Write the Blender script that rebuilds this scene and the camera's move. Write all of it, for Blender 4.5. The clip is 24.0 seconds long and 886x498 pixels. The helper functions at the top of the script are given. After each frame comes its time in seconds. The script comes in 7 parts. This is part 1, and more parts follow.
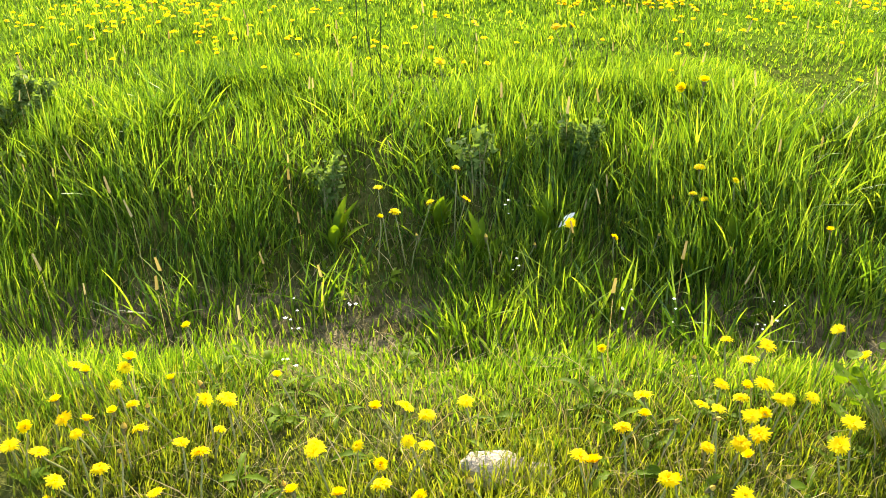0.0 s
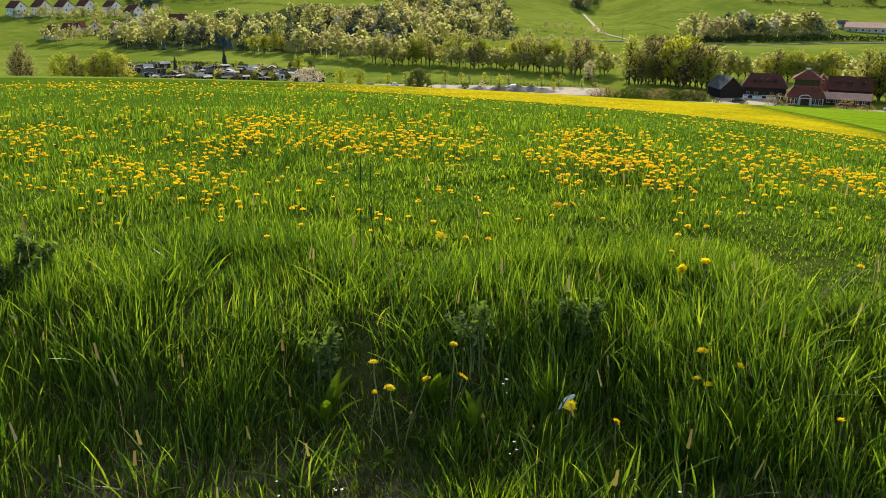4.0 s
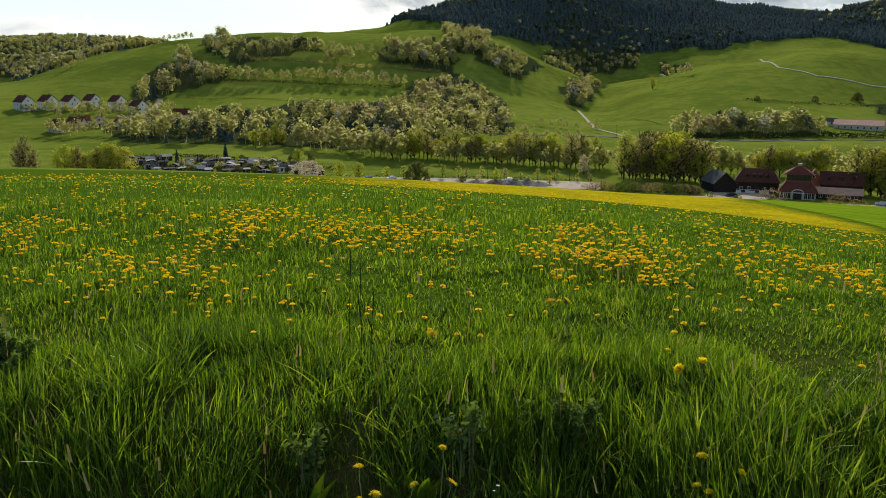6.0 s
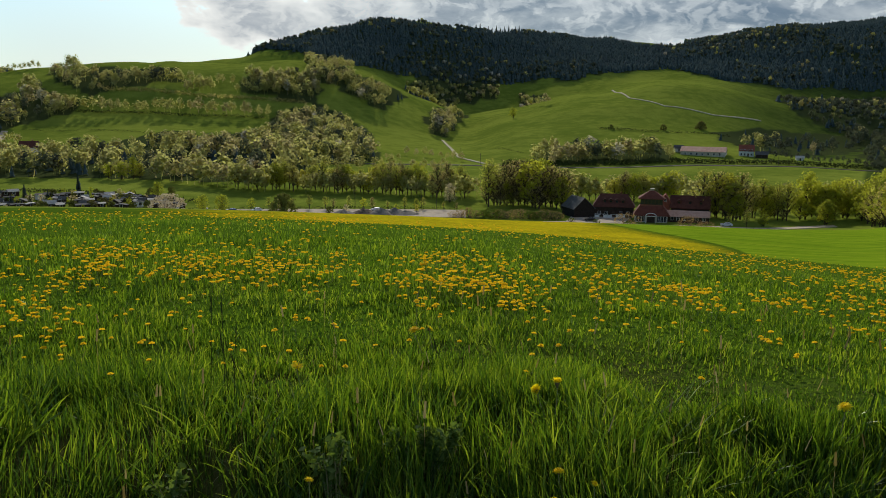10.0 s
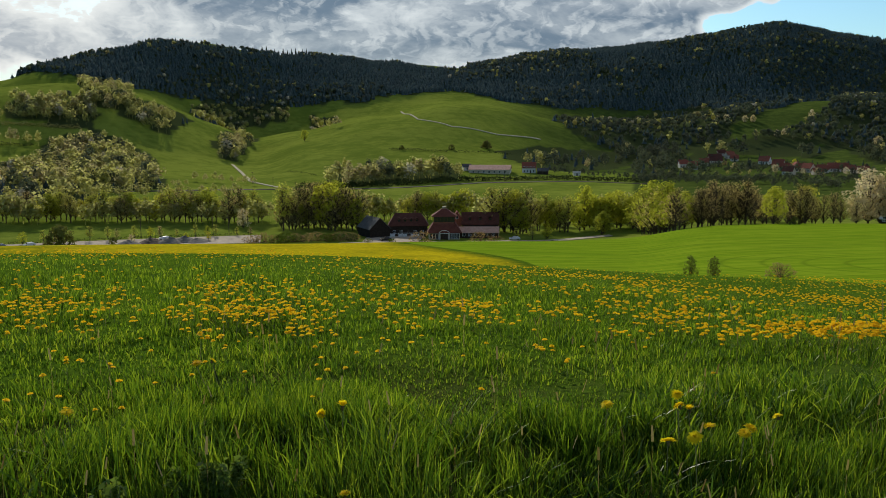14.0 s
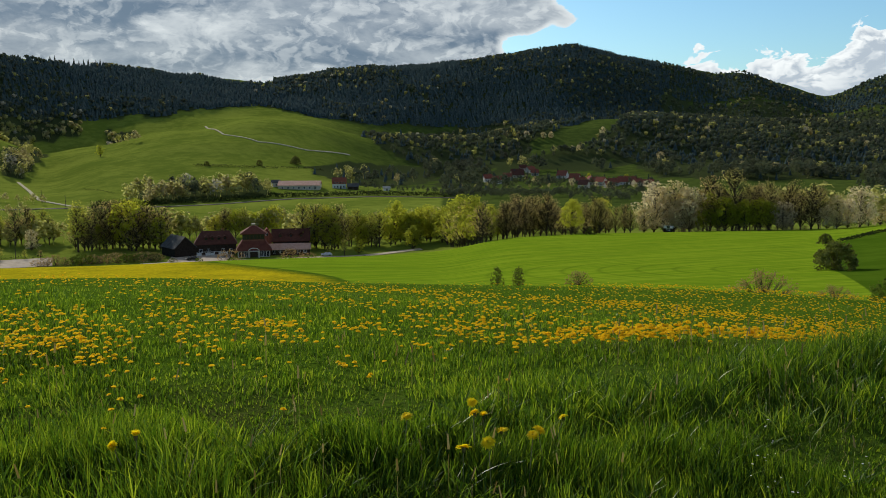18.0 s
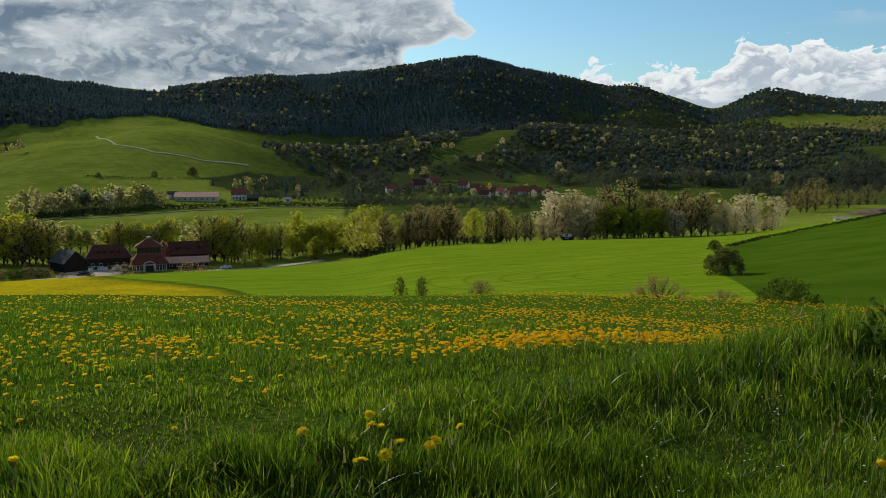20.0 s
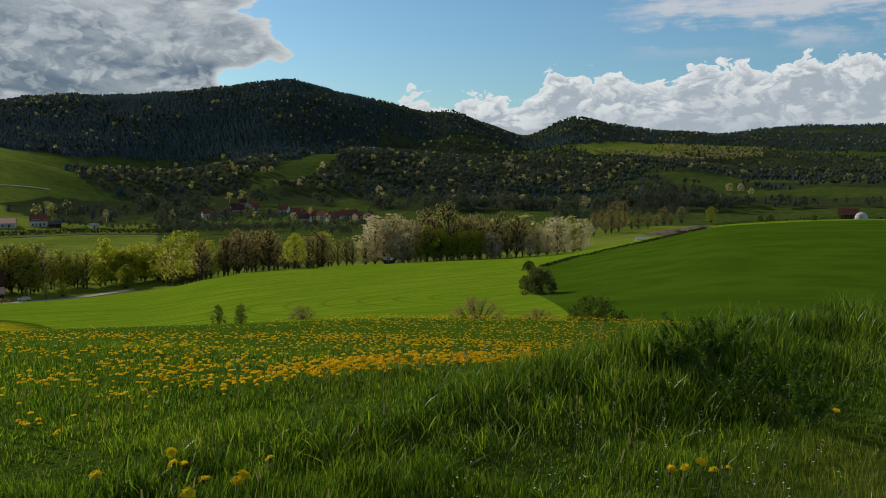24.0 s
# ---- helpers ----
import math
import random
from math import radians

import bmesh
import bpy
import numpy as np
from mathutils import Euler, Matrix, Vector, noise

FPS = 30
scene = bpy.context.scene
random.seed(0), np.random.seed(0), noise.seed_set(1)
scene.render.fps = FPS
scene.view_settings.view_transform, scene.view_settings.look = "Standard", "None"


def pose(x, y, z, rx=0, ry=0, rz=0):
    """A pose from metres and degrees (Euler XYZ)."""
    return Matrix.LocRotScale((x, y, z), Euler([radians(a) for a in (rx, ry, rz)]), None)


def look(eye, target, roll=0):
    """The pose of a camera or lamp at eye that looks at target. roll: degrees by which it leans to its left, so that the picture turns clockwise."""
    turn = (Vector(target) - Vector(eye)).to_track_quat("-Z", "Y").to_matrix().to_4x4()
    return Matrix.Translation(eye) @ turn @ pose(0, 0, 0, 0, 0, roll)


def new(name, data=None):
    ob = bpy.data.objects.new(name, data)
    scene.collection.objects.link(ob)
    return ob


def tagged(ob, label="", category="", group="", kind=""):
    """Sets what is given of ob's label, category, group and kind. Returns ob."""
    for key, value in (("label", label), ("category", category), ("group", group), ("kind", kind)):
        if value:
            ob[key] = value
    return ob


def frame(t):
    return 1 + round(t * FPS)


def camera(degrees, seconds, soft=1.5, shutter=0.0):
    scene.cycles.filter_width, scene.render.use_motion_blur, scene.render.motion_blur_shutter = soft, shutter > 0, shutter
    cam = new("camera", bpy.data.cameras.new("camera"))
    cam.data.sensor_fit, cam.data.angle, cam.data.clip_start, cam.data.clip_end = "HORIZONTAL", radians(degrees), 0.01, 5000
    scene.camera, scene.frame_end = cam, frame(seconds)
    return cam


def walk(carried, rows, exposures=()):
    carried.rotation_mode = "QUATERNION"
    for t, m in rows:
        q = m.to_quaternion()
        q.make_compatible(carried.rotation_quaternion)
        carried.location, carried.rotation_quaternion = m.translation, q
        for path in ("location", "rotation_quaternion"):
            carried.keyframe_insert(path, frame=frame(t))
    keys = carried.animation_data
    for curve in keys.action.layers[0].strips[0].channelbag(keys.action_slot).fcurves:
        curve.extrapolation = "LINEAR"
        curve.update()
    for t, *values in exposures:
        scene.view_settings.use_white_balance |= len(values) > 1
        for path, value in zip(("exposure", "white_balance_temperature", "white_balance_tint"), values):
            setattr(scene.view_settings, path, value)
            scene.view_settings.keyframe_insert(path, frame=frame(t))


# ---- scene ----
EYE = Vector((0.0, 0.0, 1.4))
cam = camera(54.3, 24.0, soft=0.75)

# The viewer stands on a verge and turns: seconds, bearing, tilt and lean in degrees.
TURNS = [
    (0.0, -0.12, -28.99, -1.57),
    (0.5, -0.11, -27.98, -1.17),
    (1.0, -0.20, -26.49, -1.35),
    (1.5, -0.24, -25.32, -1.11),
    (2.0, -0.19, -23.80, -0.47),
    (2.5, -0.14, -22.33, -0.13),
    (4.5, -0.08, -16.52, 0.15),
    (5.0, 0.01, -14.98, 0.25),
    (5.5, 0.07, -13.57, 0.33),
    (6.0, 0.05, -11.97, 0.38),
    (6.5, 0.20, -10.91, 0.41),
    (7.0, 0.88, -10.54, 0.47),
    (7.5, 1.90, -10.48, 0.49),
    (8.0, 3.29, -10.36, 0.51),
    (8.5, 4.45, -10.28, 0.52),
    (9.0, 5.65, -10.12, 0.51),
    (9.5, 7.03, -10.08, 0.48),
    (10.0, 8.86, -9.97, 0.38),
    (10.5, 10.05, -9.66, 0.31),
    (12.5, 17.08, -9.07, -0.16),
    (13.0, 18.95, -8.80, -0.30),
    (13.5, 20.56, -8.65, -0.30),
    (14.0, 22.39, -8.53, -0.30),
    (14.5, 23.79, -8.44, -0.25),
    (15.0, 25.48, -8.40, -0.10),
    (15.5, 26.92, -8.31, -0.14),
    (16.0, 28.58, -8.19, -0.15),
    (16.5, 29.94, -8.13, -0.17),
    (17.0, 31.89, -8.09, -0.10),
    (17.5, 33.24, -7.96, -0.06),
    (18.0, 34.92, -7.55, -0.05),
    (18.5, 36.30, -7.44, -0.03),
    (20.5, 43.62, -6.62, -0.01),
    (21.0, 45.84, -6.41, 0.01),
    (21.5, 47.18, -6.22, 0.06),
    (22.0, 48.37, -5.89, 0.13),
    (22.5, 49.43, -5.76, 0.14),
    (23.0, 50.94, -5.66, 0.11),
    (23.5, 51.94, -5.50, 0.15),
    (24.0, 53.22, -5.26, 0.25),
]


# The eye's small shifts as the arms swing round: seconds, then x, y, z.
SWAY_T = (0, 2.5, 5, 7, 10.5, 14, 18.5, 21, 24)
SWAY = ((0, 0, 0.032, 0.053, 0.076, 0.138, 0.170, 0.214, 0.26), (0, 0.014, 0.115, 0.163, 0.053, 0.0, -0.10, -0.123, -0.141), (0, 0.008, 0.009, 0.011, 0.037, 0.055, 0.08, 0.083, 0.083))


def smooth_interp(x, xs, ys):
    """Monotone cubic through knots, vectorised."""
    xs, ys = np.asarray(xs, float), np.asarray(ys, float)
    h = np.diff(xs)
    d = np.diff(ys) / h
    m = np.zeros_like(ys)
    m[0], m[-1] = d[0], d[-1]
    same = d[:-1] * d[1:] > 0
    m[1:-1] = np.where(same, 2 * d[:-1] * d[1:] / np.where(same, d[:-1] + d[1:], 1), 0)
    x = np.clip(x, xs[0], xs[-1])
    i = np.clip(np.searchsorted(xs, x) - 1, 0, len(xs) - 2)
    t = (x - xs[i]) / h[i]
    return ((1 + 2 * t) * (1 - t) ** 2 * ys[i] + t * (1 - t) ** 2 * h[i] * m[i]
            + t * t * (3 - 2 * t) * ys[i + 1] + t * t * (t - 1) * h[i] * m[i + 1])


def gaze(t, bearing, tilt, lean):
    a, e = radians(bearing), radians(tilt)
    way = Vector((math.sin(a) * math.cos(e), math.cos(a) * math.cos(e), math.sin(e)))
    eye = EYE + Vector([float(smooth_interp(np.array([t]), SWAY_T, s)[0]) for s in SWAY])
    return look(eye, eye + way, lean)


walk(cam, [(t, gaze(t, b, e, l)) for t, b, e, l in TURNS],
     exposures=[(0, 1.97, 7500, 10), (1, 1.73, 7500, 10), (2, 0.91, 7200, 10), (3.5, 0.5, 6900, 10), (5, 0.11, 6700, 10), (6, -0.33, 6650, 10), (7, -0.62, 6600, 10), (12, -0.63, 6500, 10), (18, -0.62, 6500, 10), (21, -0.87, 6500, 10), (24, -1, 6500, 10)])

# ---- daylight: a sun ahead of the viewer, a sky with broken cloud ----
SUN_BEARING, SUN_HEIGHT = 4.0, 27.0
world = bpy.data.worlds.new("sky")
scene.world = world
world.use_nodes = True


def nodes_of(tree):
    tree.nodes.clear()

    def node(kind, operation=None, blend_type=None, data_type=None, interpolation_type=None, use_clamp=None, **values):
        n = tree.nodes.new(kind)
        if data_type: n.data_type = data_type
        if operation: n.operation = operation
        if blend_type: n.blend_type = blend_type
        if interpolation_type: n.interpolation_type = interpolation_type
        if use_clamp: n.use_clamp = True
        for key, value in values.items():
            n.inputs[key].default_value = value
        return n

    def link(a, b):
        tree.links.new(a, b)

    return node, link


def math_node(node, link, op, a, b=None, clamp=False):
    n = node("ShaderNodeMath", operation=op, use_clamp=clamp)
    for i, v in enumerate((a, b)):
        if v is None:
            continue
        if isinstance(v, (int, float)):
            n.inputs[i].default_value = v
        else:
            link(v, n.inputs[i])
    return n.outputs[0]


def ramp(node, link, fac, stops):
    n = node("ShaderNodeValToRGB")
    link(fac, n.inputs[0])
    els = n.color_ramp.elements
    while len(els) < len(stops):
        els.new(0.5)
    for e, (p, c) in zip(els, stops):
        e.position = p
        e.color = (*c, 1) if isinstance(c, tuple) else (c, c, c, 1)
    return n.outputs[0]


def step_map(node, link, v, lo, hi, a=0.0, b=1.0):
    n = node("ShaderNodeMapRange", interpolation_type="SMOOTHSTEP")
    link(v, n.inputs[0])
    for i, x in enumerate((lo, hi, a, b)):
        n.inputs[1 + i].default_value = x
    return n.outputs[0]


def mix(node, link, fac, a, b, blend="MIX"):
    n = node("ShaderNodeMix", data_type="RGBA", blend_type=blend)
    for sock, v in ((n.inputs[0], fac), (n.inputs[6], a), (n.inputs[7], b)):
        if isinstance(v, tuple):
            sock.default_value = (*v, 1)
        elif isinstance(v, (int, float)):
            sock.default_value = v
        else:
            link(v, sock)
    return n.outputs[2]


def build_sky():
    node, link = nodes_of(world.node_tree)
    out, bg = node("ShaderNodeOutputWorld"), node("ShaderNodeBackground")
    link(bg.outputs[0], out.inputs[0])
    sky = node("ShaderNodeTexSky")
    sky.sky_type, sky.sun_disc = "NISHITA", False
    sky.sun_elevation, sky.sun_rotation = radians(SUN_HEIGHT), radians(SUN_BEARING)
    sky.air_density, sky.dust_density, sky.ozone_density = 1.0, 0.6, 1.5
    co = node("ShaderNodeTexCoord")
    sep = node("ShaderNodeSeparateXYZ")
    link(co.outputs["Generated"], sep.inputs[0])
    x, y, z = sep.outputs
    M = lambda op, a, b=None, c=False: math_node(node, link, op, a, b, c)
    height = M("MULTIPLY", M("ARCSINE", z), 57.29578)
    bearing = M("MULTIPLY", M("ARCTAN2", x, y), 57.29578)
    # heaped billows: three sizes of rounded knolls; the offset samples them a little nearer the sun
    stir = node("ShaderNodeTexNoise", Scale=1.0, Detail=5.0, Roughness=0.55)
    flat = node("ShaderNodeCombineXYZ")
    link(M("MULTIPLY", bearing, 0.22), flat.inputs[0])
    link(M("MULTIPLY", height, 0.45), flat.inputs[1])
    link(flat.outputs[0], stir.inputs["Vector"])
    swirl = node("ShaderNodeSeparateXYZ")
    link(stir.outputs["Color"], swirl.inputs[0])
    bb = M("ADD", bearing, M("MULTIPLY", M("SUBTRACT", swirl.outputs[0], 0.5), 5.0))
    hh = M("ADD", height, M("MULTIPLY", M("SUBTRACT", swirl.outputs[1], 0.5), 3.0))

    def billows(across, up):
        total = None
        for scale, weight in ((0.36, 0.62), (0.85, 0.34), (1.9, 0.19), (4.2, 0.10)):
            at = node("ShaderNodeCombineXYZ")
            link(M("MULTIPLY", M("ADD", bb, across), scale), at.inputs[0])
            link(M("MULTIPLY", M("ADD", hh, up), scale * 1.35), at.inputs[1])
            at.inputs[2].default_value = scale * 7.0
            knoll = node("ShaderNodeTexVoronoi", Scale=1.0)
            knoll.feature = "SMOOTH_F1"
            knoll.inputs["Smoothness"].default_value = 0.35
            link(at.outputs[0], knoll.inputs["Vector"])
            bump = M("MULTIPLY", M("SUBTRACT", 0.5, knoll.outputs["Distance"]), weight)
            total = bump if total is None else M("ADD", total, bump)
        return total

    def sheet(scale_b, scale_h, detail, rough, seed, up=0.0):
        at = node("ShaderNodeCombineXYZ")
        link(M("MULTIPLY", bearing, scale_b), at.inputs[0])
        link(M("MULTIPLY", M("ADD", height, up), scale_h), at.inputs[1])
        at.inputs[2].default_value = seed
        n = node("ShaderNodeTexNoise", Scale=1.0, Detail=detail, Roughness=rough, Distortion=0.3)
        link(at.outputs[0], n.inputs["Vector"])
        return M("SUBTRACT", n.outputs[0], 0.5)

    heap, heap_sun = billows(0.0, 0.0), billows(-0.30, 0.42)
    flank = step_map(node, link, M("SUBTRACT", heap, heap_sun), -0.10, 0.20)
    near_sun = step_map(node, link, M("ABSOLUTE", M("SUBTRACT", bearing, -10.0)), 3, 26, 1.0, 0.0)
    low = step_map(node, link, height, 2, 12, 1.0, 0.1)
    low_blue = mix(node, link, 1.0, sky.outputs[0], (1.35, 1.95, 2.30), "MULTIPLY")
    high_blue = mix(node, link, 1.0, sky.outputs[0], (1.15, 1.20, 1.25), "MULTIPLY")
    clear = mix(node, link, step_map(node, link, height, 10, 30), low_blue, high_blue)
    clear = mix(node, link, M("MULTIPLY", M("MULTIPLY", near_sun, low), 0.72), clear, (11.5, 12.2, 12.8))
    # a thin streaked veil high in the west
    streaks = M("ADD", sheet(0.09, 0.65, 8.0, 0.6, 9.0), M("MULTIPLY", heap, 0.25))
    veil = M("MULTIPLY", step_map(node, link, M("ADD", bearing, M("MULTIPLY", streaks, 14)), 64, 70), step_map(node, link, height, 6.6, 9.0))
    veil = M("MULTIPLY", veil, step_map(node, link, streaks, -0.10, 0.12))
    col = mix(node, link, M("MULTIPLY", veil, 0.85), clear, (13.5, 14.0, 14.8))
    # the broken deck: grey undersides, bright where its edges thin out, ending at the western blue
    ragged = M("ADD", bearing, M("MULTIPLY", sheet(0.11, 0.20, 3.0, 0.5, 2.0), 20))
    mass, mass_up = sheet(0.060, 0.17, 10.0, 0.55, 3.7), sheet(0.060, 0.17, 10.0, 0.55, 3.7, 0.55)
    dens = M("ADD", M("MULTIPLY", mass, 2.3), M("MULTIPLY", heap, 0.42))
    relief = M("ADD", M("MULTIPLY", step_map(node, link, M("SUBTRACT", mass, mass_up), -0.07, 0.09), 0.55), M("MULTIPLY", flank, 0.45))
    dens = M("ADD", dens, step_map(node, link, ragged, 36, 48, 0.38, -1.5))
    dens = M("SUBTRACT", dens, step_map(node, link, bearing, 6, -10, 0.0, 0.40))
    dens = M("ADD", dens, step_map(node, link, height, 15, 28, 0.0, -0.60))
    dens = M("ADD", dens, step_map(node, link, bearing, -30, -50, 0.0, -0.70))
    dens = M("ADD", dens, M("MULTIPLY", step_map(node, link, bearing, 6, 18), step_map(node, link, height, 7.0, 4.5, 0.0, 0.24)))
    cover = step_map(node, link, dens, 0.0, 0.09)
    body = step_map(node, link, dens, 0.03, 0.40)
    lit = mix(node, link, near_sun, (14.4, 15.2, 15.3), (16.4, 16.6, 16.0))
    grey = mix(node, link, near_sun, (2.4, 3.4, 4.8), (4.0, 4.9, 6.2))
    shade = M("MULTIPLY", body, M("SUBTRACT", 1.0, M("MULTIPLY", relief, 0.78)))
    shade = M("MULTIPLY", shade, step_map(node, link, height, 2.6, 5.5, 0.78, 1.0))
    deck = mix(node, link, shade, lit, grey)
    col = mix(node, link, M("MULTIPLY", cover, 0.96), col, deck)
    # the bank of cumulus over the western ridges
    top = M("ADD", step_map(node, link, bearing, 45, 51, -4.0, 4.9), M("ADD", step_map(node, link, bearing, 58, 61, 0.0, 0.9), step_map(node, link, bearing, 67, 71, 0.0, 0.8)))
    top = M("ADD", top, M("MULTIPLY", sheet(0.20, 0.0, 4.0, 0.5, 5.0), 2.6))
    bank = M("ADD", M("MULTIPLY", M("SUBTRACT", top, height), 0.55), M("MULTIPLY", heap, 1.5))
    puffs = step_map(node, link, bank, 0.0, 0.10)
    white = M("MULTIPLY", flank, step_map(node, link, bank, 2.3, 0.3, 0.35, 1.0))
    white = M("MAXIMUM", white, step_map(node, link, bank, 0.55, 0.05, 0.0, 0.9))
    col = mix(node, link, M("MULTIPLY", puffs, 0.96), col, mix(node, link, white, (8.9, 10.2, 11.6), (18.2, 18.9, 18.9)))
    link(col, bg.inputs[0])
    bg.inputs[1].default_value = 0.083


build_sky()
sun = new("sun", bpy.data.lights.new("sun", "SUN"))
sun.data.energy, sun.data.angle, sun.data.color = 5.0, radians(0.6), (1.0, 0.93, 0.80)
_a, _e = radians(SUN_BEARING), radians(SUN_HEIGHT)
sun.matrix_world = look((0, 0, 60), Vector((0, 0, 60)) - Vector((math.sin(_a) * math.cos(_e), math.cos(_a) * math.cos(_e), math.sin(_e))))


# ---- materials ----
def surface(name, build):
    """A material; build(node, link, M, shader) sets up its principled shader."""
    m = bpy.data.materials.new(name)
    m.use_nodes = True
    node, link = nodes_of(m.node_tree)
    out, sh = node("ShaderNodeOutputMaterial"), node("ShaderNodeBsdfPrincipled")
    link(sh.outputs[0], out.inputs[0])
    sh.inputs["Roughness"].default_value = 0.8
    sh.inputs["Specular IOR Level"].default_value = 0.25
    M = lambda op, a, b=None, c=False: math_node(node, link, op, a, b, c)
    build(node, link, M, sh, out)
    return m


def noise_at(node, link, scale, detail=4.0, rough=0.55, coords="Object"):
    co = node("ShaderNodeTexCoord")
    n = node("ShaderNodeTexNoise", Scale=scale, Detail=detail, Roughness=rough)
    link(co.outputs[coords], n.inputs["Vector"])
    return n.outputs[0]


def plain(name, c1, c2, scale, rough=0.8, bump=0.0, metal=0.0, fine=None):
    """Two tones mixed by noise at two scales, with relief."""
    def build(node, link, M, sh, out):
        a = noise_at(node, link, scale)
        b = noise_at(node, link, fine or scale * 9, 6.0)
        f = M("ADD", M("MULTIPLY", a, 0.6), M("MULTIPLY", b, 0.4))
        link(mix(node, link, step_map(node, link, f, 0.35, 0.65), c1, c2), sh.inputs["Base Color"])
        sh.inputs["Roughness"].default_value = rough
        sh.inputs["Specular IOR Level"].default_value = 0.5 if rough < 0.5 else 0.08
        sh.inputs["Metallic"].default_value = metal
        if bump:
            bn = node("ShaderNodeBump", Strength=bump, Distance=0.02)
            link(b, bn.inputs["Height"])
            link(bn.outputs[0], sh.inputs["Normal"])
    return surface(name, build)


def leafy(name, tones, passing=0.45, rough=0.6, spec=0.3, per_tree=False, warm=0.5):
    """Thin leaves: tones picked per plant and a little per leaf, part of the light passes through. per_tree: the plants of one mesh carry their own tone."""
    def build(node, link, M, sh, out):
        geo = node("ShaderNodeNewGeometry")
        if per_tree:
            own = node("ShaderNodeAttribute")
            own.attribute_name = "tone"
            plant_tone = own.outputs["Fac"]
        else:
            plant_tone = node("ShaderNodeObjectInfo").outputs["Random"]
        r = M("ADD", M("MULTIPLY", geo.outputs["Random Per Island"], 0.18), M("MULTIPLY", plant_tone, 0.82))
        col = ramp(node, link, r, [(i / max(1, len(tones) - 1), c) for i, c in enumerate(tones)])
        link(col, sh.inputs["Base Color"])
        sh.inputs["Roughness"].default_value = rough
        sh.inputs["Specular IOR Level"].default_value = spec
        tr = node("ShaderNodeBsdfTranslucent")
        link(mix(node, link, warm, col, (1.0, 0.95, 0.25), "MULTIPLY"), tr.inputs[0])
        ms = node("ShaderNodeMixShader")
        ms.inputs[0].default_value = passing
        link(sh.outputs[0], ms.inputs[1])
        link(tr.outputs[0], ms.inputs[2])
        link(ms.outputs[0], out.inputs[0])
    return surface(name, build)


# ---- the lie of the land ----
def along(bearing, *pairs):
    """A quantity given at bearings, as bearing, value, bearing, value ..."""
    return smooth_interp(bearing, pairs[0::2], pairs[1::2])


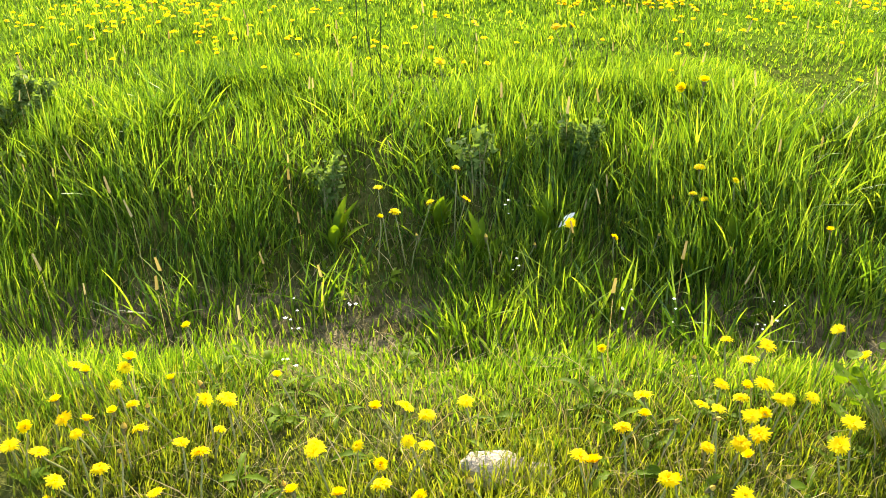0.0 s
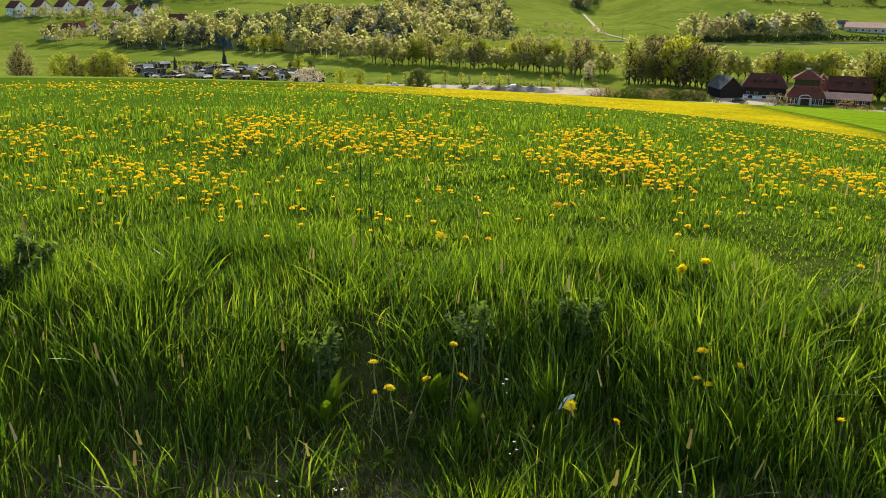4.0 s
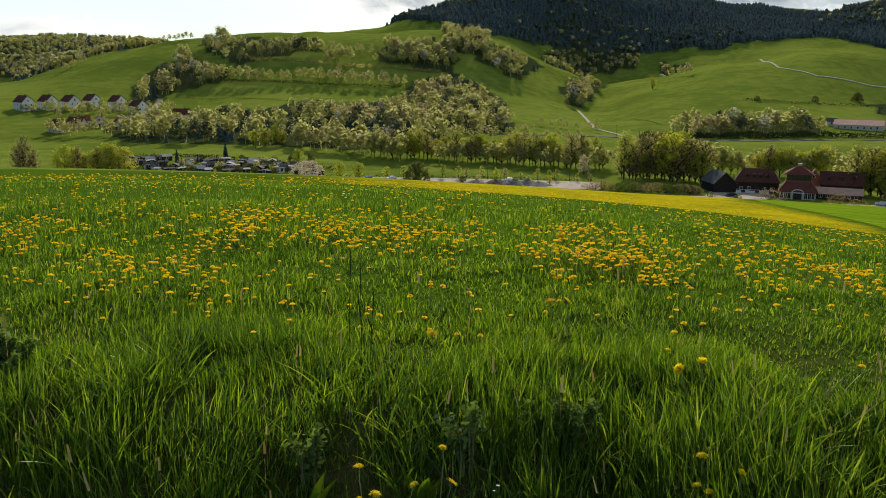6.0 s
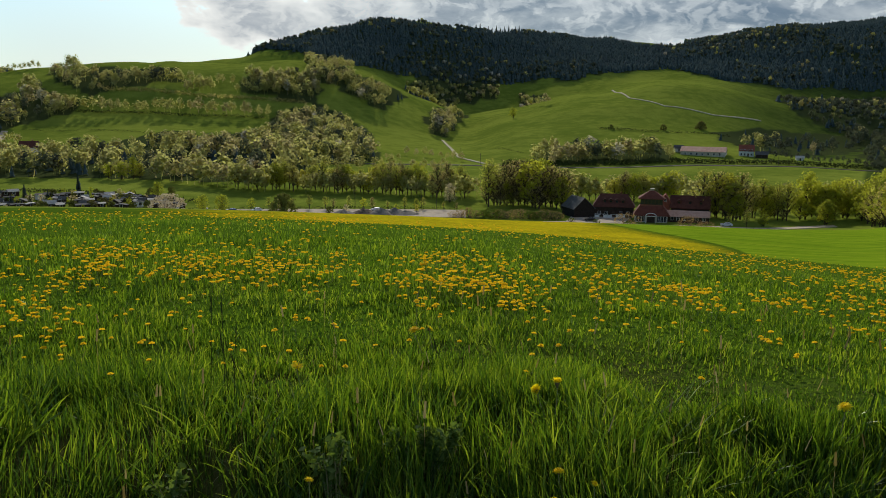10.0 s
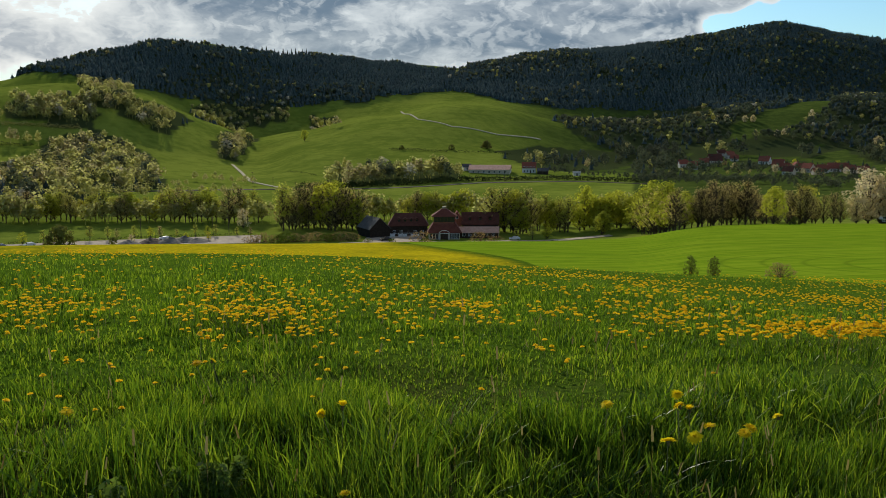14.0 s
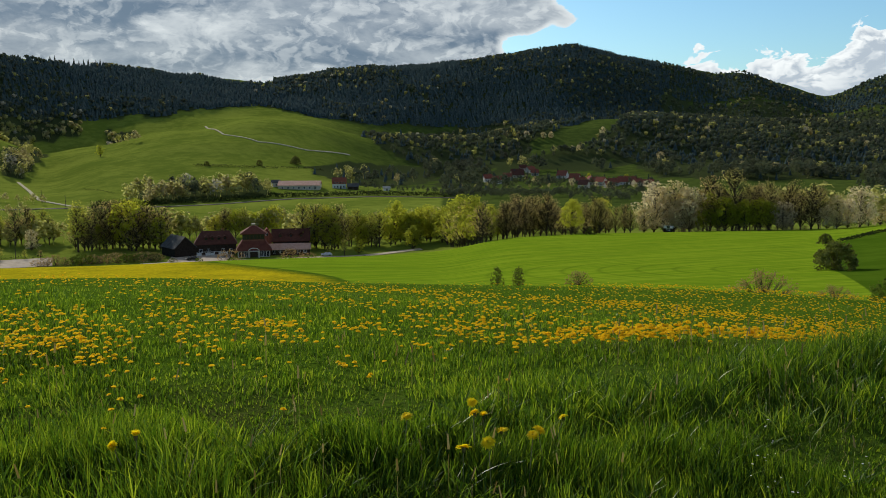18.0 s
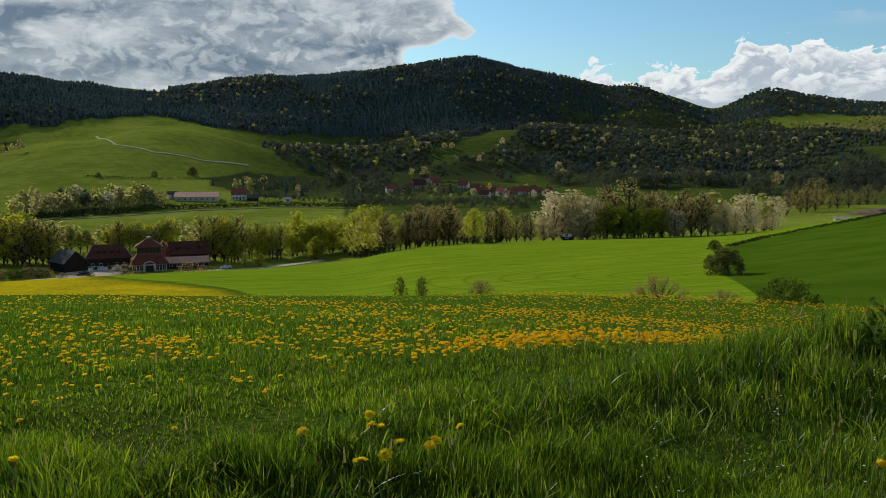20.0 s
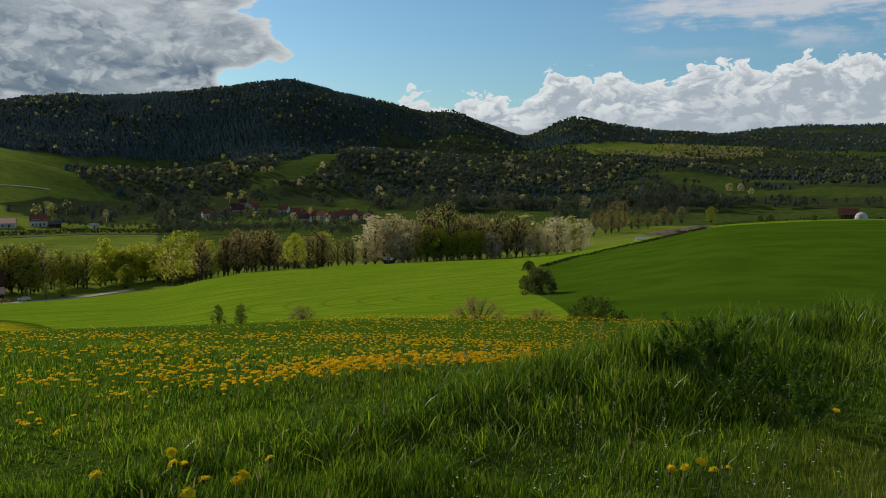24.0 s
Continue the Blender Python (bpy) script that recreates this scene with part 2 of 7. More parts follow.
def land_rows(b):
    """Distance and height of the land along a bearing, fitted to the view from EYE: meadow, brow, fields, valley floor,
    hillsides, ridges.
    """
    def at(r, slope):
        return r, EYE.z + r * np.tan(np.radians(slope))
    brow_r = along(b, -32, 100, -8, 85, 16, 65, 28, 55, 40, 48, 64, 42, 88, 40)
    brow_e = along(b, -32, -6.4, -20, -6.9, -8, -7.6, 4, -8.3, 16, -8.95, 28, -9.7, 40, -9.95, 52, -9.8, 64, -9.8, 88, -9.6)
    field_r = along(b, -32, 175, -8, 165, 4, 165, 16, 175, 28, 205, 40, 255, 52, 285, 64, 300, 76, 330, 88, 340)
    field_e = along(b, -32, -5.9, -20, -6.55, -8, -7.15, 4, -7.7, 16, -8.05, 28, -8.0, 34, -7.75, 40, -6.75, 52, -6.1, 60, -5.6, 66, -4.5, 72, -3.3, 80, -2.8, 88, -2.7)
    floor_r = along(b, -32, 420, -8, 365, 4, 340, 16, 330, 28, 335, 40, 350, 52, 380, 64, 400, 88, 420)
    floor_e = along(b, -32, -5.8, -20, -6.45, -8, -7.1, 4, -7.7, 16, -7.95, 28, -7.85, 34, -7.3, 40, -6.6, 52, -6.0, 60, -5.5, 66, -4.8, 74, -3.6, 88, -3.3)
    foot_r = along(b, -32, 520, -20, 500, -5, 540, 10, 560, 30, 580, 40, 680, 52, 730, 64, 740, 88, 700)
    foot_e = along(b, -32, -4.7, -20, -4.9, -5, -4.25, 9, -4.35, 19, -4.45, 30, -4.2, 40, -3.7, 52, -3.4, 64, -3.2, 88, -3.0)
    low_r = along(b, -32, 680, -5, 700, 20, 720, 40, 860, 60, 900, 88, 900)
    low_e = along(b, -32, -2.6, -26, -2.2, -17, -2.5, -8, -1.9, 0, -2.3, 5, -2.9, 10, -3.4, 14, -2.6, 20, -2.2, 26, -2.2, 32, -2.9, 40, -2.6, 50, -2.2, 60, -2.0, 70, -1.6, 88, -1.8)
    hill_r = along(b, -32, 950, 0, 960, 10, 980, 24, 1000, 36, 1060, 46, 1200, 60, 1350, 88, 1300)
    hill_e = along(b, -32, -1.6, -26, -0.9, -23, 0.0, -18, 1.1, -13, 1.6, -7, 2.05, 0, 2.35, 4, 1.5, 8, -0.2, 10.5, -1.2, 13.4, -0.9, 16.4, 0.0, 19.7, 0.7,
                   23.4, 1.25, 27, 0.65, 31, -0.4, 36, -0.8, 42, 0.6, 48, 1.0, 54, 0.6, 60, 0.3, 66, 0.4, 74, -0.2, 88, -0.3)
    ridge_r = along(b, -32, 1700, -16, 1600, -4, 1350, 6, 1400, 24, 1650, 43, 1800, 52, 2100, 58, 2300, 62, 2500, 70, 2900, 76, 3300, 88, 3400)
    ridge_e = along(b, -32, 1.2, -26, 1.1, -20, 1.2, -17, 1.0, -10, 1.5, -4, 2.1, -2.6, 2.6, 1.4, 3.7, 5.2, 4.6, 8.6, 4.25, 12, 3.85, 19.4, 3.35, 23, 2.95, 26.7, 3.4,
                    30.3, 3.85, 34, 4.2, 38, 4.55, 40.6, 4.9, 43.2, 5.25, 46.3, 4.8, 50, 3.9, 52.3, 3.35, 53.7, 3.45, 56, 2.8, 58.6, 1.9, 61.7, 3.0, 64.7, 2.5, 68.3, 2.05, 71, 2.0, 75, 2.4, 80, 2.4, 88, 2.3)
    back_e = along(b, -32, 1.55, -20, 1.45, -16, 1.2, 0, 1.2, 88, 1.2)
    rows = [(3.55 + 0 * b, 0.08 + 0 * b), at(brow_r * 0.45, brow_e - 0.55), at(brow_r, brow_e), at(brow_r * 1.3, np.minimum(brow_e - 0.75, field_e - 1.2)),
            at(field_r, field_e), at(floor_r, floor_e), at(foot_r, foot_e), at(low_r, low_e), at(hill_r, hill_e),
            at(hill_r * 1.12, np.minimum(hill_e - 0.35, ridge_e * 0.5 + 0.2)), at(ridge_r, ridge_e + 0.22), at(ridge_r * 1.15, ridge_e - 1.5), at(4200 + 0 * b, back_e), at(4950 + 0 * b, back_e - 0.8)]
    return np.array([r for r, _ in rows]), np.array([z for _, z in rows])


def wobble(x, y):
    """Gentle unevenness, as a sum of crossing waves."""
    return (np.sin(0.91 * x + 0.37 * y) * np.sin(0.53 * y - 0.29 * x + 1.3) + 0.6 * np.sin(1.73 * x - 1.1 * y + 0.4) * np.sin(1.31 * y + 0.8 * x)
            + 0.35 * np.sin(3.9 * x + 2.2 * y) * np.sin(3.1 * y - 2.7 * x))


def ditch(x, y):
    """The verge, the ditch beside it and its far bank; v counts across them."""
    v = y + 0.115 * np.maximum(0, x - 0.6) + 0.02 * x + 0.04 * np.sin(2.1 * x) + 0.03 * np.sin(5.3 * x + 1)
    z = smooth_interp(v, (-400, -30, -4, 1.25, 1.80, 2.35, 2.85, 3.45, 4.2), (40, 3.0, 0.15, 0.0, -0.05, -0.27, -0.19, 0.04, 0.08))
    z = np.where(z < 0, z * (1 - 0.78 * np.clip((x - 0.9) / 1.7, 0, 1)), z)
    return v, z


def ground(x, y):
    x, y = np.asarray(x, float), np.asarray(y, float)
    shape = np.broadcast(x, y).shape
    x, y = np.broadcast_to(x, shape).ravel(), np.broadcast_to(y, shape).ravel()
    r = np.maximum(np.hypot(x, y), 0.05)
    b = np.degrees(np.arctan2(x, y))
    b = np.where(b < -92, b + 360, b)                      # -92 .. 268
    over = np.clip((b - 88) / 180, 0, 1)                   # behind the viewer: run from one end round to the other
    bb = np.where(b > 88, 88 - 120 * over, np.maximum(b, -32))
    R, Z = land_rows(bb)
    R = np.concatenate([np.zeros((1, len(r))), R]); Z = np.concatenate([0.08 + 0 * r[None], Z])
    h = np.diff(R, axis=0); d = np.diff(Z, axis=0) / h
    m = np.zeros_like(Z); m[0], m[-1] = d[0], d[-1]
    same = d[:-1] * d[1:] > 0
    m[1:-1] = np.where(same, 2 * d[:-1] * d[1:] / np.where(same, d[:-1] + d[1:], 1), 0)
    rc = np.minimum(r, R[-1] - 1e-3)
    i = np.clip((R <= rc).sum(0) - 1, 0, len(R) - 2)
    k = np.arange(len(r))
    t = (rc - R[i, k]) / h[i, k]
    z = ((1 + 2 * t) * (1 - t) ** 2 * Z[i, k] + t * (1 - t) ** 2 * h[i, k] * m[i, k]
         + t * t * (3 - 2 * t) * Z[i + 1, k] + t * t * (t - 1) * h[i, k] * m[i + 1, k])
    z = z + wobble(x * 0.012, y * 0.012) * np.clip((r - 500) / 500, 0, 1) * 5.0
    v, zd = ditch(x, y)
    f = np.clip((v - 3.2) / 0.9, 0, 1)
    f = f * f * (3 - 2 * f)
    z = zd * (1 - f) + z * f
    side = -0.0035 * np.clip(x, 0, 14) ** 2 * np.clip(1.6 - v / 12, 0, 1)
    near = np.clip(1 - r / 40, 0, 1)
    rank = 0.22 * np.exp(-((v - 3.2) / 0.75) ** 2) * np.clip((x - 3.6) / 3.2, 0, 1) * np.clip((22 - x) / 6, 0, 1)
    z = z + rank + side * near + 0.03 * wobble(x * 1.3, y * 1.3) * near
    return z.reshape(shape)


def spot(bearing, r):
    """The point of the ground at a bearing and a distance from the viewer."""
    a = radians(bearing)
    x, y = r * math.sin(a), r * math.cos(a)
    return Vector((x, y, float(ground(x, y))))


def mesh_from(name, verts, faces, smooth=False):
    me = bpy.data.meshes.new(name)
    verts = np.asarray(verts, np.float32)
    me.vertices.add(len(verts))
    me.vertices.foreach_set("co", verts.ravel())
    faces = [np.asarray(f, np.int32) for f in (faces if isinstance(faces, (list, tuple)) else [faces]) if len(f)]
    total = np.concatenate([np.full(len(f), f.shape[1], np.int32) for f in faces])
    me.loops.add(int(total.sum()))
    me.loops.foreach_set("vertex_index", np.concatenate([f.ravel() for f in faces]))
    me.polygons.add(len(total))
    me.polygons.foreach_set("loop_start", np.concatenate([[0], np.cumsum(total)[:-1]]).astype(np.int32))
    me.polygons.foreach_set("loop_total", total)
    if smooth:
        me.polygons.foreach_set("use_smooth", np.ones(len(total), bool))
    me.update(calc_edges=True)
    return me


def sstep(x, lo, hi):
    t = np.clip((np.asarray(x, float) - lo) / (hi - lo), 0, 1)
    return t * t * (3 - 2 * t)


def polar(x, y):
    b = np.degrees(np.arctan2(x, y))
    return np.where(b < -92, b + 360, b), np.hypot(x, y)


def inside(b, r, poly):
    """Which points lie in a patch given by its corners: bearing, distance, bearing, distance ..."""
    px, py = np.array(poly[0::2], float), np.log(np.array(poly[1::2], float))
    y = np.log(r)
    hit = np.zeros(np.shape(b), bool)
    for i in range(len(px)):
        x1, y1, x2, y2 = px[i - 1], py[i - 1], px[i], py[i]
        hit ^= ((y1 > y) != (y2 > y)) & (b < (x2 - x1) * (y - y1) / (y2 - y1 + 1e-12) + x1)
    return hit


# ---- ground ----
def ground_material():
    def build(node, link, M, sh, out):
        co = node("ShaderNodeTexCoord")
        P = co.outputs["Object"]

        def nz(scale, detail=4.0, rough=0.6, stretch=None):
            n = node("ShaderNodeTexNoise", Scale=scale, Detail=detail, Roughness=rough)
            if stretch:
                mp = node("ShaderNodeMapping")
                mp.inputs["Scale"].default_value = stretch
                link(P, mp.inputs[0])
                link(mp.outputs[0], n.inputs["Vector"])
            else:
                link(P, n.inputs["Vector"])
            return n.outputs[0]

        def att(name):
            n = node("ShaderNodeAttribute")
            n.attribute_name = name
            return n.outputs["Fac"]
        n_big, n_mid, n_fine, n_tuft = nz(0.012, 5), nz(0.11, 5), nz(1.3, 6), nz(9.0, 5, 0.7)
        grass = mix(node, link, step_map(node, link, n_mid, 0.35, 0.65), (0.075, 0.140, 0.011), (0.105, 0.180, 0.014))
        grass = mix(node, link, step_map(node, link, n_tuft, 0.35, 0.7), grass, (0.045, 0.090, 0.008))
        thatch = mix(node, link, step_map(node, link, n_tuft, 0.35, 0.65), (0.042, 0.055, 0.011), (0.085, 0.088, 0.026))
        grass = mix(node, link, att("thatch"), grass, thatch)
        past = mix(node, link, step_map(node, link, M("ADD", M("MULTIPLY", n_big, 0.6), M("MULTIPLY", n_mid, 0.4)), 0.38, 0.62), (0.135, 0.185, 0.025), (0.235, 0.285, 0.043))
        past = mix(node, link, M("MULTIPLY", step_map(node, link, n_fine, 0.4, 0.75), 0.5), past, (0.105, 0.155, 0.024))
        # cloud shade over the western slopes, put into darker pasture greens
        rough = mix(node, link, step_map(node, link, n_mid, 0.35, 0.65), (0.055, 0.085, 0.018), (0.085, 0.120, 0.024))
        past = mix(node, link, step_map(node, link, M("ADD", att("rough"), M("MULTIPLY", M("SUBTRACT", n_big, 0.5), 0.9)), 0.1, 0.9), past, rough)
        rows_n = nz(0.5, 3, 0.5, (0.08, 1.6, 1.0))
        crop = mix(node, link, step_map(node, link, rows_n, 0.42, 0.6), (0.165, 0.270, 0.012), (0.225, 0.330, 0.018))
        crop = mix(node, link, M("MULTIPLY", step_map(node, link, n_mid, 0.45, 0.7), 0.5), crop, (0.13, 0.225, 0.012))
        ley = mix(node, link, step_map(node, link, n_mid, 0.35, 0.65), (0.056, 0.112, 0.007), (0.078, 0.140, 0.010))
        # sowing lines: along the field, and round its headland
        pos = node("ShaderNodeSeparateXYZ")
        link(P, pos.inputs[0])
        run = M("ADD", M("ADD", M("MULTIPLY", pos.outputs[0], 0.62), M("MULTIPLY", pos.outputs[1], 0.78)), M("MULTIPLY", n_big, 30.0))

        def lines(value, gap, thick):
            return step_map(node, link, M("ABSOLUTE", M("SUBTRACT", M("FRACT", M("DIVIDE", value, gap)), 0.5)), 0.5 - thick, 0.5)
        head = att("headland")
        turned = step_map(node, link, head, 44, 40)
        tram = M("ADD", M("MULTIPLY", M("ADD", lines(run, 12.0, 0.09), M("MULTIPLY", lines(run, 3.0, 0.25), 0.45)), M("SUBTRACT", 1.0, turned)), M("MULTIPLY", lines(head, 4.6, 0.14), turned))
        crop = mix(node, link, M("MULTIPLY", tram, 0.42), crop, (0.085, 0.145, 0.010))
        crop = mix(node, link, step_map(node, link, att("ley"), 0.4, 0.6), crop, ley)
        flo = mix(node, link, step_map(node, link, n_fine, 0.3, 0.6), (0.46, 0.36, 0.010), (0.58, 0.46, 0.012))
        wood = mix(node, link, n_fine, (0.038, 0.052, 0.020), (0.062, 0.080, 0.028))
        bare = mix(node, link, step_map(node, link, n_tuft, 0.35, 0.65), (0.055, 0.050, 0.022), (0.16, 0.135, 0.075))
        col = mix(node, link, step_map(node, link, att("pasture"), 0.4, 0.6), grass, past)
        col = mix(node, link, step_map(node, link, M("ADD", att("crop"), M("MULTIPLY", M("SUBTRACT", n_mid, 0.5), 0.15)), 0.45, 0.55), col, crop)
        patch = M("ADD", M("MULTIPLY", n_tuft, 0.25), M("ADD", M("MULTIPLY", n_fine, 0.45), M("MULTIPLY", n_mid, 0.5)))
        fm = M("SUBTRACT", M("ADD", att("flowers"), patch), 1.0)
        col = mix(node, link, step_map(node, link, fm, 0.0, 0.6), col, flo)
        col = mix(node, link, step_map(node, link, M("ADD", att("woods"), M("MULTIPLY", M("SUBTRACT", n_mid, 0.5), 1.1)), 0.25, 0.9), col, wood)
        col = mix(node, link, step_map(node, link, M("ADD", att("bare"), M("MULTIPLY", M("SUBTRACT", n_fine, 0.5), 0.8)), 0.35, 0.75), col, bare)
        link(col, sh.inputs["Base Color"])
        sh.inputs["Roughness"].default_value = 0.9
        sh.inputs["Specular IOR Level"].default_value = 0.0
        bn = node("ShaderNodeBump", Strength=0.7, Distance=0.25)
        link(M("ADD", M("MULTIPLY", n_fine, 0.6), M("MULTIPLY", n_tuft, 0.25)), bn.inputs["Height"])
        link(bn.outputs[0], sh.inputs["Normal"])
    return surface("ground_cover", build)


# Woods fitted to the view, as bearing and distance of their corners, with the share of conifers and the trees per
# hectare.
WOODS = []


def wood(conifers, per_hectare, *corners, fresh=False):
    """conifers: their share; west of bearing 29 most others get the bare tone darkened for cloud shade; fresh: sunlit,
    kept light.
    """
    WOODS.append((corners, conifers, per_hectare, fresh))


wood(0.3, 180, -34, 1650, -26, 1660, -19, 1593, -17, 1560, -18.5, 1250, -22, 1200, -25, 1180, -34, 1180)
wood(0.09, 165, -15.4, 892, -12.3, 889, -8.1, 873, -7.4, 827, -9.5, 823, -12.4, 808, -13.3, 793, -14.9, 838)
wood(0.15, 165, -19.1, 793, -17.5, 830, -15.9, 832, -15.0, 804, -13.9, 792, -13.9, 766, -15.8, 750, -17.6, 725, -19.0, 697, -19.8, 742)
wood(0.06, 165, -4.7, 841, -3.3, 850, 0.8, 849, 0.8, 795, -1.8, 797, -3.3, 802)
wood(0.048, 225, -1.8, 767, 0.8, 792, 2.3, 773, 4.0, 733, 4.8, 569, 0.8, 538, -6.0, 544, -11.4, 604, -12.5, 631, -8.9, 684, -6.0, 660, -3.0, 703)
wood(0.06, 165, -21.6, 577, -18.0, 612, -13.9, 630, -11.4, 604, -6.0, 544, 0.8, 538, 0.8, 490, -6.0, 457, -13.3, 484, -20.1, 508)
wood(0.06, 195, -0.1, 1190, 1.3, 1186, 3.1, 909, 5.3, 921, 6.5, 906, 4.8, 812, 2.8, 829, 0.1, 846)
wood(0.06, 180, -4.4, 839, -2.2, 847, 1.0, 828, 0.7, 804, -4.5, 801)
wood(0.18, 180, 6.3, 1165, 9.9, 1236, 12.5, 1242, 12.4, 1188, 9.8, 1163, 6.8, 914)
wood(0.06, 180, 7.5, 839, 9.3, 1000, 10.8, 983, 9.5, 846, 9.2, 775, 8.0, 783)
wood(0.12, 165, 13.8, 1216, 15.6, 1191, 15.6, 1130, 13.8, 1120)
wood(0.93, 560, -3.7, 1323, -2.5, 1325, 1.6, 1342, 4.9, 1355, 8.6, 1374, 13.6, 1487, 19.4, 1583, 23.0, 1511, 26.7, 1536, 30.3, 1575, 33.9, 1687, 38.0, 1645, 40.7, 1675, 43.3, 1720, 46.4, 1849, 48.8, 1912, 49.1, 1125, 44.1, 1065, 39.2, 1385, 35.7, 1358, 32.2, 1334, 29.7, 1291, 26.7, 1275, 23.0, 1362, 20.1, 1308, 17.1, 1255, 15.7, 1269, 14.2, 1256, 12.0, 1238, 8.5, 1195, 6.1, 1175, 3.1, 1162, -0.0, 1207)
wood(0.95, 420, 24, 1500, 28, 1530, 31, 1560, 35, 1640, 40, 1650, 43, 1700, 46, 1800, 46, 1900, 43, 1835, 38, 1785, 31, 1735, 24, 1665)
wood(0.5625, 230, 46.0, 1836, 50.1, 1960, 53.8, 2077, 58.6, 2156, 61.7, 2334, 64.8, 2581, 71.0, 2632, 80.2, 2732, 80.2, 2191, 71.1, 2372, 65.1, 2115, 61.2, 1924, 57.5, 1929, 53.0, 1766, 47.8, 1584, 44.9, 1446, 42.7, 1476)
wood(0.1875, 121, 47.8, 1573, 53.0, 1747, 57.5, 1904, 61.5, 1874, 63.4, 1796, 64.8, 1155, 63.4, 983, 57.5, 983, 52.3, 980, 49.7, 1032, 46.4, 1091, 46.0, 1468)
wood(0.225, 81, 63.4, 1847, 68.3, 1977, 71.7, 2326, 80.2, 2096, 80.3, 1307, 71.8, 1876, 69.7, 1862, 64.8, 1203)
wood(0.2625, 121, 29.8, 1241, 32.2, 1291, 36.1, 1002, 38.9, 923, 36.9, 874, 34.1, 845, 33.7, 905, 31.9, 939, 30.4, 957)
wood(0.15, 60, 26.0, 782, 29.0, 854, 32.6, 914, 34.4, 878, 34.1, 745, 29.0, 692, 26.4, 731)
wood(0.012, 255, 14.6, 590, 15.6, 644, 19.3, 651, 23.8, 661, 23.8, 603, 19.3, 592, 14.8, 553)
wood(0.2625, 74, 34.1, 745, 36.9, 874, 39.0, 904, 42.0, 846, 46.8, 848, 49.5, 914, 49.5, 779, 46.8, 829, 42.0, 786, 39.0, 677, 35.9, 637)
wood(0.1875, 162, 52.3, 960, 57.5, 975, 63.4, 959, 70.1, 918, 76.7, 900, 80.3, 884, 80.4, 832, 70.2, 837, 61.3, 852, 53.8, 783)


wood(0.3, 162, 29.5, 1000, 33, 1010, 36, 960, 40, 930, 46, 940, 52, 930, 58, 930, 64, 960, 64, 1500, 56, 1480, 48, 1450, 40, 1420, 33, 1300, 30.5, 1200)
wood(0.225, 67, 34, 790, 38, 900, 44, 880, 49, 820, 52, 790, 60, 830, 60, 940, 52, 935, 44, 940, 36, 950)
wood(0.225, 81, 64, 1100, 72, 1150, 82, 1100, 82, 1400, 72, 1500, 64, 1500)

wood(0.45, 230, -26, 1000, -23.4, 1000, -21.5, 1000, -19.5, 965, -17.8, 985, -17.2, 1300, -26, 1300)
wood(0.05, 150, 63.0, 1850, 66, 2000, 70, 2280, 73.5, 2280, 73.5, 2020, 68, 1850, fresh=True)
wood(0.9, 75, 66, 2750, 88, 2750, 88, 4190, 66, 4190)
wood(0.2, 90, 61, 740, 66, 760, 72, 790, 72, 900, 66, 1150, 61, 1150)
wood(0.2, 55, 72, 1000, 82, 1000, 82, 1080, 72, 1100)
CLEARINGS = [(42.6, 640, 48.8, 640, 48.8, 790, 42.6, 800), (37.4, 690, 41.3, 690, 41.3, 850, 39.2, 870, 37.4, 780), (40.5, 980, 43.0, 1090, 46.5, 1360, 47.0, 1230, 46.3, 1100, 43.5, 960, 41.0, 950), (30.5, 1180, 33.8, 1200, 33.2, 1100, 31.0, 1090), (45.2, 860, 47.2, 930, 49.3, 800, 48.0, 760, 46.0, 775)]


def in_clearing(b, r):
    hit = np.zeros(np.shape(b), bool)
    for corners in CLEARINGS:
        hit |= inside(b, r, corners)
    return hit


def wood_share(b, r):
    f = np.zeros(np.shape(b))
    for poly, _, _, fresh in WOODS:
        f = np.maximum(f, inside(b, r, poly) & (not fresh))
    return f * ~in_clearing(b, r)


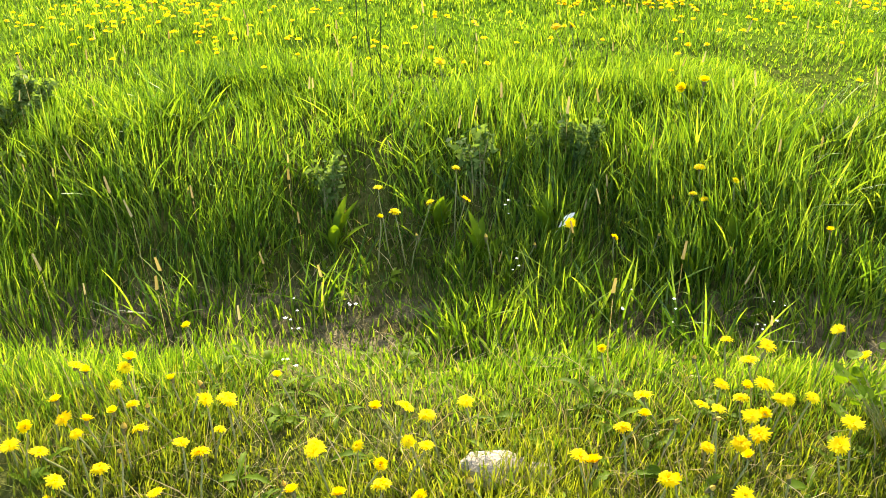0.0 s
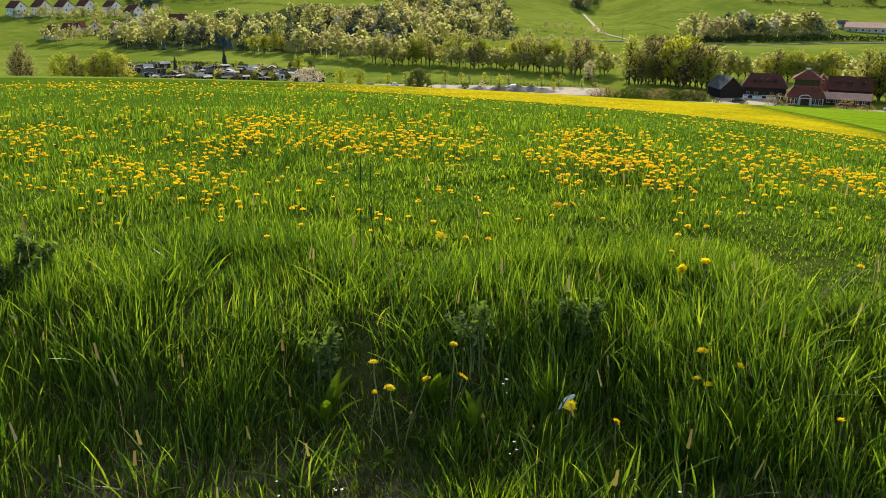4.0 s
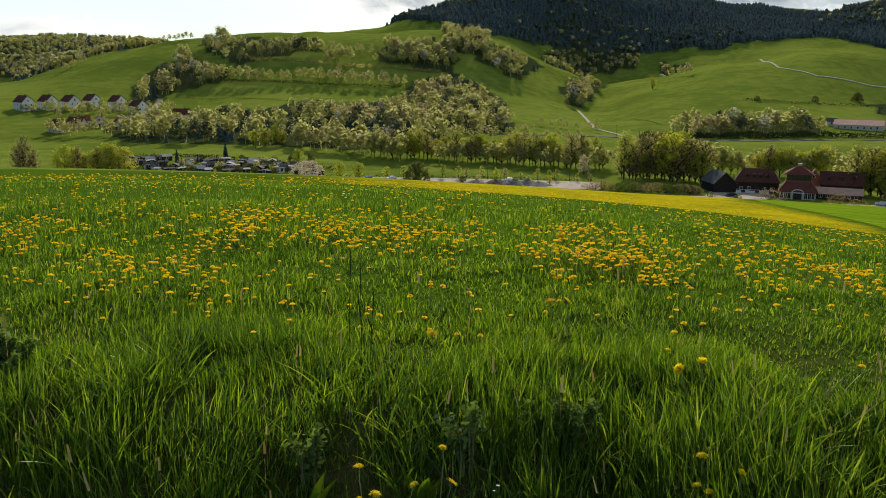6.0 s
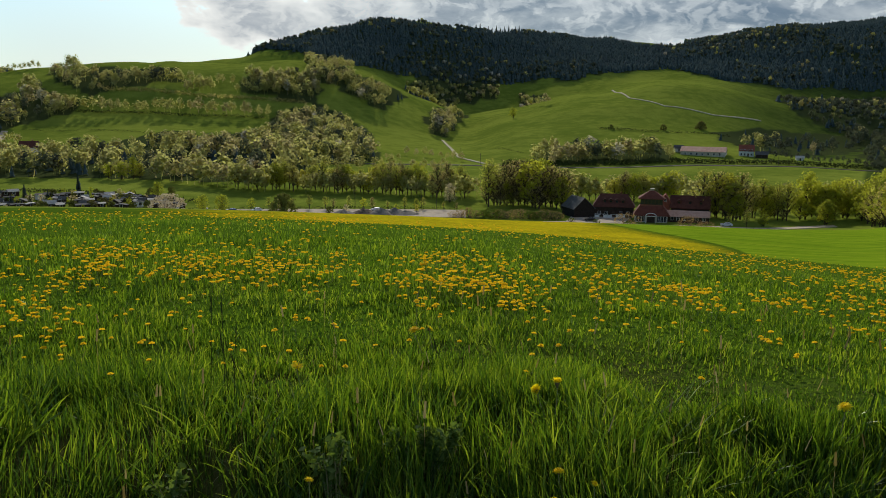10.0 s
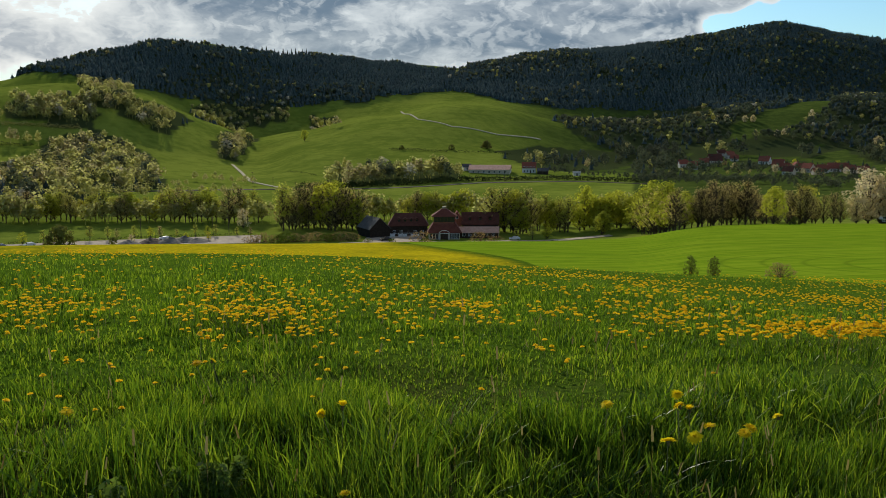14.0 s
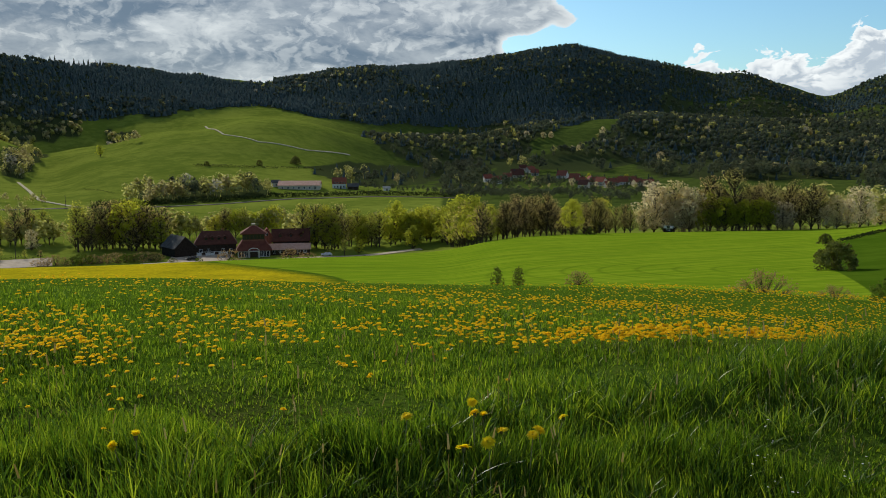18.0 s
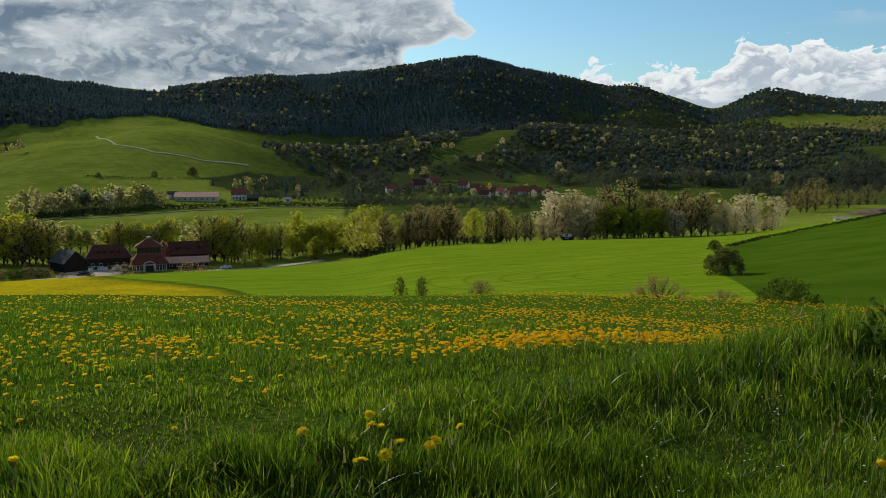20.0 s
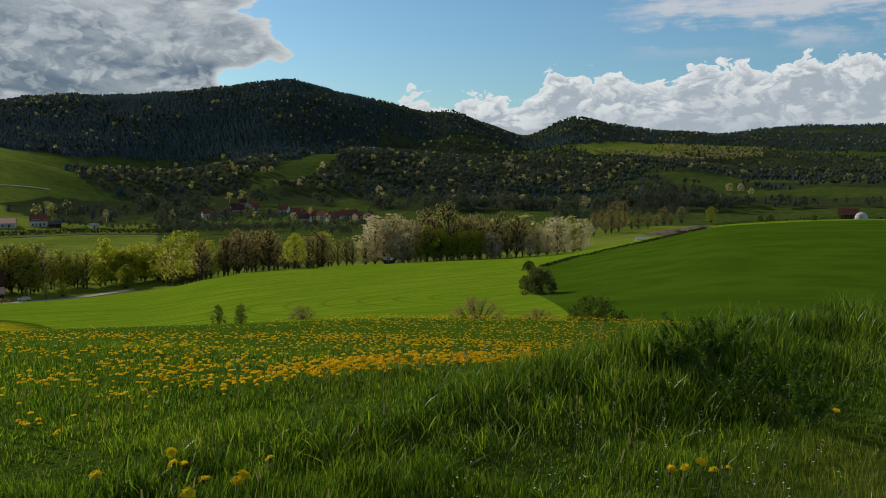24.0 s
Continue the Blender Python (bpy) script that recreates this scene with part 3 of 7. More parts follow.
def build_ground():
    fan = np.concatenate([np.arange(-36, 92, 0.45), np.arange(92, 324, 4.0)])
    rings = [0.3]
    while rings[-1] < 4950:
        r = rings[-1]
        rings.append(r + (0.07 if r < 6 else r * 0.0150 if r < 1200 else r * 0.022))
    rings[-1] = 4950
    rings = np.array(rings)
    A, R = np.meshgrid(np.radians(fan), rings, indexing="ij")
    X, Y = R * np.sin(A), R * np.cos(A)
    Z = ground(X, Y)
    nf, nr = X.shape
    verts = np.stack([X, Y, Z], -1).reshape(-1, 3)
    i, j = np.meshgrid(np.arange(nf), np.arange(nr - 1), indexing="ij")
    i2 = (i + 1) % nf
    faces = np.stack([i * nr + j, i * nr + j + 1, i2 * nr + j + 1, i2 * nr + j], -1).reshape(-1, 4)
    hub = len(verts)
    verts = np.vstack([verts, [[0, 0, float(ground(0, 0))]]])
    k = np.arange(nf)
    tris = np.stack([np.full(nf, hub), k * nr, ((k + 1) % nf) * nr], -1)
    me = mesh_from("ground", verts, [faces, tris], smooth=True)
    x, y = verts[:, 0], verts[:, 1]
    b, r = polar(x, y)
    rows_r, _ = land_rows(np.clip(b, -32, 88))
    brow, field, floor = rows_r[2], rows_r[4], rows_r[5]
    v, _ = ditch(x, y)
    past = (r > field * 1.02).astype(float)
    yellow_end = 29 - 9 * sstep(r / field, 0.45, 1.0)
    crop = sstep(b, yellow_end - 2.5, yellow_end + 2.5) * (r > brow * 1.12) * (r < field * 1.02)
    flowers = 0.52 * sstep(r, 38, 75) * (r < brow * 1.1) * sstep(b, 30, 5)
    flowers = np.maximum(flowers, (0.70 * sstep(b, -26, 4) + 0.1) * (1 - crop) * (r > brow * 1.05) * (r < field * 1.03) * (b < 40))
    bare = np.exp(-((v - 2.4) / 0.35) ** 2) * 0.85 * (1 - sstep(x, 1.2, 2.4)) + 0.35 * (v < 2.0) * (1 - 0.6 * sstep(x, 1.5, 3))
    ley = np.minimum(np.clip(0.5 + (b - 59.6 - 0.06 * np.maximum(0, 112 - r)) / 0.9, 0, 1), np.clip(0.5 + (np.interp(b, (59.6, 61.7, 65.0, 67.8, 70.2, 88), (190, 225, 243, 262, 285, 330)) / r - 1) / 0.03, 0, 1))
    # rough: where pasture is darkened for cloud shade, sparing the sunlit hillock
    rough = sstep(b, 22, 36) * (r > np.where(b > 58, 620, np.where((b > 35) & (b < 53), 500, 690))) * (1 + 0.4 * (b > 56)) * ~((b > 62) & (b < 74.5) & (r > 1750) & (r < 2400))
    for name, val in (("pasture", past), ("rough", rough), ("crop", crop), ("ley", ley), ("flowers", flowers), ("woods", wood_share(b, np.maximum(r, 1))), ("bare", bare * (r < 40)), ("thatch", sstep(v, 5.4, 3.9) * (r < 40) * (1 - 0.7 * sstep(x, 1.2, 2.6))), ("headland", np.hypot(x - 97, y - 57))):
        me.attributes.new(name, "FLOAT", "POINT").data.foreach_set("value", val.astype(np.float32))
    me.materials.append(ground_material())
    return tagged(new("ground", me), "rolling spring grassland from a flowery meadow down to a valley and hills", "ground", kind="structure")


build_ground()


# ---- parts of things ----
def part(name, me, material, parent=None, label="", at=None):
    """One mesh object, under a thing or a part."""
    if not isinstance(me, bpy.types.Mesh):
        bm, me = me, bpy.data.meshes.new(name)
        bm.to_mesh(me)
        bm.free()
    if material and not me.materials:
        me.materials.append(material)
    ob = new(name, me)
    ob.parent = parent
    if at is not None:
        ob.matrix_basis = at
    return tagged(ob, label)


def thing(name, at, label, category, group=""):
    """An empty at the base of a thing."""
    ob = new(name)
    ob.matrix_basis = at
    ob.empty_display_size = 0.3
    return tagged(ob, label, category, group)


def tube(points, radii, sides=6):
    """Vertices and faces of a tapered limb through points."""
    pts = [Vector(p) for p in points]
    V, F = [], []
    for i, p in enumerate(pts):
        d = (pts[min(i + 1, len(pts) - 1)] - pts[max(i - 1, 0)]).normalized()
        u = d.orthogonal().normalized()
        w = d.cross(u)
        for k in range(sides):
            a = 2 * math.pi * k / sides
            V.append(p + (u * math.cos(a) + w * math.sin(a)) * radii[i])
    for i in range(len(pts) - 1):
        for k in range(sides):
            a, b = i * sides + k, i * sides + (k + 1) % sides
            F.append((a, b, b + sides, a + sides))
    return V, F


def gather(pieces, name):
    V, F = [], []
    for v, f in pieces:
        n = len(V)
        V += [tuple(p) for p in v]
        F += [tuple(i + n for i in q) for q in f]
    me = bpy.data.meshes.new(name)
    me.from_pydata(V, [], F)
    me.update()
    return me


# ---- trees ----
BARK = plain("bark", (0.060, 0.045, 0.032), (0.12, 0.095, 0.07), 1.5, 0.9, 0.5)
LEAF = {
    "broad": leafy("young_leaves", [(0.30, 0.335, 0.055), (0.40, 0.445, 0.060), (0.54, 0.560, 0.075), (0.48, 0.440, 0.100)], 0.74, 0.8, 0.05),
    "alder": leafy("pale_leaves", [(0.31, 0.33, 0.085), (0.42, 0.44, 0.095), (0.54, 0.55, 0.12), (0.40, 0.37, 0.14)], 0.72, 0.8, 0.05),
    "brown": leafy("budding_twigs", [(0.44, 0.355, 0.200), (0.56, 0.445, 0.210), (0.53, 0.485, 0.180), (0.55, 0.400, 0.190)], 0.74, 0.9, 0.02, False, 0.3),
    "cherry": leafy("white_blossom", [(0.72, 0.61, 0.47), (0.82, 0.73, 0.60), (0.62, 0.54, 0.33), (0.76, 0.63, 0.50)], 0.62, 0.8, 0.05),
    "blossom": leafy("pink_blossom", [(0.54, 0.46, 0.38), (0.66, 0.57, 0.51), (0.44, 0.40, 0.27)], 0.5, 0.8, 0.05),
    # fir needles lightened and blued as if behind haze
    "fir": leafy("hazed_fir_needles", [(0.040, 0.058, 0.048), (0.066, 0.090, 0.068), (0.056, 0.076, 0.070)], 0.12, 0.9, 0.02),
    "shrub": leafy("hedge_leaves", [(0.14, 0.15, 0.040), (0.18, 0.20, 0.050), (0.20, 0.165, 0.065)], 0.45, 0.8, 0.05),
    "dark": leafy("dark_hedge_leaves", [(0.030, 0.046, 0.014), (0.046, 0.066, 0.018), (0.055, 0.058, 0.024)], 0.2, 0.8, 0.05),
    "shrub2": leafy("bush_leaves", [(0.125, 0.18, 0.030), (0.185, 0.245, 0.040), (0.155, 0.17, 0.045)], 0.45, 0.8, 0.05),
    "mound": leafy("mound_leaves", [(0.10, 0.145, 0.022), (0.15, 0.20, 0.030), (0.14, 0.14, 0.040)], 0.45, 0.8, 0.05),
    "thorn": leafy("thorn_twigs", [(0.32, 0.225, 0.125), (0.40, 0.285, 0.160), (0.28, 0.245, 0.095)], 0.6, 0.9, 0.02),
}
TREE_LABELS = {
    "broad": ("deciduous_tree", "broad round-crowned tree in fresh yellow-green leaf", "tree"),
    "alder": ("deciduous_tree", "slender tree in thin pale spring leaf standing in a row", "tree"),
    "brown": ("deciduous_tree", "tall twiggy tree with brown budding crown", "tree"),
    "cherry": ("fruit_tree", "fruit tree covered in creamy white blossom", "tree"),
    "blossom": ("fruit_tree", "wide low tree in pale pink blossom", "tree"),
    "fir": ("fir_tree", "dark green conical fir tree beside garden plots", "tree"),
    "shrub": ("bush", "rounded dense green bush at a field edge", "bush"),
    "shrub2": ("bush", "small upright green bush below the meadow brow", "bush"),
    "mound": ("bush", "wide low mound of budding green bush", "bush"),
    "thorn": ("bush", "bare twiggy bush with reddish-brown buds", "bush"),
}
# crown: height share where it starts, width share, clumps, leaves in a clump, leaf size
CROWN = {"broad": (0.14, 0.74, 46, 34, 0.040), "alder": (0.24, 0.50, 44, 24, 0.034), "brown": (0.16, 0.62, 56, 17, 0.027),
         "cherry": (0.06, 0.85, 52, 34, 0.040), "blossom": (0.02, 2.0, 60, 40, 0.062), "shrub": (0.02, 1.25, 72, 40, 0.066),
         "shrub2": (0.04, 0.75, 40, 30, 0.050), "thorn": (0.04, 2.3, 80, 22, 0.044), "fir": (0.06, 0.34, 0, 0, 0), "mound": (0.02, 2.3, 90, 30, 0.060)}


def tufts(centres, out, size, rng, loose=0.7):
    """A leafy spray at each centre, facing outwards but for a loose turn. Gives vertices and faces."""
    n = len(centres)
    d = out / (np.linalg.norm(out, axis=1)[:, None] + 1e-9) + rng.normal(0, loose * 0.58, (n, 3))
    d /= np.linalg.norm(d, axis=1)[:, None]
    u = np.cross(d, rng.normal(size=(n, 3)))
    u /= np.linalg.norm(u, axis=1)[:, None] + 1e-9
    w = np.cross(d, u)
    s = (size * rng.uniform(0.6, 1.5, n))[:, None]
    v = np.stack([centres - u * s, centres + w * s * 0.62 + u * s * 0.1 - d * s * 0.15, centres + u * s, centres - w * s * 0.62 - u * s * 0.1 - d * s * 0.15], 1)
    return v.reshape(-1, 3), np.arange(4 * n).reshape(-1, 4)


def leaf_cards(centres, size, rng, flat=0.0):
    """A diamond leaf clump at each centre, turned at random. Gives vertices and faces."""
    n = len(centres)
    u = rng.normal(size=(n, 3)); u[:, 2] *= 1 - flat
    u /= np.linalg.norm(u, axis=1)[:, None]
    w = np.cross(u, rng.normal(size=(n, 3)))
    w /= np.linalg.norm(w, axis=1)[:, None]
    s = (size * rng.uniform(0.6, 1.5, n))[:, None]
    v = np.stack([centres - u * s, centres + w * s * 0.6 + u * s * 0.1, centres + u * s, centres - w * s * 0.6 - u * s * 0.1], 1)
    return v.reshape(-1, 3), np.arange(4 * n).reshape(-1, 4)


def tree_meshes(kind, seed, light=False):
    """Trunk and crown of a tree one metre high; light: with fewer, larger clumps, for small far ones."""
    rng = np.random.default_rng(seed)
    lo, wide, clumps, per, size = CROWN[kind]
    if light:
        clumps, per, size = clumps // 2, per * 2 // 3, size * 1.5
    if kind == "fir":
        pieces, V, F = [tube([(0, 0, -0.02), (0, 0, 0.5), (0, 0, 0.97)], (0.022, 0.014, 0.003))], [], []
        for tier in range(15):
            z = 0.07 + 0.9 * tier / 15
            rad = wide * 0.62 * (1 - z) ** 0.85 + 0.012
            for k in range(13):
                a = rng.uniform(0, 6.283)
                r1, d = rad * rng.uniform(0.7, 1.15), 0.035 + 0.25 * rad
                side = 0.35 * rad + 0.01
                c, s = math.cos(a), math.sin(a)
                n = len(V)
                V += [(0, 0, z + d * 0.9), (c * r1 * 0.6 - s * side, s * r1 * 0.6 + c * side, z), (c * r1, s * r1, z - d * 0.55), (c * r1 * 0.6 + s * side, s * r1 * 0.6 - c * side, z)]
                F.append((n, n + 1, n + 2, n + 3))
        crown = bpy.data.meshes.new("crown")
        crown.from_pydata(V, [], F)
        return gather(pieces, "trunk"), crown
    low = kind in ("shrub", "shrub2", "thorn", "blossom", "mound")
    pieces, tips = [], []
    lean = rng.normal(0, 0.02, 2)
    top = Vector((lean[0], lean[1], 0.80))
    if not low:
        pieces.append(tube([(0, 0, -0.03), (lean[0] * 0.3, lean[1] * 0.3, 0.25), (lean[0] * 0.8, lean[1] * 0.8, 0.55), top], (0.021, 0.016, 0.011, 0.003)))
    for k in range(clumps):
        f = (k + 0.5) / clumps
        z = lo + 0.10 + (0.88 - lo) * f
        shape = math.sin(math.pi * min(1, 0.16 + 0.80 * f ** 0.85)) ** 0.6 if not low else (1 - 0.94 * f * f) ** 0.5
        if low:
            z -= 0.08 * (1 - f)
        a = k * 2.39996 + rng.uniform(-0.5, 0.5)
        rad = 0.5 * wide * shape * rng.uniform(0.75 if low else 0.55, 1.06) * (0.35 if (k % 4 == 3) else 1)
        tip = Vector((math.cos(a) * rad, math.sin(a) * rad, z * rng.uniform(0.94, 1.05)))
        root = Vector((lean[0] * z, lean[1] * z, max(0.05, z - 0.10 - rad * 0.8))) if not low else Vector((rng.normal(0, 0.03), rng.normal(0, 0.03), -0.02))
        mid = root.lerp(tip, 0.55) + Vector((0, 0, -0.02))
        pieces.append(tube([root, mid, tip] if low else [root, tip], (0.008, 0.005, 0.0015) if low else (0.009, 0.0025), 3))
        for _ in range(4 if kind in ("brown", "thorn") else 1 if kind == "alder" else 0):
            t2 = tip + Vector((rng.normal(0, 0.05), rng.normal(0, 0.05), rng.uniform(0.0, 0.10)))
            pieces.append(tube([mid, t2], (0.004, 0.001), 3))
        tips.append((tip, rng.uniform(0.055, 0.10) * (1.0 + 0.45 * wide)))
    cent, away = [], []
    for tip, rad in tips:
        p = rng.normal(size=(per, 3))
        p /= np.linalg.norm(p, axis=1)[:, None]
        p *= (rad * rng.uniform(0.35, 1.0, per) ** 0.6)[:, None] * np.array([1.15, 1.15, 0.8])
        cent.append(np.array(tip) + p)
        away.append(p / rad + 0.6 * (np.array(tip) - np.array([0, 0, 0.42])) / (0.5 * wide))
    cent, away = np.concatenate(cent), np.concatenate(away)
    v, f = tufts(cent, away + np.array([0, 0, 0.9 if kind in ("brown", "cherry", "alder") else 0.4]), size * 0.6, rng, 0.7)
    return gather(pieces, "trunk"), mesh_from("crown", v, f)


TREE_STOCK = {}
for _kind in CROWN:
    TREE_STOCK[_kind] = [tree_meshes(_kind, 11 * i + len(_kind), i > 2) for i in range(6)]
    for _t, _c in TREE_STOCK[_kind]:
        _t.materials.append(BARK)
        _c.materials.append(LEAF[_kind])
tree_rng = np.random.default_rng(5)


def plant(kind, b, r, height, group=""):
    p = spot(b, r)
    name, label, cat = TREE_LABELS[kind]
    trunk, crown = TREE_STOCK[kind][int(tree_rng.integers(3)) + (3 if r > 250 and height < 7 else 0)]
    s = tree_rng.uniform(0.88, 1.12)
    m = Matrix.Translation(p - Vector((0, 0, 0.01 * height))) @ Euler((0, 0, tree_rng.uniform(0, 6.28))).to_matrix().to_4x4() @ Matrix.Diagonal((height * s, height * s, height, 1))
    t = thing(name, m, label, cat, group)
    part("trunk", trunk, None, t)
    part("crown", crown, None, t)
    return t


FAR_TREES, FAR_BARE = [], []
MINGLE = {"alder": ("broad", "brown"), "broad": ("alder", "brown"), "brown": ("alder", "broad")}


def stand(kind, b0, r0, b1, r1, count, height, depth, pure=False, far=False):
    """Trees from one place to another; distances in metres, bearings in degrees."""
    for i in range(count):
        f = (i + tree_rng.uniform(0.2, 0.8)) / count
        b, r = b0 + (b1 - b0) * f, r0 + (r1 - r0) * f + (tree_rng.uniform(0, depth) if count > 1 else 0)
        if far or r > 480 and count > 1 and kind != "fir" and not pure:
            (FAR_BARE if kind == "brown" and r > 480 else FAR_TREES).append((*spot(b, r), height * tree_rng.uniform(0.78, 1.12)))
            continue
        pick = kind
        if count > 4 and kind in MINGLE and not pure and tree_rng.random() < 0.38:
            pick = MINGLE[kind][int(tree_rng.integers(2))]
        plant(pick, b, r, height * (tree_rng.uniform(0.58, 1.2) if count > 1 else 1.0), "trees along the valley" if count > 1 else "")


stand("alder", -4.9, 428, 10.7, 392, 54, 13.1, 12)
stand("alder", -9.7, 464, -2.7, 414, 19, 13.0, 9, far=True)
stand("broad", -4.8, 504, 9.0, 497, 22, 9.1, 14)
stand("brown", -1.0, 412, 11.2, 384, 26, 10.5, 14, far=True)
stand("alder", 16.6, 396, 25.6, 400, 24, 12.0, 14, far=True)
stand("broad", 24.6, 378, 36.5, 364, 22, 12.0, 14, far=True)
stand("brown", 11.6, 368, 17.0, 359, 23, 17.1, 16)
stand("alder", 17.0, 403, 19.2, 393, 5, 10.5, 6)
stand("broad", 20.0, 393, 24.1, 400, 8, 12.0, 8)
stand("brown", 25.6, 353, 28.3, 348, 12, 15.7, 8)
stand("alder", 28.5, 357, 30.9, 349, 9, 13.4, 8)
stand("broad", 31.2, 351, 36.4, 343, 15, 16.0, 12, True)
stand("brown", 35.2, 330, 37.7, 250, 13, 14.0, 12)
stand("brown", 38.8, 262, 43.0, 285, 12, 12.0, 10, True)
stand("brown", 44.3, 285, 47.5, 290, 7, 11.0, 8, True)
stand("alder", 37.6, 251, 41.5, 376, 11, 12.2, 8)
stand("brown", 40.5, 395, 46.0, 290, 14, 11.3, 10)
stand("cherry", 47.8, 290, 50.8, 290, 5, 14.6, 7)
stand("alder", 51.2, 288, 54.8, 288, 6, 11.0, 5)
stand("brown", 51.5, 290, 58.7, 290, 16, 17.0, 12, True)
stand("cherry", 58.7, 290, 60.4, 290, 3, 11.8, 4)
stand("cherry", 60.7, 290, 62.6, 340, 4, 10.5, 6)
stand("brown", 63.1, 554, 65.3, 620, 6, 15.8, 5, True)
stand("brown", -26.4, 346, -25.2, 346, 3, 16.6, 6)
stand("broad", -24.2, 346, -20.0, 346, 11, 11.1, 7)
stand("broad", -24.5, 545, -17.7, 522, 14, 10.3, 20)
stand("broad", -12.9, 481, -10.4, 469, 7, 10.3, 8)
stand("alder", -15.8, 774, -10.2, 744, 11, 13.5, 8)
stand("alder", -10.2, 746, -2.3, 738, 15, 13.0, 8)
stand("broad", -7.6, 803, -5.8, 808, 7, 14.0, 10)
stand("broad", -11.7, 816, -0.1, 816, 22, 11.1, 16)
stand("broad", 6.3, 610, 10.3, 581, 8, 6.9, 8)
stand("broad", -18.1, 925, -15.7, 925, 9, 8.0, 15)
stand("broad", -23.4, 848, -22.0, 898, 5, 8.1, 10)
stand("broad", 4.8, 579, 6.2, 570, 3, 5.0, 6)
stand("broad", 14.2, 978, 15.6, 906, 3, 13.2, 10)
stand("cherry", 9.3, 378, 9.3, 378, 1, 8.3, 0)
stand("broad", 29.4, 334, 29.4, 334, 1, 5.5, 0)
stand("broad", 32.9, 334, 32.9, 334, 1, 8.3, 0)
stand("broad", 43.6, 360, 43.6, 360, 1, 13.7, 0)
stand("cherry", 2.4, 346, 2.4, 346, 1, 3.6, 0)
stand("broad", 13.4, 871, 13.4, 871, 1, 11.0, 0)
stand("broad", 5.7, 346, 5.7, 346, 1, 3.5, 0)
stand("broad", 7.1, 346, 7.1, 346, 1, 3.5, 0)
stand("shrub", 1.3, 346, 1.3, 346, 1, 2.7, 0)
stand("fir", -17.1, 405, -17.1, 405, 1, 7.6, 0)
stand("fir", -14.1, 432, -14.1, 432, 1, 8.7, 0)
stand("broad", -9.5, 396, -9.5, 396, 1, 8.2, 0)
stand("broad", -6.8, 346, -6.8, 346, 1, 7.3, 0)
stand("broad", -5.6, 346, -5.6, 346, 1, 7.5, 0)
stand("shrub", -1.7, 346, -1.7, 346, 1, 7.9, 0)
stand("blossom", -9.0, 346, -9.0, 346, 1, 7.5, 0)
stand("fir", -14.8, 609, -14.8, 609, 1, 6.7, 0)
stand("shrub2", 38.7, 83, 38.7, 83, 1, 1.8, 0)
stand("shrub2", 40.1, 80, 40.1, 80, 1, 1.8, 0)
stand("thorn", 44.1, 81, 44.1, 81, 1, 1.3, 0)
stand("thorn", 55.7, 60, 55.7, 60, 1, 2.1, 0)
stand("thorn", 59.8, 62, 59.8, 62, 1, 1.2, 0)
stand("mound", 63.6, 59, 63.6, 59, 1, 2.1, 0)
stand("shrub", 59.7, 112, 59.7, 112, 1, 3.3, 0)
stand("shrub", 58.9, 126, 58.9, 126, 1, 1.9, 0)
stand("shrub", 59.0, 188, 59.0, 188, 1, 2.0, 0)
stand("broad", 70.5, 666, 70.5, 666, 1, 12.5, 0)
stand("broad", 33.0, 334, 33.0, 334, 1, 9.2, 0)
stand("broad", 29.3, 334, 29.3, 334, 1, 3.3, 0)
stand("shrub", 45.2, 356, 45.2, 356, 1, 3.7, 0)
stand("shrub", 74.0, 720, 74.0, 720, 1, 5.3, 0)
stand("shrub", 73.4, 730, 73.4, 730, 1, 4.5, 0)
stand("shrub", 76.5, 318, 76.5, 318, 1, 1.9, 0)
stand("shrub", 78.0, 334, 78.0, 334, 1, 2.0, 0)
stand("broad", 65.1, 621, 65.1, 621, 1, 11.1, 0)
stand("broad", 43.5, 264, 43.5, 264, 1, 10.7, 0)
stand("shrub", 44.7, 259, 44.7, 259, 1, 2.2, 0)
stand("shrub", 19.7, 725, 19.7, 725, 1, 3.7, 0)
stand("shrub", 25.3, 781, 25.3, 781, 1, 7.0, 0)
stand("shrub", 23.0, 750, 23.0, 750, 1, 4.8, 0)
stand("broad", 50.0, 302, 62.0, 308, 16, 14.0, 14, far=True)
stand("cherry", 50.4, 292, 51.3, 292, 2, 13.5, 4, True)
stand("broad", 51.9, 285, 54.4, 285, 5, 9.5, 4, True)
stand("broad", 55.0, 286, 55.8, 286, 2, 8.5, 3, True)
stand("cherry", 56.3, 286, 57.0, 286, 2, 7.8, 3, True)
stand("thorn", 49.8, 283, 58.2, 283, 12, 2.4, 3)
stand("brown", 34.8, 600, 50.5, 550, 120, 6.8, 70)
stand("broad", -26.0, 630, -18.6, 624, 18, 6.5, 8)
stand("brown", 29.0, 640, 36.0, 620, 22, 5.5, 30)
stand("brown", 60.5, 700, 69.0, 720, 24, 9.0, 30)
stand("fir", 37.0, 770, 48.5, 780, 20, 7.0, 60)
stand("brown", 37.0, 690, 49.0, 690, 60, 7.0, 110)
stand("brown", 63.0, 500, 69.0, 640, 11, 13.0, 20, True)
stand("thorn", 20.95, 322, 20.95, 322, 1, 4.6, 0)


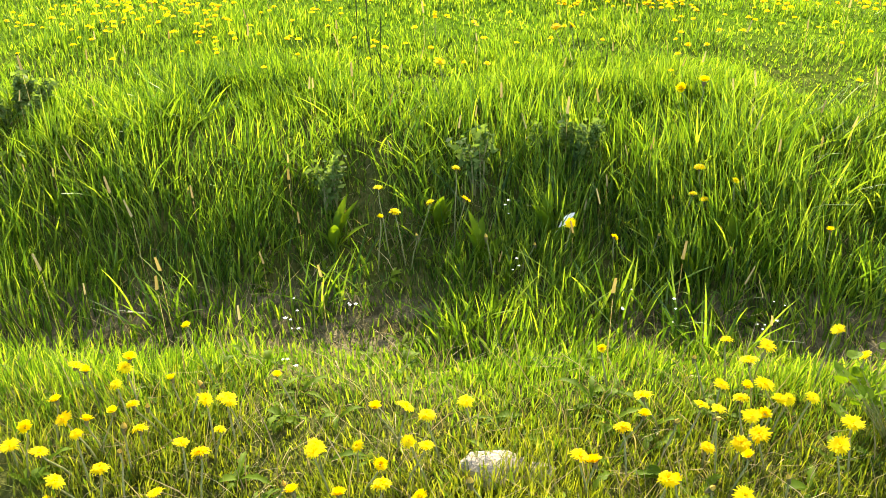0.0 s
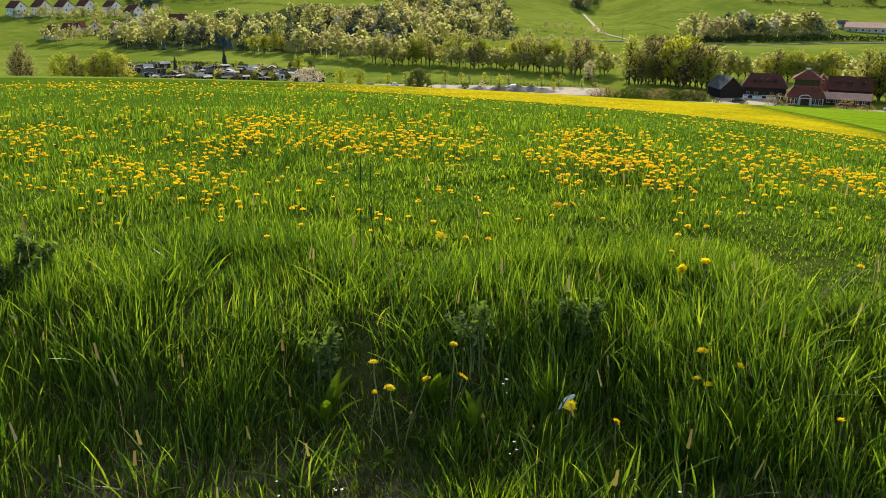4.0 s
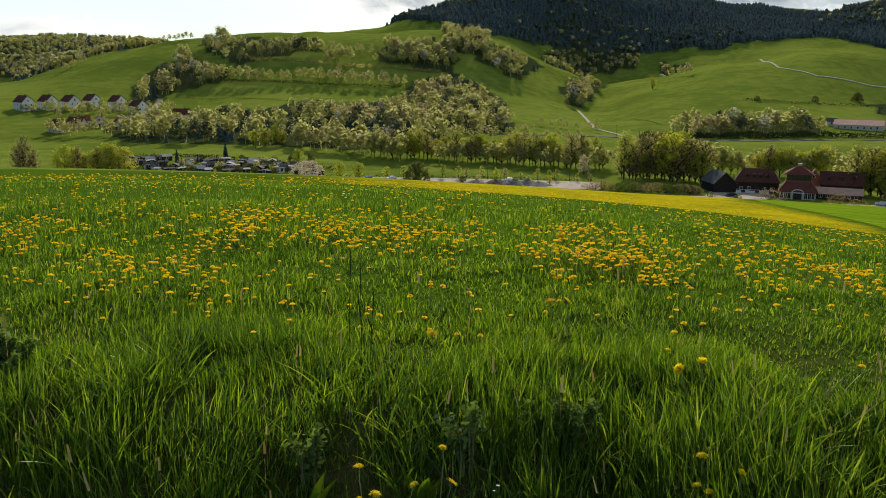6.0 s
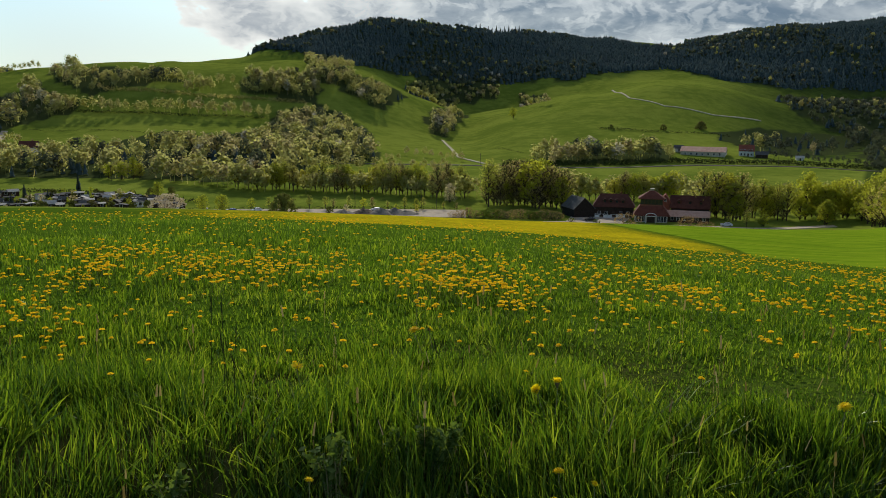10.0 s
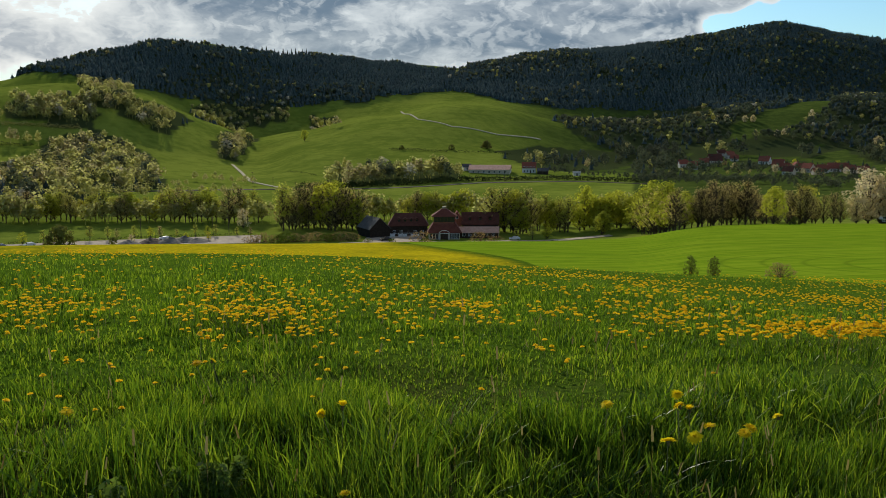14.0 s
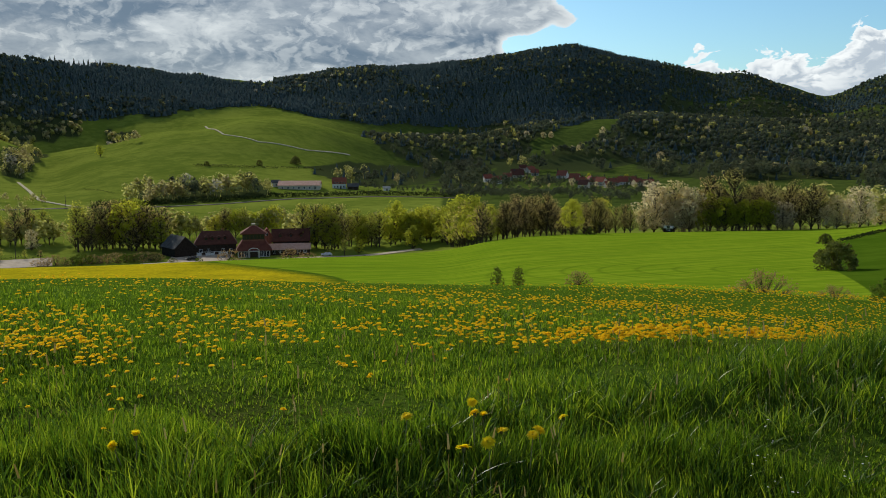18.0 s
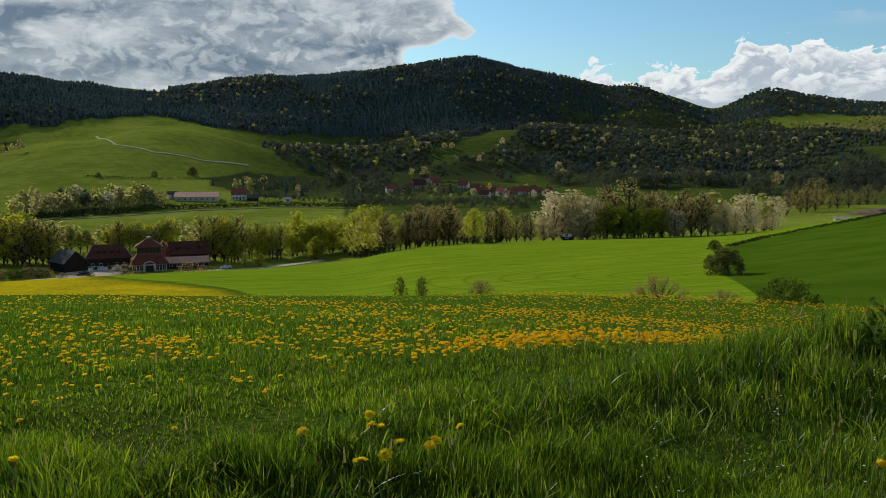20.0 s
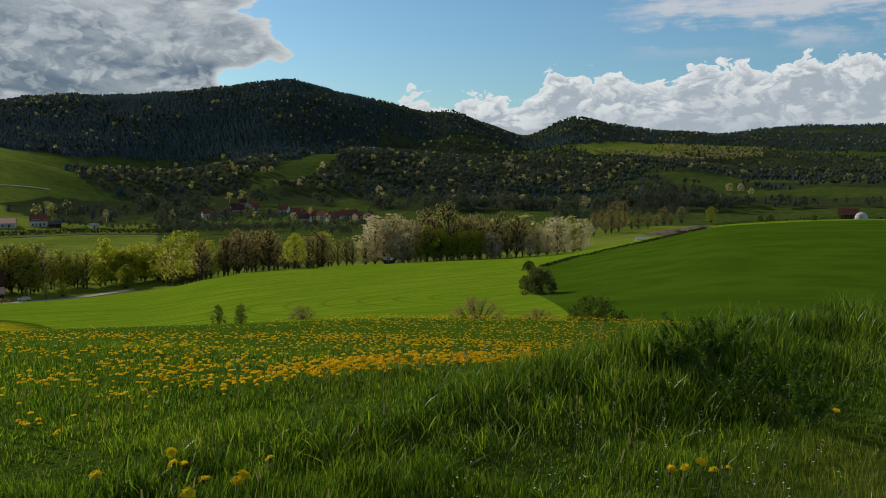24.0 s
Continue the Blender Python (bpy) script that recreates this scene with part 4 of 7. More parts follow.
# ---- woods on the hillsides, too many to count ----
def lump(rng, centre, radius, squash=0.85):
    """A small uneven bough of foliage: a dented twenty-sided ball."""
    g = (1 + 5 ** 0.5) / 2
    v = np.array([(-1, g, 0), (1, g, 0), (-1, -g, 0), (1, -g, 0), (0, -1, g), (0, 1, g), (0, -1, -g), (0, 1, -g), (g, 0, -1), (g, 0, 1), (-g, 0, -1), (-g, 0, 1)], float) / 1.902
    f = np.array([(0, 11, 5), (0, 5, 1), (0, 1, 7), (0, 7, 10), (0, 10, 11), (1, 5, 9), (5, 11, 4), (11, 10, 2), (10, 7, 6), (7, 1, 8), (3, 9, 4), (3, 4, 2), (3, 2, 6), (3, 6, 8), (3, 8, 9), (4, 9, 5), (2, 4, 11), (6, 2, 10), (8, 6, 7), (9, 8, 1)])
    return v * (radius * rng.uniform(0.72, 1.22, 12))[:, None] * (1, 1, squash) + centre, f


def wood_stock(conifer, rng, fine=False):
    """Crowns one metre high for the woods: vertices and triangles."""
    V, F, n = [], [], 0
    if conifer:
        sides = 7 if fine else 5
        for z0, z1, rad in ((0.04, 0.56, 0.25), (0.30, 0.80, 0.19), (0.56, 1.0, 0.115)) if fine else ((0.0, 0.70, 0.36), (0.36, 1.0, 0.23)):
            a = 2 * math.pi * np.arange(sides) / sides + rng.uniform(-0.25, 0.25, sides)
            q = rad * rng.uniform(0.7, 1.25, sides)
            V.append(np.vstack([np.stack([q * np.cos(a), q * np.sin(a), z0 + rng.uniform(-0.06, 0.06, sides)], 1), [(0, 0, z1)]]))
            k = np.arange(sides)
            F.append(np.stack([k, (k + 1) % sides, np.full(sides, sides)], 1) + n)
            n += sides + 1
        return np.vstack(V), np.vstack(F)
    slim = rng.uniform(0.8, 1.1)
    hubs, per, size = (6, 15, 0.060) if fine else (1, 9, 0.115)
    cent, away = [], []
    for k in range(hubs):
        f = (k + 0.5) / hubs
        a, z = k * 2.39996 + rng.uniform(-0.5, 0.5), 0.34 + 0.50 * f
        q = slim * (0.20 * math.sin(math.pi * (0.25 + 0.72 * f)) if fine else 0.07)
        rad = slim * rng.uniform(0.15, 0.21) if fine else slim * rng.uniform(0.27, 0.34)
        hub = np.array((q * math.cos(a), q * math.sin(a), z))
        v, t = lump(rng, hub, rad * (0.48 if fine else 0.80), 0.9 if fine else 1.15)
        V.append(v); F.append(t + n); n += len(v)
        p = rng.normal(size=(per, 3)) + (0, 0, 0.35)
        p /= np.linalg.norm(p, axis=1)[:, None]
        cent.append(hub + p * rad * rng.uniform(0.85, 1.15, (per, 1)))
        away.append(p)
    v, q = tufts(np.concatenate(cent), np.concatenate(away), size, rng, 0.6)
    V.append(v); F.append(np.concatenate([q[:, :3], q[:, [0, 2, 3]]]) + n); n += len(v)
    V.append(np.array([(-0.011, 0, -0.04), (0.011, 0, -0.04), (0.0, 0.0, 0.6), (0, -0.011, -0.04), (0, 0.011, -0.04)]))
    F.append(np.array([(0, 1, 2), (3, 4, 2)]) + n)
    return np.vstack(V), np.vstack(F)


def grow_woods():
    rng = np.random.default_rng(21)
    conifers, leafers, bare, bloom = [], [np.array(FAR_TREES)], [np.array(FAR_BARE)], []
    for corners, share, per_ha, fresh in WOODS:
        cb, cr = np.array(corners[0::2]), np.array(corners[1::2], float)
        b0, b1, r0, r1 = cb.min(), cb.max(), cr.min(), cr.max()
        area = np.radians(b1 - b0) * (r1 ** 2 - r0 ** 2) / 2 / 1e4
        n = int(area * per_ha)
        b = rng.uniform(b0, b1, n)
        r = np.sqrt(rng.uniform(r0 ** 2, r1 ** 2, n))
        keep = inside(b, r, corners) & ~in_clearing(b, r) & (rng.random(n) < np.where(r < 900, 0.85, np.clip(1300 / r, 0.3, 1)))
        b, r = b[keep], r[keep]
        x, y = r * np.sin(np.radians(b)), r * np.cos(np.radians(b))
        z = ground(x, y)
        con = rng.random(len(b)) + 0.25 * wobble(x * 0.012, y * 0.012) < share
        h = np.where(con, rng.uniform(5.4, 8.2, len(b)) + 0.8 * (r > 1150), np.where(r < 900, rng.uniform(8, 15.5, len(b)), rng.uniform(7, 11, len(b))))
        if share < 0.7 and r1 < 1600:
            # fitted to the view from EYE: the crowns, not the stems, end at the patch's upper edge
            rise = (ground(x * (r + 40) / r, y * (r + 40) / r) - EYE.z) / (r + 40) - (z - EYE.z) / r
            beyond = r + np.where(rise > 1e-3, 0.75 * h / r / np.maximum(rise / 40, 1e-6), 0)
            keep = inside(b, np.minimum(beyond, r1 * 0.998), corners)
            if keep.mean() < 0.4:
                keep = inside(b, r * 1.05, corners)
            x, y, z, h, b, r, con = (q[keep] for q in (x, y, z, h, b, r, con))
        pts = np.stack([x, y, z, h], 1)
        conifers.append(pts[con])
        blo = ~con & (rng.random(len(b)) < np.where(b > 29, 0.005, 0.03))
        bloom.append(pts[blo])
        still = ~np.full(len(b), fresh) & ((b > 29) | (share > 0.7)) & (rng.random(len(b)) < 0.92) | (rng.random(len(b)) < 0.12)
        bare.append(pts[~con & ~blo & still])
        leafers.append(pts[~con & ~blo & ~still])
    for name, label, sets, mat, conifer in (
            ("conifer_wood", "dark conifer forest covering the upper hillsides", conifers, WOOD_FIR_HAZED, True),
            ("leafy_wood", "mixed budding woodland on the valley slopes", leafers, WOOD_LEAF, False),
            ("bare_wood", "grey-brown, mostly bare woodland on the western slopes, darkened for cloud shade", bare, WOOD_BARE_SHADED, False),
            ("blossoming_trees", "scattered pale blossoming trees among the woods", bloom, WOOD_BLOOM, False)):
        P = np.concatenate(sets)
        V, F, T, n = [], [], [], 0
        close = np.hypot(P[:, 0], P[:, 1]) < 950
        kinds = [wood_stock(conifer, rng, k > 5) for k in range(12)]
        pick = rng.integers(0, 6, len(P)) + 6 * close
        for k, (v, f) in enumerate(kinds):
            Q = P[pick == k]
            a = rng.uniform(0, 6.283, len(Q))
            s = Q[:, 3] * rng.uniform(0.85, 1.25, len(Q))
            c, sn = np.cos(a) * s, np.sin(a) * s
            X = Q[:, None, 0] + v[None, :, 0] * c[:, None] - v[None, :, 1] * sn[:, None]
            Y = Q[:, None, 1] + v[None, :, 0] * sn[:, None] + v[None, :, 1] * c[:, None]
            Z = Q[:, None, 2] + v[None, :, 2] * Q[:, None, 3]
            V.append(np.stack([X, Y, Z], -1).reshape(-1, 3))
            F.append((f[None] + (n + np.arange(len(Q)) * len(v))[:, None, None]).reshape(-1, 3))
            # stands of one kind of tree share a tone, single trees stray from it
            drift = np.clip(0.5 + 0.28 * wobble(Q[:, 0] * 0.021 + 4, Q[:, 1] * 0.021), 0, 1)
            T.append(np.repeat(np.clip(0.55 * drift + 0.45 * rng.random(len(Q)), 0, 1), len(v)))
            n += len(Q) * len(v)
        me = mesh_from(name, np.concatenate(V), np.concatenate(F), smooth=not conifer)
        me.attributes.new("tone", "FLOAT", "POINT").data.foreach_set("value", np.concatenate(T).astype(np.float32))
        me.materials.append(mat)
        tagged(new(name, me), label, "woodland", kind="stuff")


# needle tones carry the haze before the far forest: lighter and bluer
WOOD_FIR_HAZED = leafy("hazed_forest_needles", [(0.050, 0.080, 0.078), (0.070, 0.104, 0.096), (0.062, 0.096, 0.100), (0.088, 0.120, 0.092)], 0.15, 0.9, 0.02, True)
WOOD_LEAF = leafy("wood_leaves", [(0.310, 0.275, 0.165), (0.390, 0.380, 0.170), (0.510, 0.505, 0.180), (0.430, 0.375, 0.230), (0.580, 0.570, 0.190)], 0.70, 0.9, 0.02, True, 0.3)
# bare twigs, the cloud shade over these slopes put into their tones
WOOD_BARE_SHADED = leafy("shaded_bare_twigs", [(0.080, 0.086, 0.070), (0.100, 0.112, 0.076), (0.140, 0.160, 0.086), (0.115, 0.112, 0.088)], 0.38, 0.9, 0.02, True, 0.25)
WOOD_BLOOM = leafy("wood_blossom", [(0.40, 0.37, 0.31), (0.58, 0.54, 0.47), (0.34, 0.34, 0.22)], 0.5, 0.8, 0.05, True)


# ---- grass ----
def grass_material(name, tones, passing, gloss=0.6):
    def build(node, link, M, sh, out):
        geo = node("ShaderNodeNewGeometry")
        big = noise_at(node, link, 1.1, 4.0)
        r = M("ADD", M("MULTIPLY", geo.outputs["Random Per Island"], 0.78), M("MULTIPLY", step_map(node, link, big, 0.3, 0.7), 0.22))
        col = ramp(node, link, r, [(i / (len(tones) - 1), c) for i, c in enumerate(tones)])
        link(col, sh.inputs["Base Color"])
        sh.inputs["Roughness"].default_value = gloss
        sh.inputs["Specular IOR Level"].default_value = 0.38 if gloss < 0.5 else 0.05
        tr = node("ShaderNodeBsdfTranslucent")
        link(mix(node, link, 1.0, col, (1.32, 1.25, 0.45), "MULTIPLY"), tr.inputs[0])
        ms = node("ShaderNodeMixShader")
        ms.inputs[0].default_value = passing
        link(sh.outputs[0], ms.inputs[1])
        link(tr.outputs[0], ms.inputs[2])
        link(ms.outputs[0], out.inputs[0])
    return surface(name, build)


GRASS = grass_material("grass_blades", [(0.016, 0.048, 0.008), (0.066, 0.142, 0.015), (0.150, 0.248, 0.025), (0.345, 0.440, 0.056)], 0.55, 0.38)
VERGE = grass_material("verge_blades", [(0.040, 0.066, 0.009), (0.100, 0.138, 0.014), (0.195, 0.236, 0.024), (0.390, 0.390, 0.055)], 0.46, 0.42)
STRAW = grass_material("dry_straw", [(0.16, 0.12, 0.06), (0.30, 0.24, 0.13), (0.42, 0.36, 0.22)], 0.25)
WEED = grass_material("weed_leaves", [(0.065, 0.120, 0.008), (0.105, 0.175, 0.012), (0.150, 0.225, 0.016)], 0.45)


def blades(x, y, height, width, lean, rng, levels=3, droop=1.0, sway=False):
    """Curved tapering blades standing on the ground."""
    n = len(x)
    z = ground(x, y) - 0.012
    face, to = rng.uniform(0, 6.283, n), rng.uniform(0, 6.283, n)
    if sway:
        # neighbours lean much the same way
        to = 3.0 * wobble(x * 2.6, y * 2.6) + rng.normal(0, 1.5, n)
    sx, sy = np.cos(face) * width / 2, np.sin(face) * width / 2
    dx, dy = np.cos(to) * lean * height, np.sin(to) * lean * height
    V, F = [], []
    for k in range(levels):
        f = k / levels
        w = (1.0 if k else 0.75) * (1 - 0.55 * f * f)
        off, up = (0.4 * f + 0.6 * f * f) * droop, height * (f - 0.26 * lean * f * f * droop)
        V += [np.stack([x + dx * off - sx * w, y + dy * off - sy * w, z + up], 1), np.stack([x + dx * off + sx * w, y + dy * off + sy * w, z + up], 1)]
    V.append(np.stack([x + dx * droop, y + dy * droop, z + height * np.maximum(0.35, 1 - 0.26 * lean * droop)], 1))
    m = 2 * levels + 1
    base = np.arange(n) * m
    quads = [np.stack([base + 2 * k, base + 2 * k + 1, base + 2 * k + 3, base + 2 * k + 2], 1) for k in range(levels - 1)]
    tri = np.stack([base + 2 * levels - 2, base + 2 * levels - 1, base + 2 * levels], 1)
    return np.stack(V, 1).reshape(-1, 3), quads, tri


def strew(n, r0, r1, rng, b0=-34, b1=88):
    """Places thinning out with distance."""
    b = np.radians(rng.uniform(b0, b1, n))
    r = r0 * (r1 / r0) ** rng.random(n)
    return r * np.sin(b), r * np.cos(b), r


def sward():
    rng = np.random.default_rng(3)
    store = {"meadow": [], "verge": []}
    for n, r0, r1, levels in ((150000, 1.05, 4.4, 3), (190000, 3.7, 11, 2), (150000, 9.5, 110, 1)):
        x, y, r = strew(n, r0, r1, rng)
        v, _ = ditch(x, y)
        clump = np.clip(0.5 + 0.45 * wobble(x * 2.3, y * 2.3) + 0.35 * wobble(x * 6.1 + 2, y * 6.1), 0, 1)
        tall = smooth_interp(v, (-5, 1.2, 1.75, 2.2, 2.75, 3.2, 3.7, 4.3, 6, 9), (0.060, 0.062, 0.078, 0.105, 0.19, 0.235, 0.155, 0.090, 0.072, 0.075))
        tall = tall * np.where((v < 2.3) & (x > 1.6), 1 + 0.5 * sstep(x, 1.6, 3.5), 1) * (1 + 0.35 * sstep(x, 4.0, 7) * (v > 2.2) * (v < 4.6)) * (1 - 0.30 * sstep(x, 0.6, 2.4))
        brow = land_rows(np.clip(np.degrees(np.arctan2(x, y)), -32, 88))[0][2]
        keep = (rng.random(n) < np.where(v < 1.85, 0.85, np.where((v > 1.95) & (v < 2.6) & (x < 1.8), 0.52, np.where((v < 3.7) & (x < 1.6), 0.68, 1.0))) * (0.72 + 0.28 * clump)) & (r < brow * 1.02)
        x, y, r, tall, clump, v = x[keep], y[keep], r[keep], tall[keep], clump[keep], v[keep]
        h = tall * (1 + 0.35 * sstep(r, 14, 40)) * rng.uniform(0.5, 1.3, len(x)) * np.where((v > 2.2) & (v < 4.2), 0.32 + 1.05 * clump, 0.55 + 0.70 * clump)
        w = rng.uniform(0.0032, 0.0085, len(x)) * np.maximum(1, (r / 3.5) ** 0.80) * np.where(v < 1.9, 0.6, 1)
        lean = np.abs(rng.normal(0.22, 0.26, len(x))) + 0.04
        near = v + rng.normal(0, 0.15, len(x)) < 1.72
        for key, sel in (("meadow", ~near), ("verge", near)):
            if sel.any():
                store[key].append(blades(x[sel], y[sel], h[sel], w[sel], lean[sel], rng, levels, sway=True))
    # the verge goes on all round and behind the viewer
    x, y, r = strew(42000, 0.25, 7.0, rng, -180, 180)
    v, _ = ditch(x, y)
    b = np.degrees(np.arctan2(x, y))
    keep = (((b < -34) | (b > 88)) | (r < 1.05)) & (rng.random(len(x)) < 0.9)
    x, y, v = x[keep], y[keep], v[keep]
    tall = smooth_interp(v, (-9, 1.2, 2.2, 3.0, 4.0, 9), (0.07, 0.08, 0.12, 0.25, 0.12, 0.09))
    for key, sel in (("meadow", v > 1.75), ("verge", v <= 1.75)):
        n = int(sel.sum())
        store[key].append(blades(x[sel], y[sel], tall[sel] * rng.uniform(0.5, 1.3, n), rng.uniform(0.004, 0.010, n), np.abs(rng.normal(0.3, 0.3, n)) + 0.05, rng, 2))
    for key, name, label, mat in (("meadow", "meadow_grass", "long fresh green meadow grass on ditch bank and slope", GRASS), ("verge", "verge_grass", "short yellow-green grass on the trodden verge", VERGE)):
        V, Q, T, total = [], [], [], 0
        for vv, quads, tri in store[key]:
            V.append(vv)
            Q += [q + total for q in quads]
            T.append(tri + total)
            total += len(vv)
        me = mesh_from(name, np.concatenate(V), [np.concatenate(Q), np.concatenate(T)])
        me.materials.append(mat)
        tagged(new(name, me), label, "grass", kind="stuff")
    # arching long blades in tussocks on the bank
    rng = np.random.default_rng(31)
    V, Q, T, total = [], [], [], 0
    for k in range(230):
        x0 = rng.uniform(-2.6, 12)
        v0 = rng.choice([rng.uniform(2.2, 3.6), rng.uniform(2.9, 3.7)])
        y0 = v0 - 0.12 * x0
        n = int(rng.integers(25, 60))
        x, y = x0 + rng.normal(0, 0.07, n), y0 + rng.normal(0, 0.07, n)
        vv, quads, tri = blades(x, y, rng.uniform(0.12, 0.28, n) * (1 if x0 < 1.5 else 0.8), rng.uniform(0.005, 0.011, n), rng.uniform(0.2, 1.0, n), rng, 5, 1.0)
        V.append(vv); Q += [q + total for q in quads]; T.append(tri + total); total += len(vv)
    me = mesh_from("grass_tussocks", np.concatenate(V), [np.concatenate(Q), np.concatenate(T)])
    me.materials.append(GRASS)
    tagged(new("grass_tussocks", me), "arching tussocks of tall grass along the ditch bank", "grass", kind="stuff")
    # dry stalks and old litter
    rng = np.random.default_rng(8)
    x, y, r = strew(11000, 1.1, 6.5, rng)
    v, _ = ditch(x, y)
    keep = (v < 3.3) | (rng.random(len(x)) < 0.15)
    x, y = x[keep], y[keep]
    vv, quads, tri = blades(x, y, rng.uniform(0.02, 0.16, len(x)), rng.uniform(0.0015, 0.004, len(x)), rng.uniform(0.3, 1.5, len(x)), rng, 2)
    me = mesh_from("dry_stalks", vv, [np.concatenate(quads), tri])
    me.materials.append(STRAW)
    tagged(new("dry_stalks", me), "dry straw-coloured stalks and litter between the grass", "dry grass", kind="stuff")


sward()


def leaf_strip(length, width, rng, teeth=True, rise=0.5):
    """A leaf lying outwards along +x, with notched edges."""
    n = 8
    V, F = [], []
    for i in range(n + 1):
        f = i / n
        w = width * math.sin(math.pi * min(0.97, 0.10 + 0.88 * f ** 1.3)) * (0.55 if teeth and i % 2 else 1.0) / 2
        z = length * rise * (f - 0.9 * f * f) + 0.004
        V += [(length * f, -w, z + w * 0.35), (length * f, 0, z), (length * f, w, z + w * 0.35)]
    for i in range(n):
        a = 3 * i
        F += [(a, a + 3, a + 4, a + 1), (a + 1, a + 4, a + 5, a + 2)]
    return np.array(V), np.array(F)


def scatter(name, pieces, mat, label, category):
    """One object out of many small pieces: (vertices, quads, place, turn, scale)."""
    V, F, n = [], [], 0
    for v, f, p, a, s in pieces:
        c, q = math.cos(a) * s, math.sin(a) * s
        V.append(np.stack([p[0] + v[:, 0] * c - v[:, 1] * q, p[1] + v[:, 0] * q + v[:, 1] * c, p[2] + v[:, 2] * s], 1))
        F.append(f + n)
        n += len(v)
    me = mesh_from(name, np.concatenate(V), np.concatenate(F))
    me.materials.append(mat)
    return tagged(new(name, me), label, category, kind="stuff")


def ground_leaves():
    rng = np.random.default_rng(17)
    stock = [leaf_strip(0.13, 0.030, rng), leaf_strip(0.10, 0.026, rng), leaf_strip(0.08, 0.040, rng, False, 0.8), leaf_strip(0.15, 0.034, rng, True, 0.9)]
    pieces = []
    x, y, r = strew(300, 1.15, 5.5, rng)
    v, _ = ditch(x, y)
    for i in range(len(x)):
        if v[i] > 3.4:
            continue
        z = float(ground(x[i], y[i]))
        for k in range(int(rng.integers(4, 9))):
            a, b = stock[int(rng.integers(4))]
            pieces.append((a, b, (x[i], y[i], z + rng.uniform(0, 0.03)), rng.uniform(0, 6.28), rng.uniform(0.32, 0.7)))
    scatter("weed_rosettes", pieces, WEED, "toothed leaf rosettes of low weeds on the verge", "weeds")


ground_leaves()

def seed_heads():
    """Slender pale panicles of early grasses standing over the bank."""
    rng = np.random.default_rng(91)
    pieces = []
    head = np.array([(0, -0.0006, 0), (0, 0.0006, 0), (0.006, 0.0007, 0.20), (0.006, -0.0007, 0.20), (0.004, -0.0045, 0.215), (0.004, 0.0045, 0.215), (0.020, 0.003, 0.262), (0.020, -0.003, 0.262)])
    quads = np.array([(0, 1, 2, 3), (4, 5, 6, 7)])
    for k in range(420):
        x = rng.uniform(-2.8, 9.0)
        v = rng.uniform(1.9, 5.2) if k % 3 else rng.uniform(2.6, 3.8)
        y = v - 0.02 * x - 0.115 * max(0, x - 0.6)
        pieces.append((head, quads, (x, y, float(ground(x, y)) - 0.01), rng.uniform(0, 6.28), rng.uniform(0.75, 1.35)))
    scatter("grass_seed_heads", pieces, STRAW, "pale seed heads of early grass over the ditch bank", "grass")


seed_heads()

# ---- dandelions ----
PETAL = leafy("dandelion_yellow", [(0.93, 0.75, 0.018), (0.96, 0.83, 0.030), (0.91, 0.67, 0.014)], 0.55, 0.7, 0.05)
# oranger, dimmer copy of PETAL: the backlit heads' shade put into colour
SHADED_PETAL = leafy("shaded_petal_yellow", [(0.80, 0.51, 0.018), (0.85, 0.58, 0.026), (0.78, 0.45, 0.014)], 0.55, 0.7, 0.05)
STEM = plain("flower_stem", (0.16, 0.20, 0.06), (0.26, 0.22, 0.11), 30, 0.6)
BUD = plain("bud_green", (0.07, 0.10, 0.03), (0.17, 0.12, 0.05), 60, 0.7)
SEED = plain("bud_tip", (0.40, 0.26, 0.05), (0.55, 0.36, 0.06), 90, 0.8)


def petals(rng, rings, cup):
    V, F = [], []
    for count, r0, r1, z0, z1 in rings:
        for k in range(count):
            a = 2 * math.pi * (k + rng.uniform(-0.35, 0.35)) / count
            q, zz = r1 * rng.uniform(0.78, 1.16), z1 + rng.uniform(-0.002, 0.003)
            w = 0.0022 * rng.uniform(0.8, 1.3)
            c, s = math.cos(a), math.sin(a)
            m, zm = (r0 + q) * 0.55, (z0 + zz) / 2 + cup
            n = len(V)
            for rad, hz, ww in ((r0, z0, w * 0.5), (m, zm, w), (q, zz, w * 0.35)):
                V += [(c * rad - s * ww, s * rad + c * ww, hz), (c * rad + s * ww, s * rad - c * ww, hz)]
            F += [(n, n + 1, n + 3, n + 2), (n + 2, n + 3, n + 5, n + 4)]
    return mesh_from("petals", np.array(V), np.array(F))


def cup_mesh(r, h, name):
    bm = bmesh.new()
    bmesh.ops.create_cone(bm, segments=8, radius1=r * 0.45, radius2=r, depth=h, cap_ends=True)
    bmesh.ops.translate(bm, verts=bm.verts, vec=(0, 0, -h / 2))
    me = bpy.data.meshes.new(name)
    bm.to_mesh(me)
    bm.free()
    return me


_r = np.random.default_rng(2)
HEADS = [petals(_r, ((30, 0.003, 0.0235, 0.001, 0.002), (26, 0.003, 0.019, 0.002, 0.005), (20, 0.002, 0.013, 0.003, 0.007), (12, 0.001, 0.006, 0.004, 0.008)), 0.002),
         petals(_r, ((30, 0.003, 0.021, 0.001, -0.002), (26, 0.003, 0.018, 0.002, 0.004), (20, 0.002, 0.013, 0.003, 0.008), (12, 0.001, 0.007, 0.004, 0.009)), 0.003),
         petals(_r, ((26, 0.003, 0.017, 0.001, 0.008), (22, 0.003, 0.014, 0.002, 0.012), (16, 0.002, 0.009, 0.003, 0.014)), 0.002)]
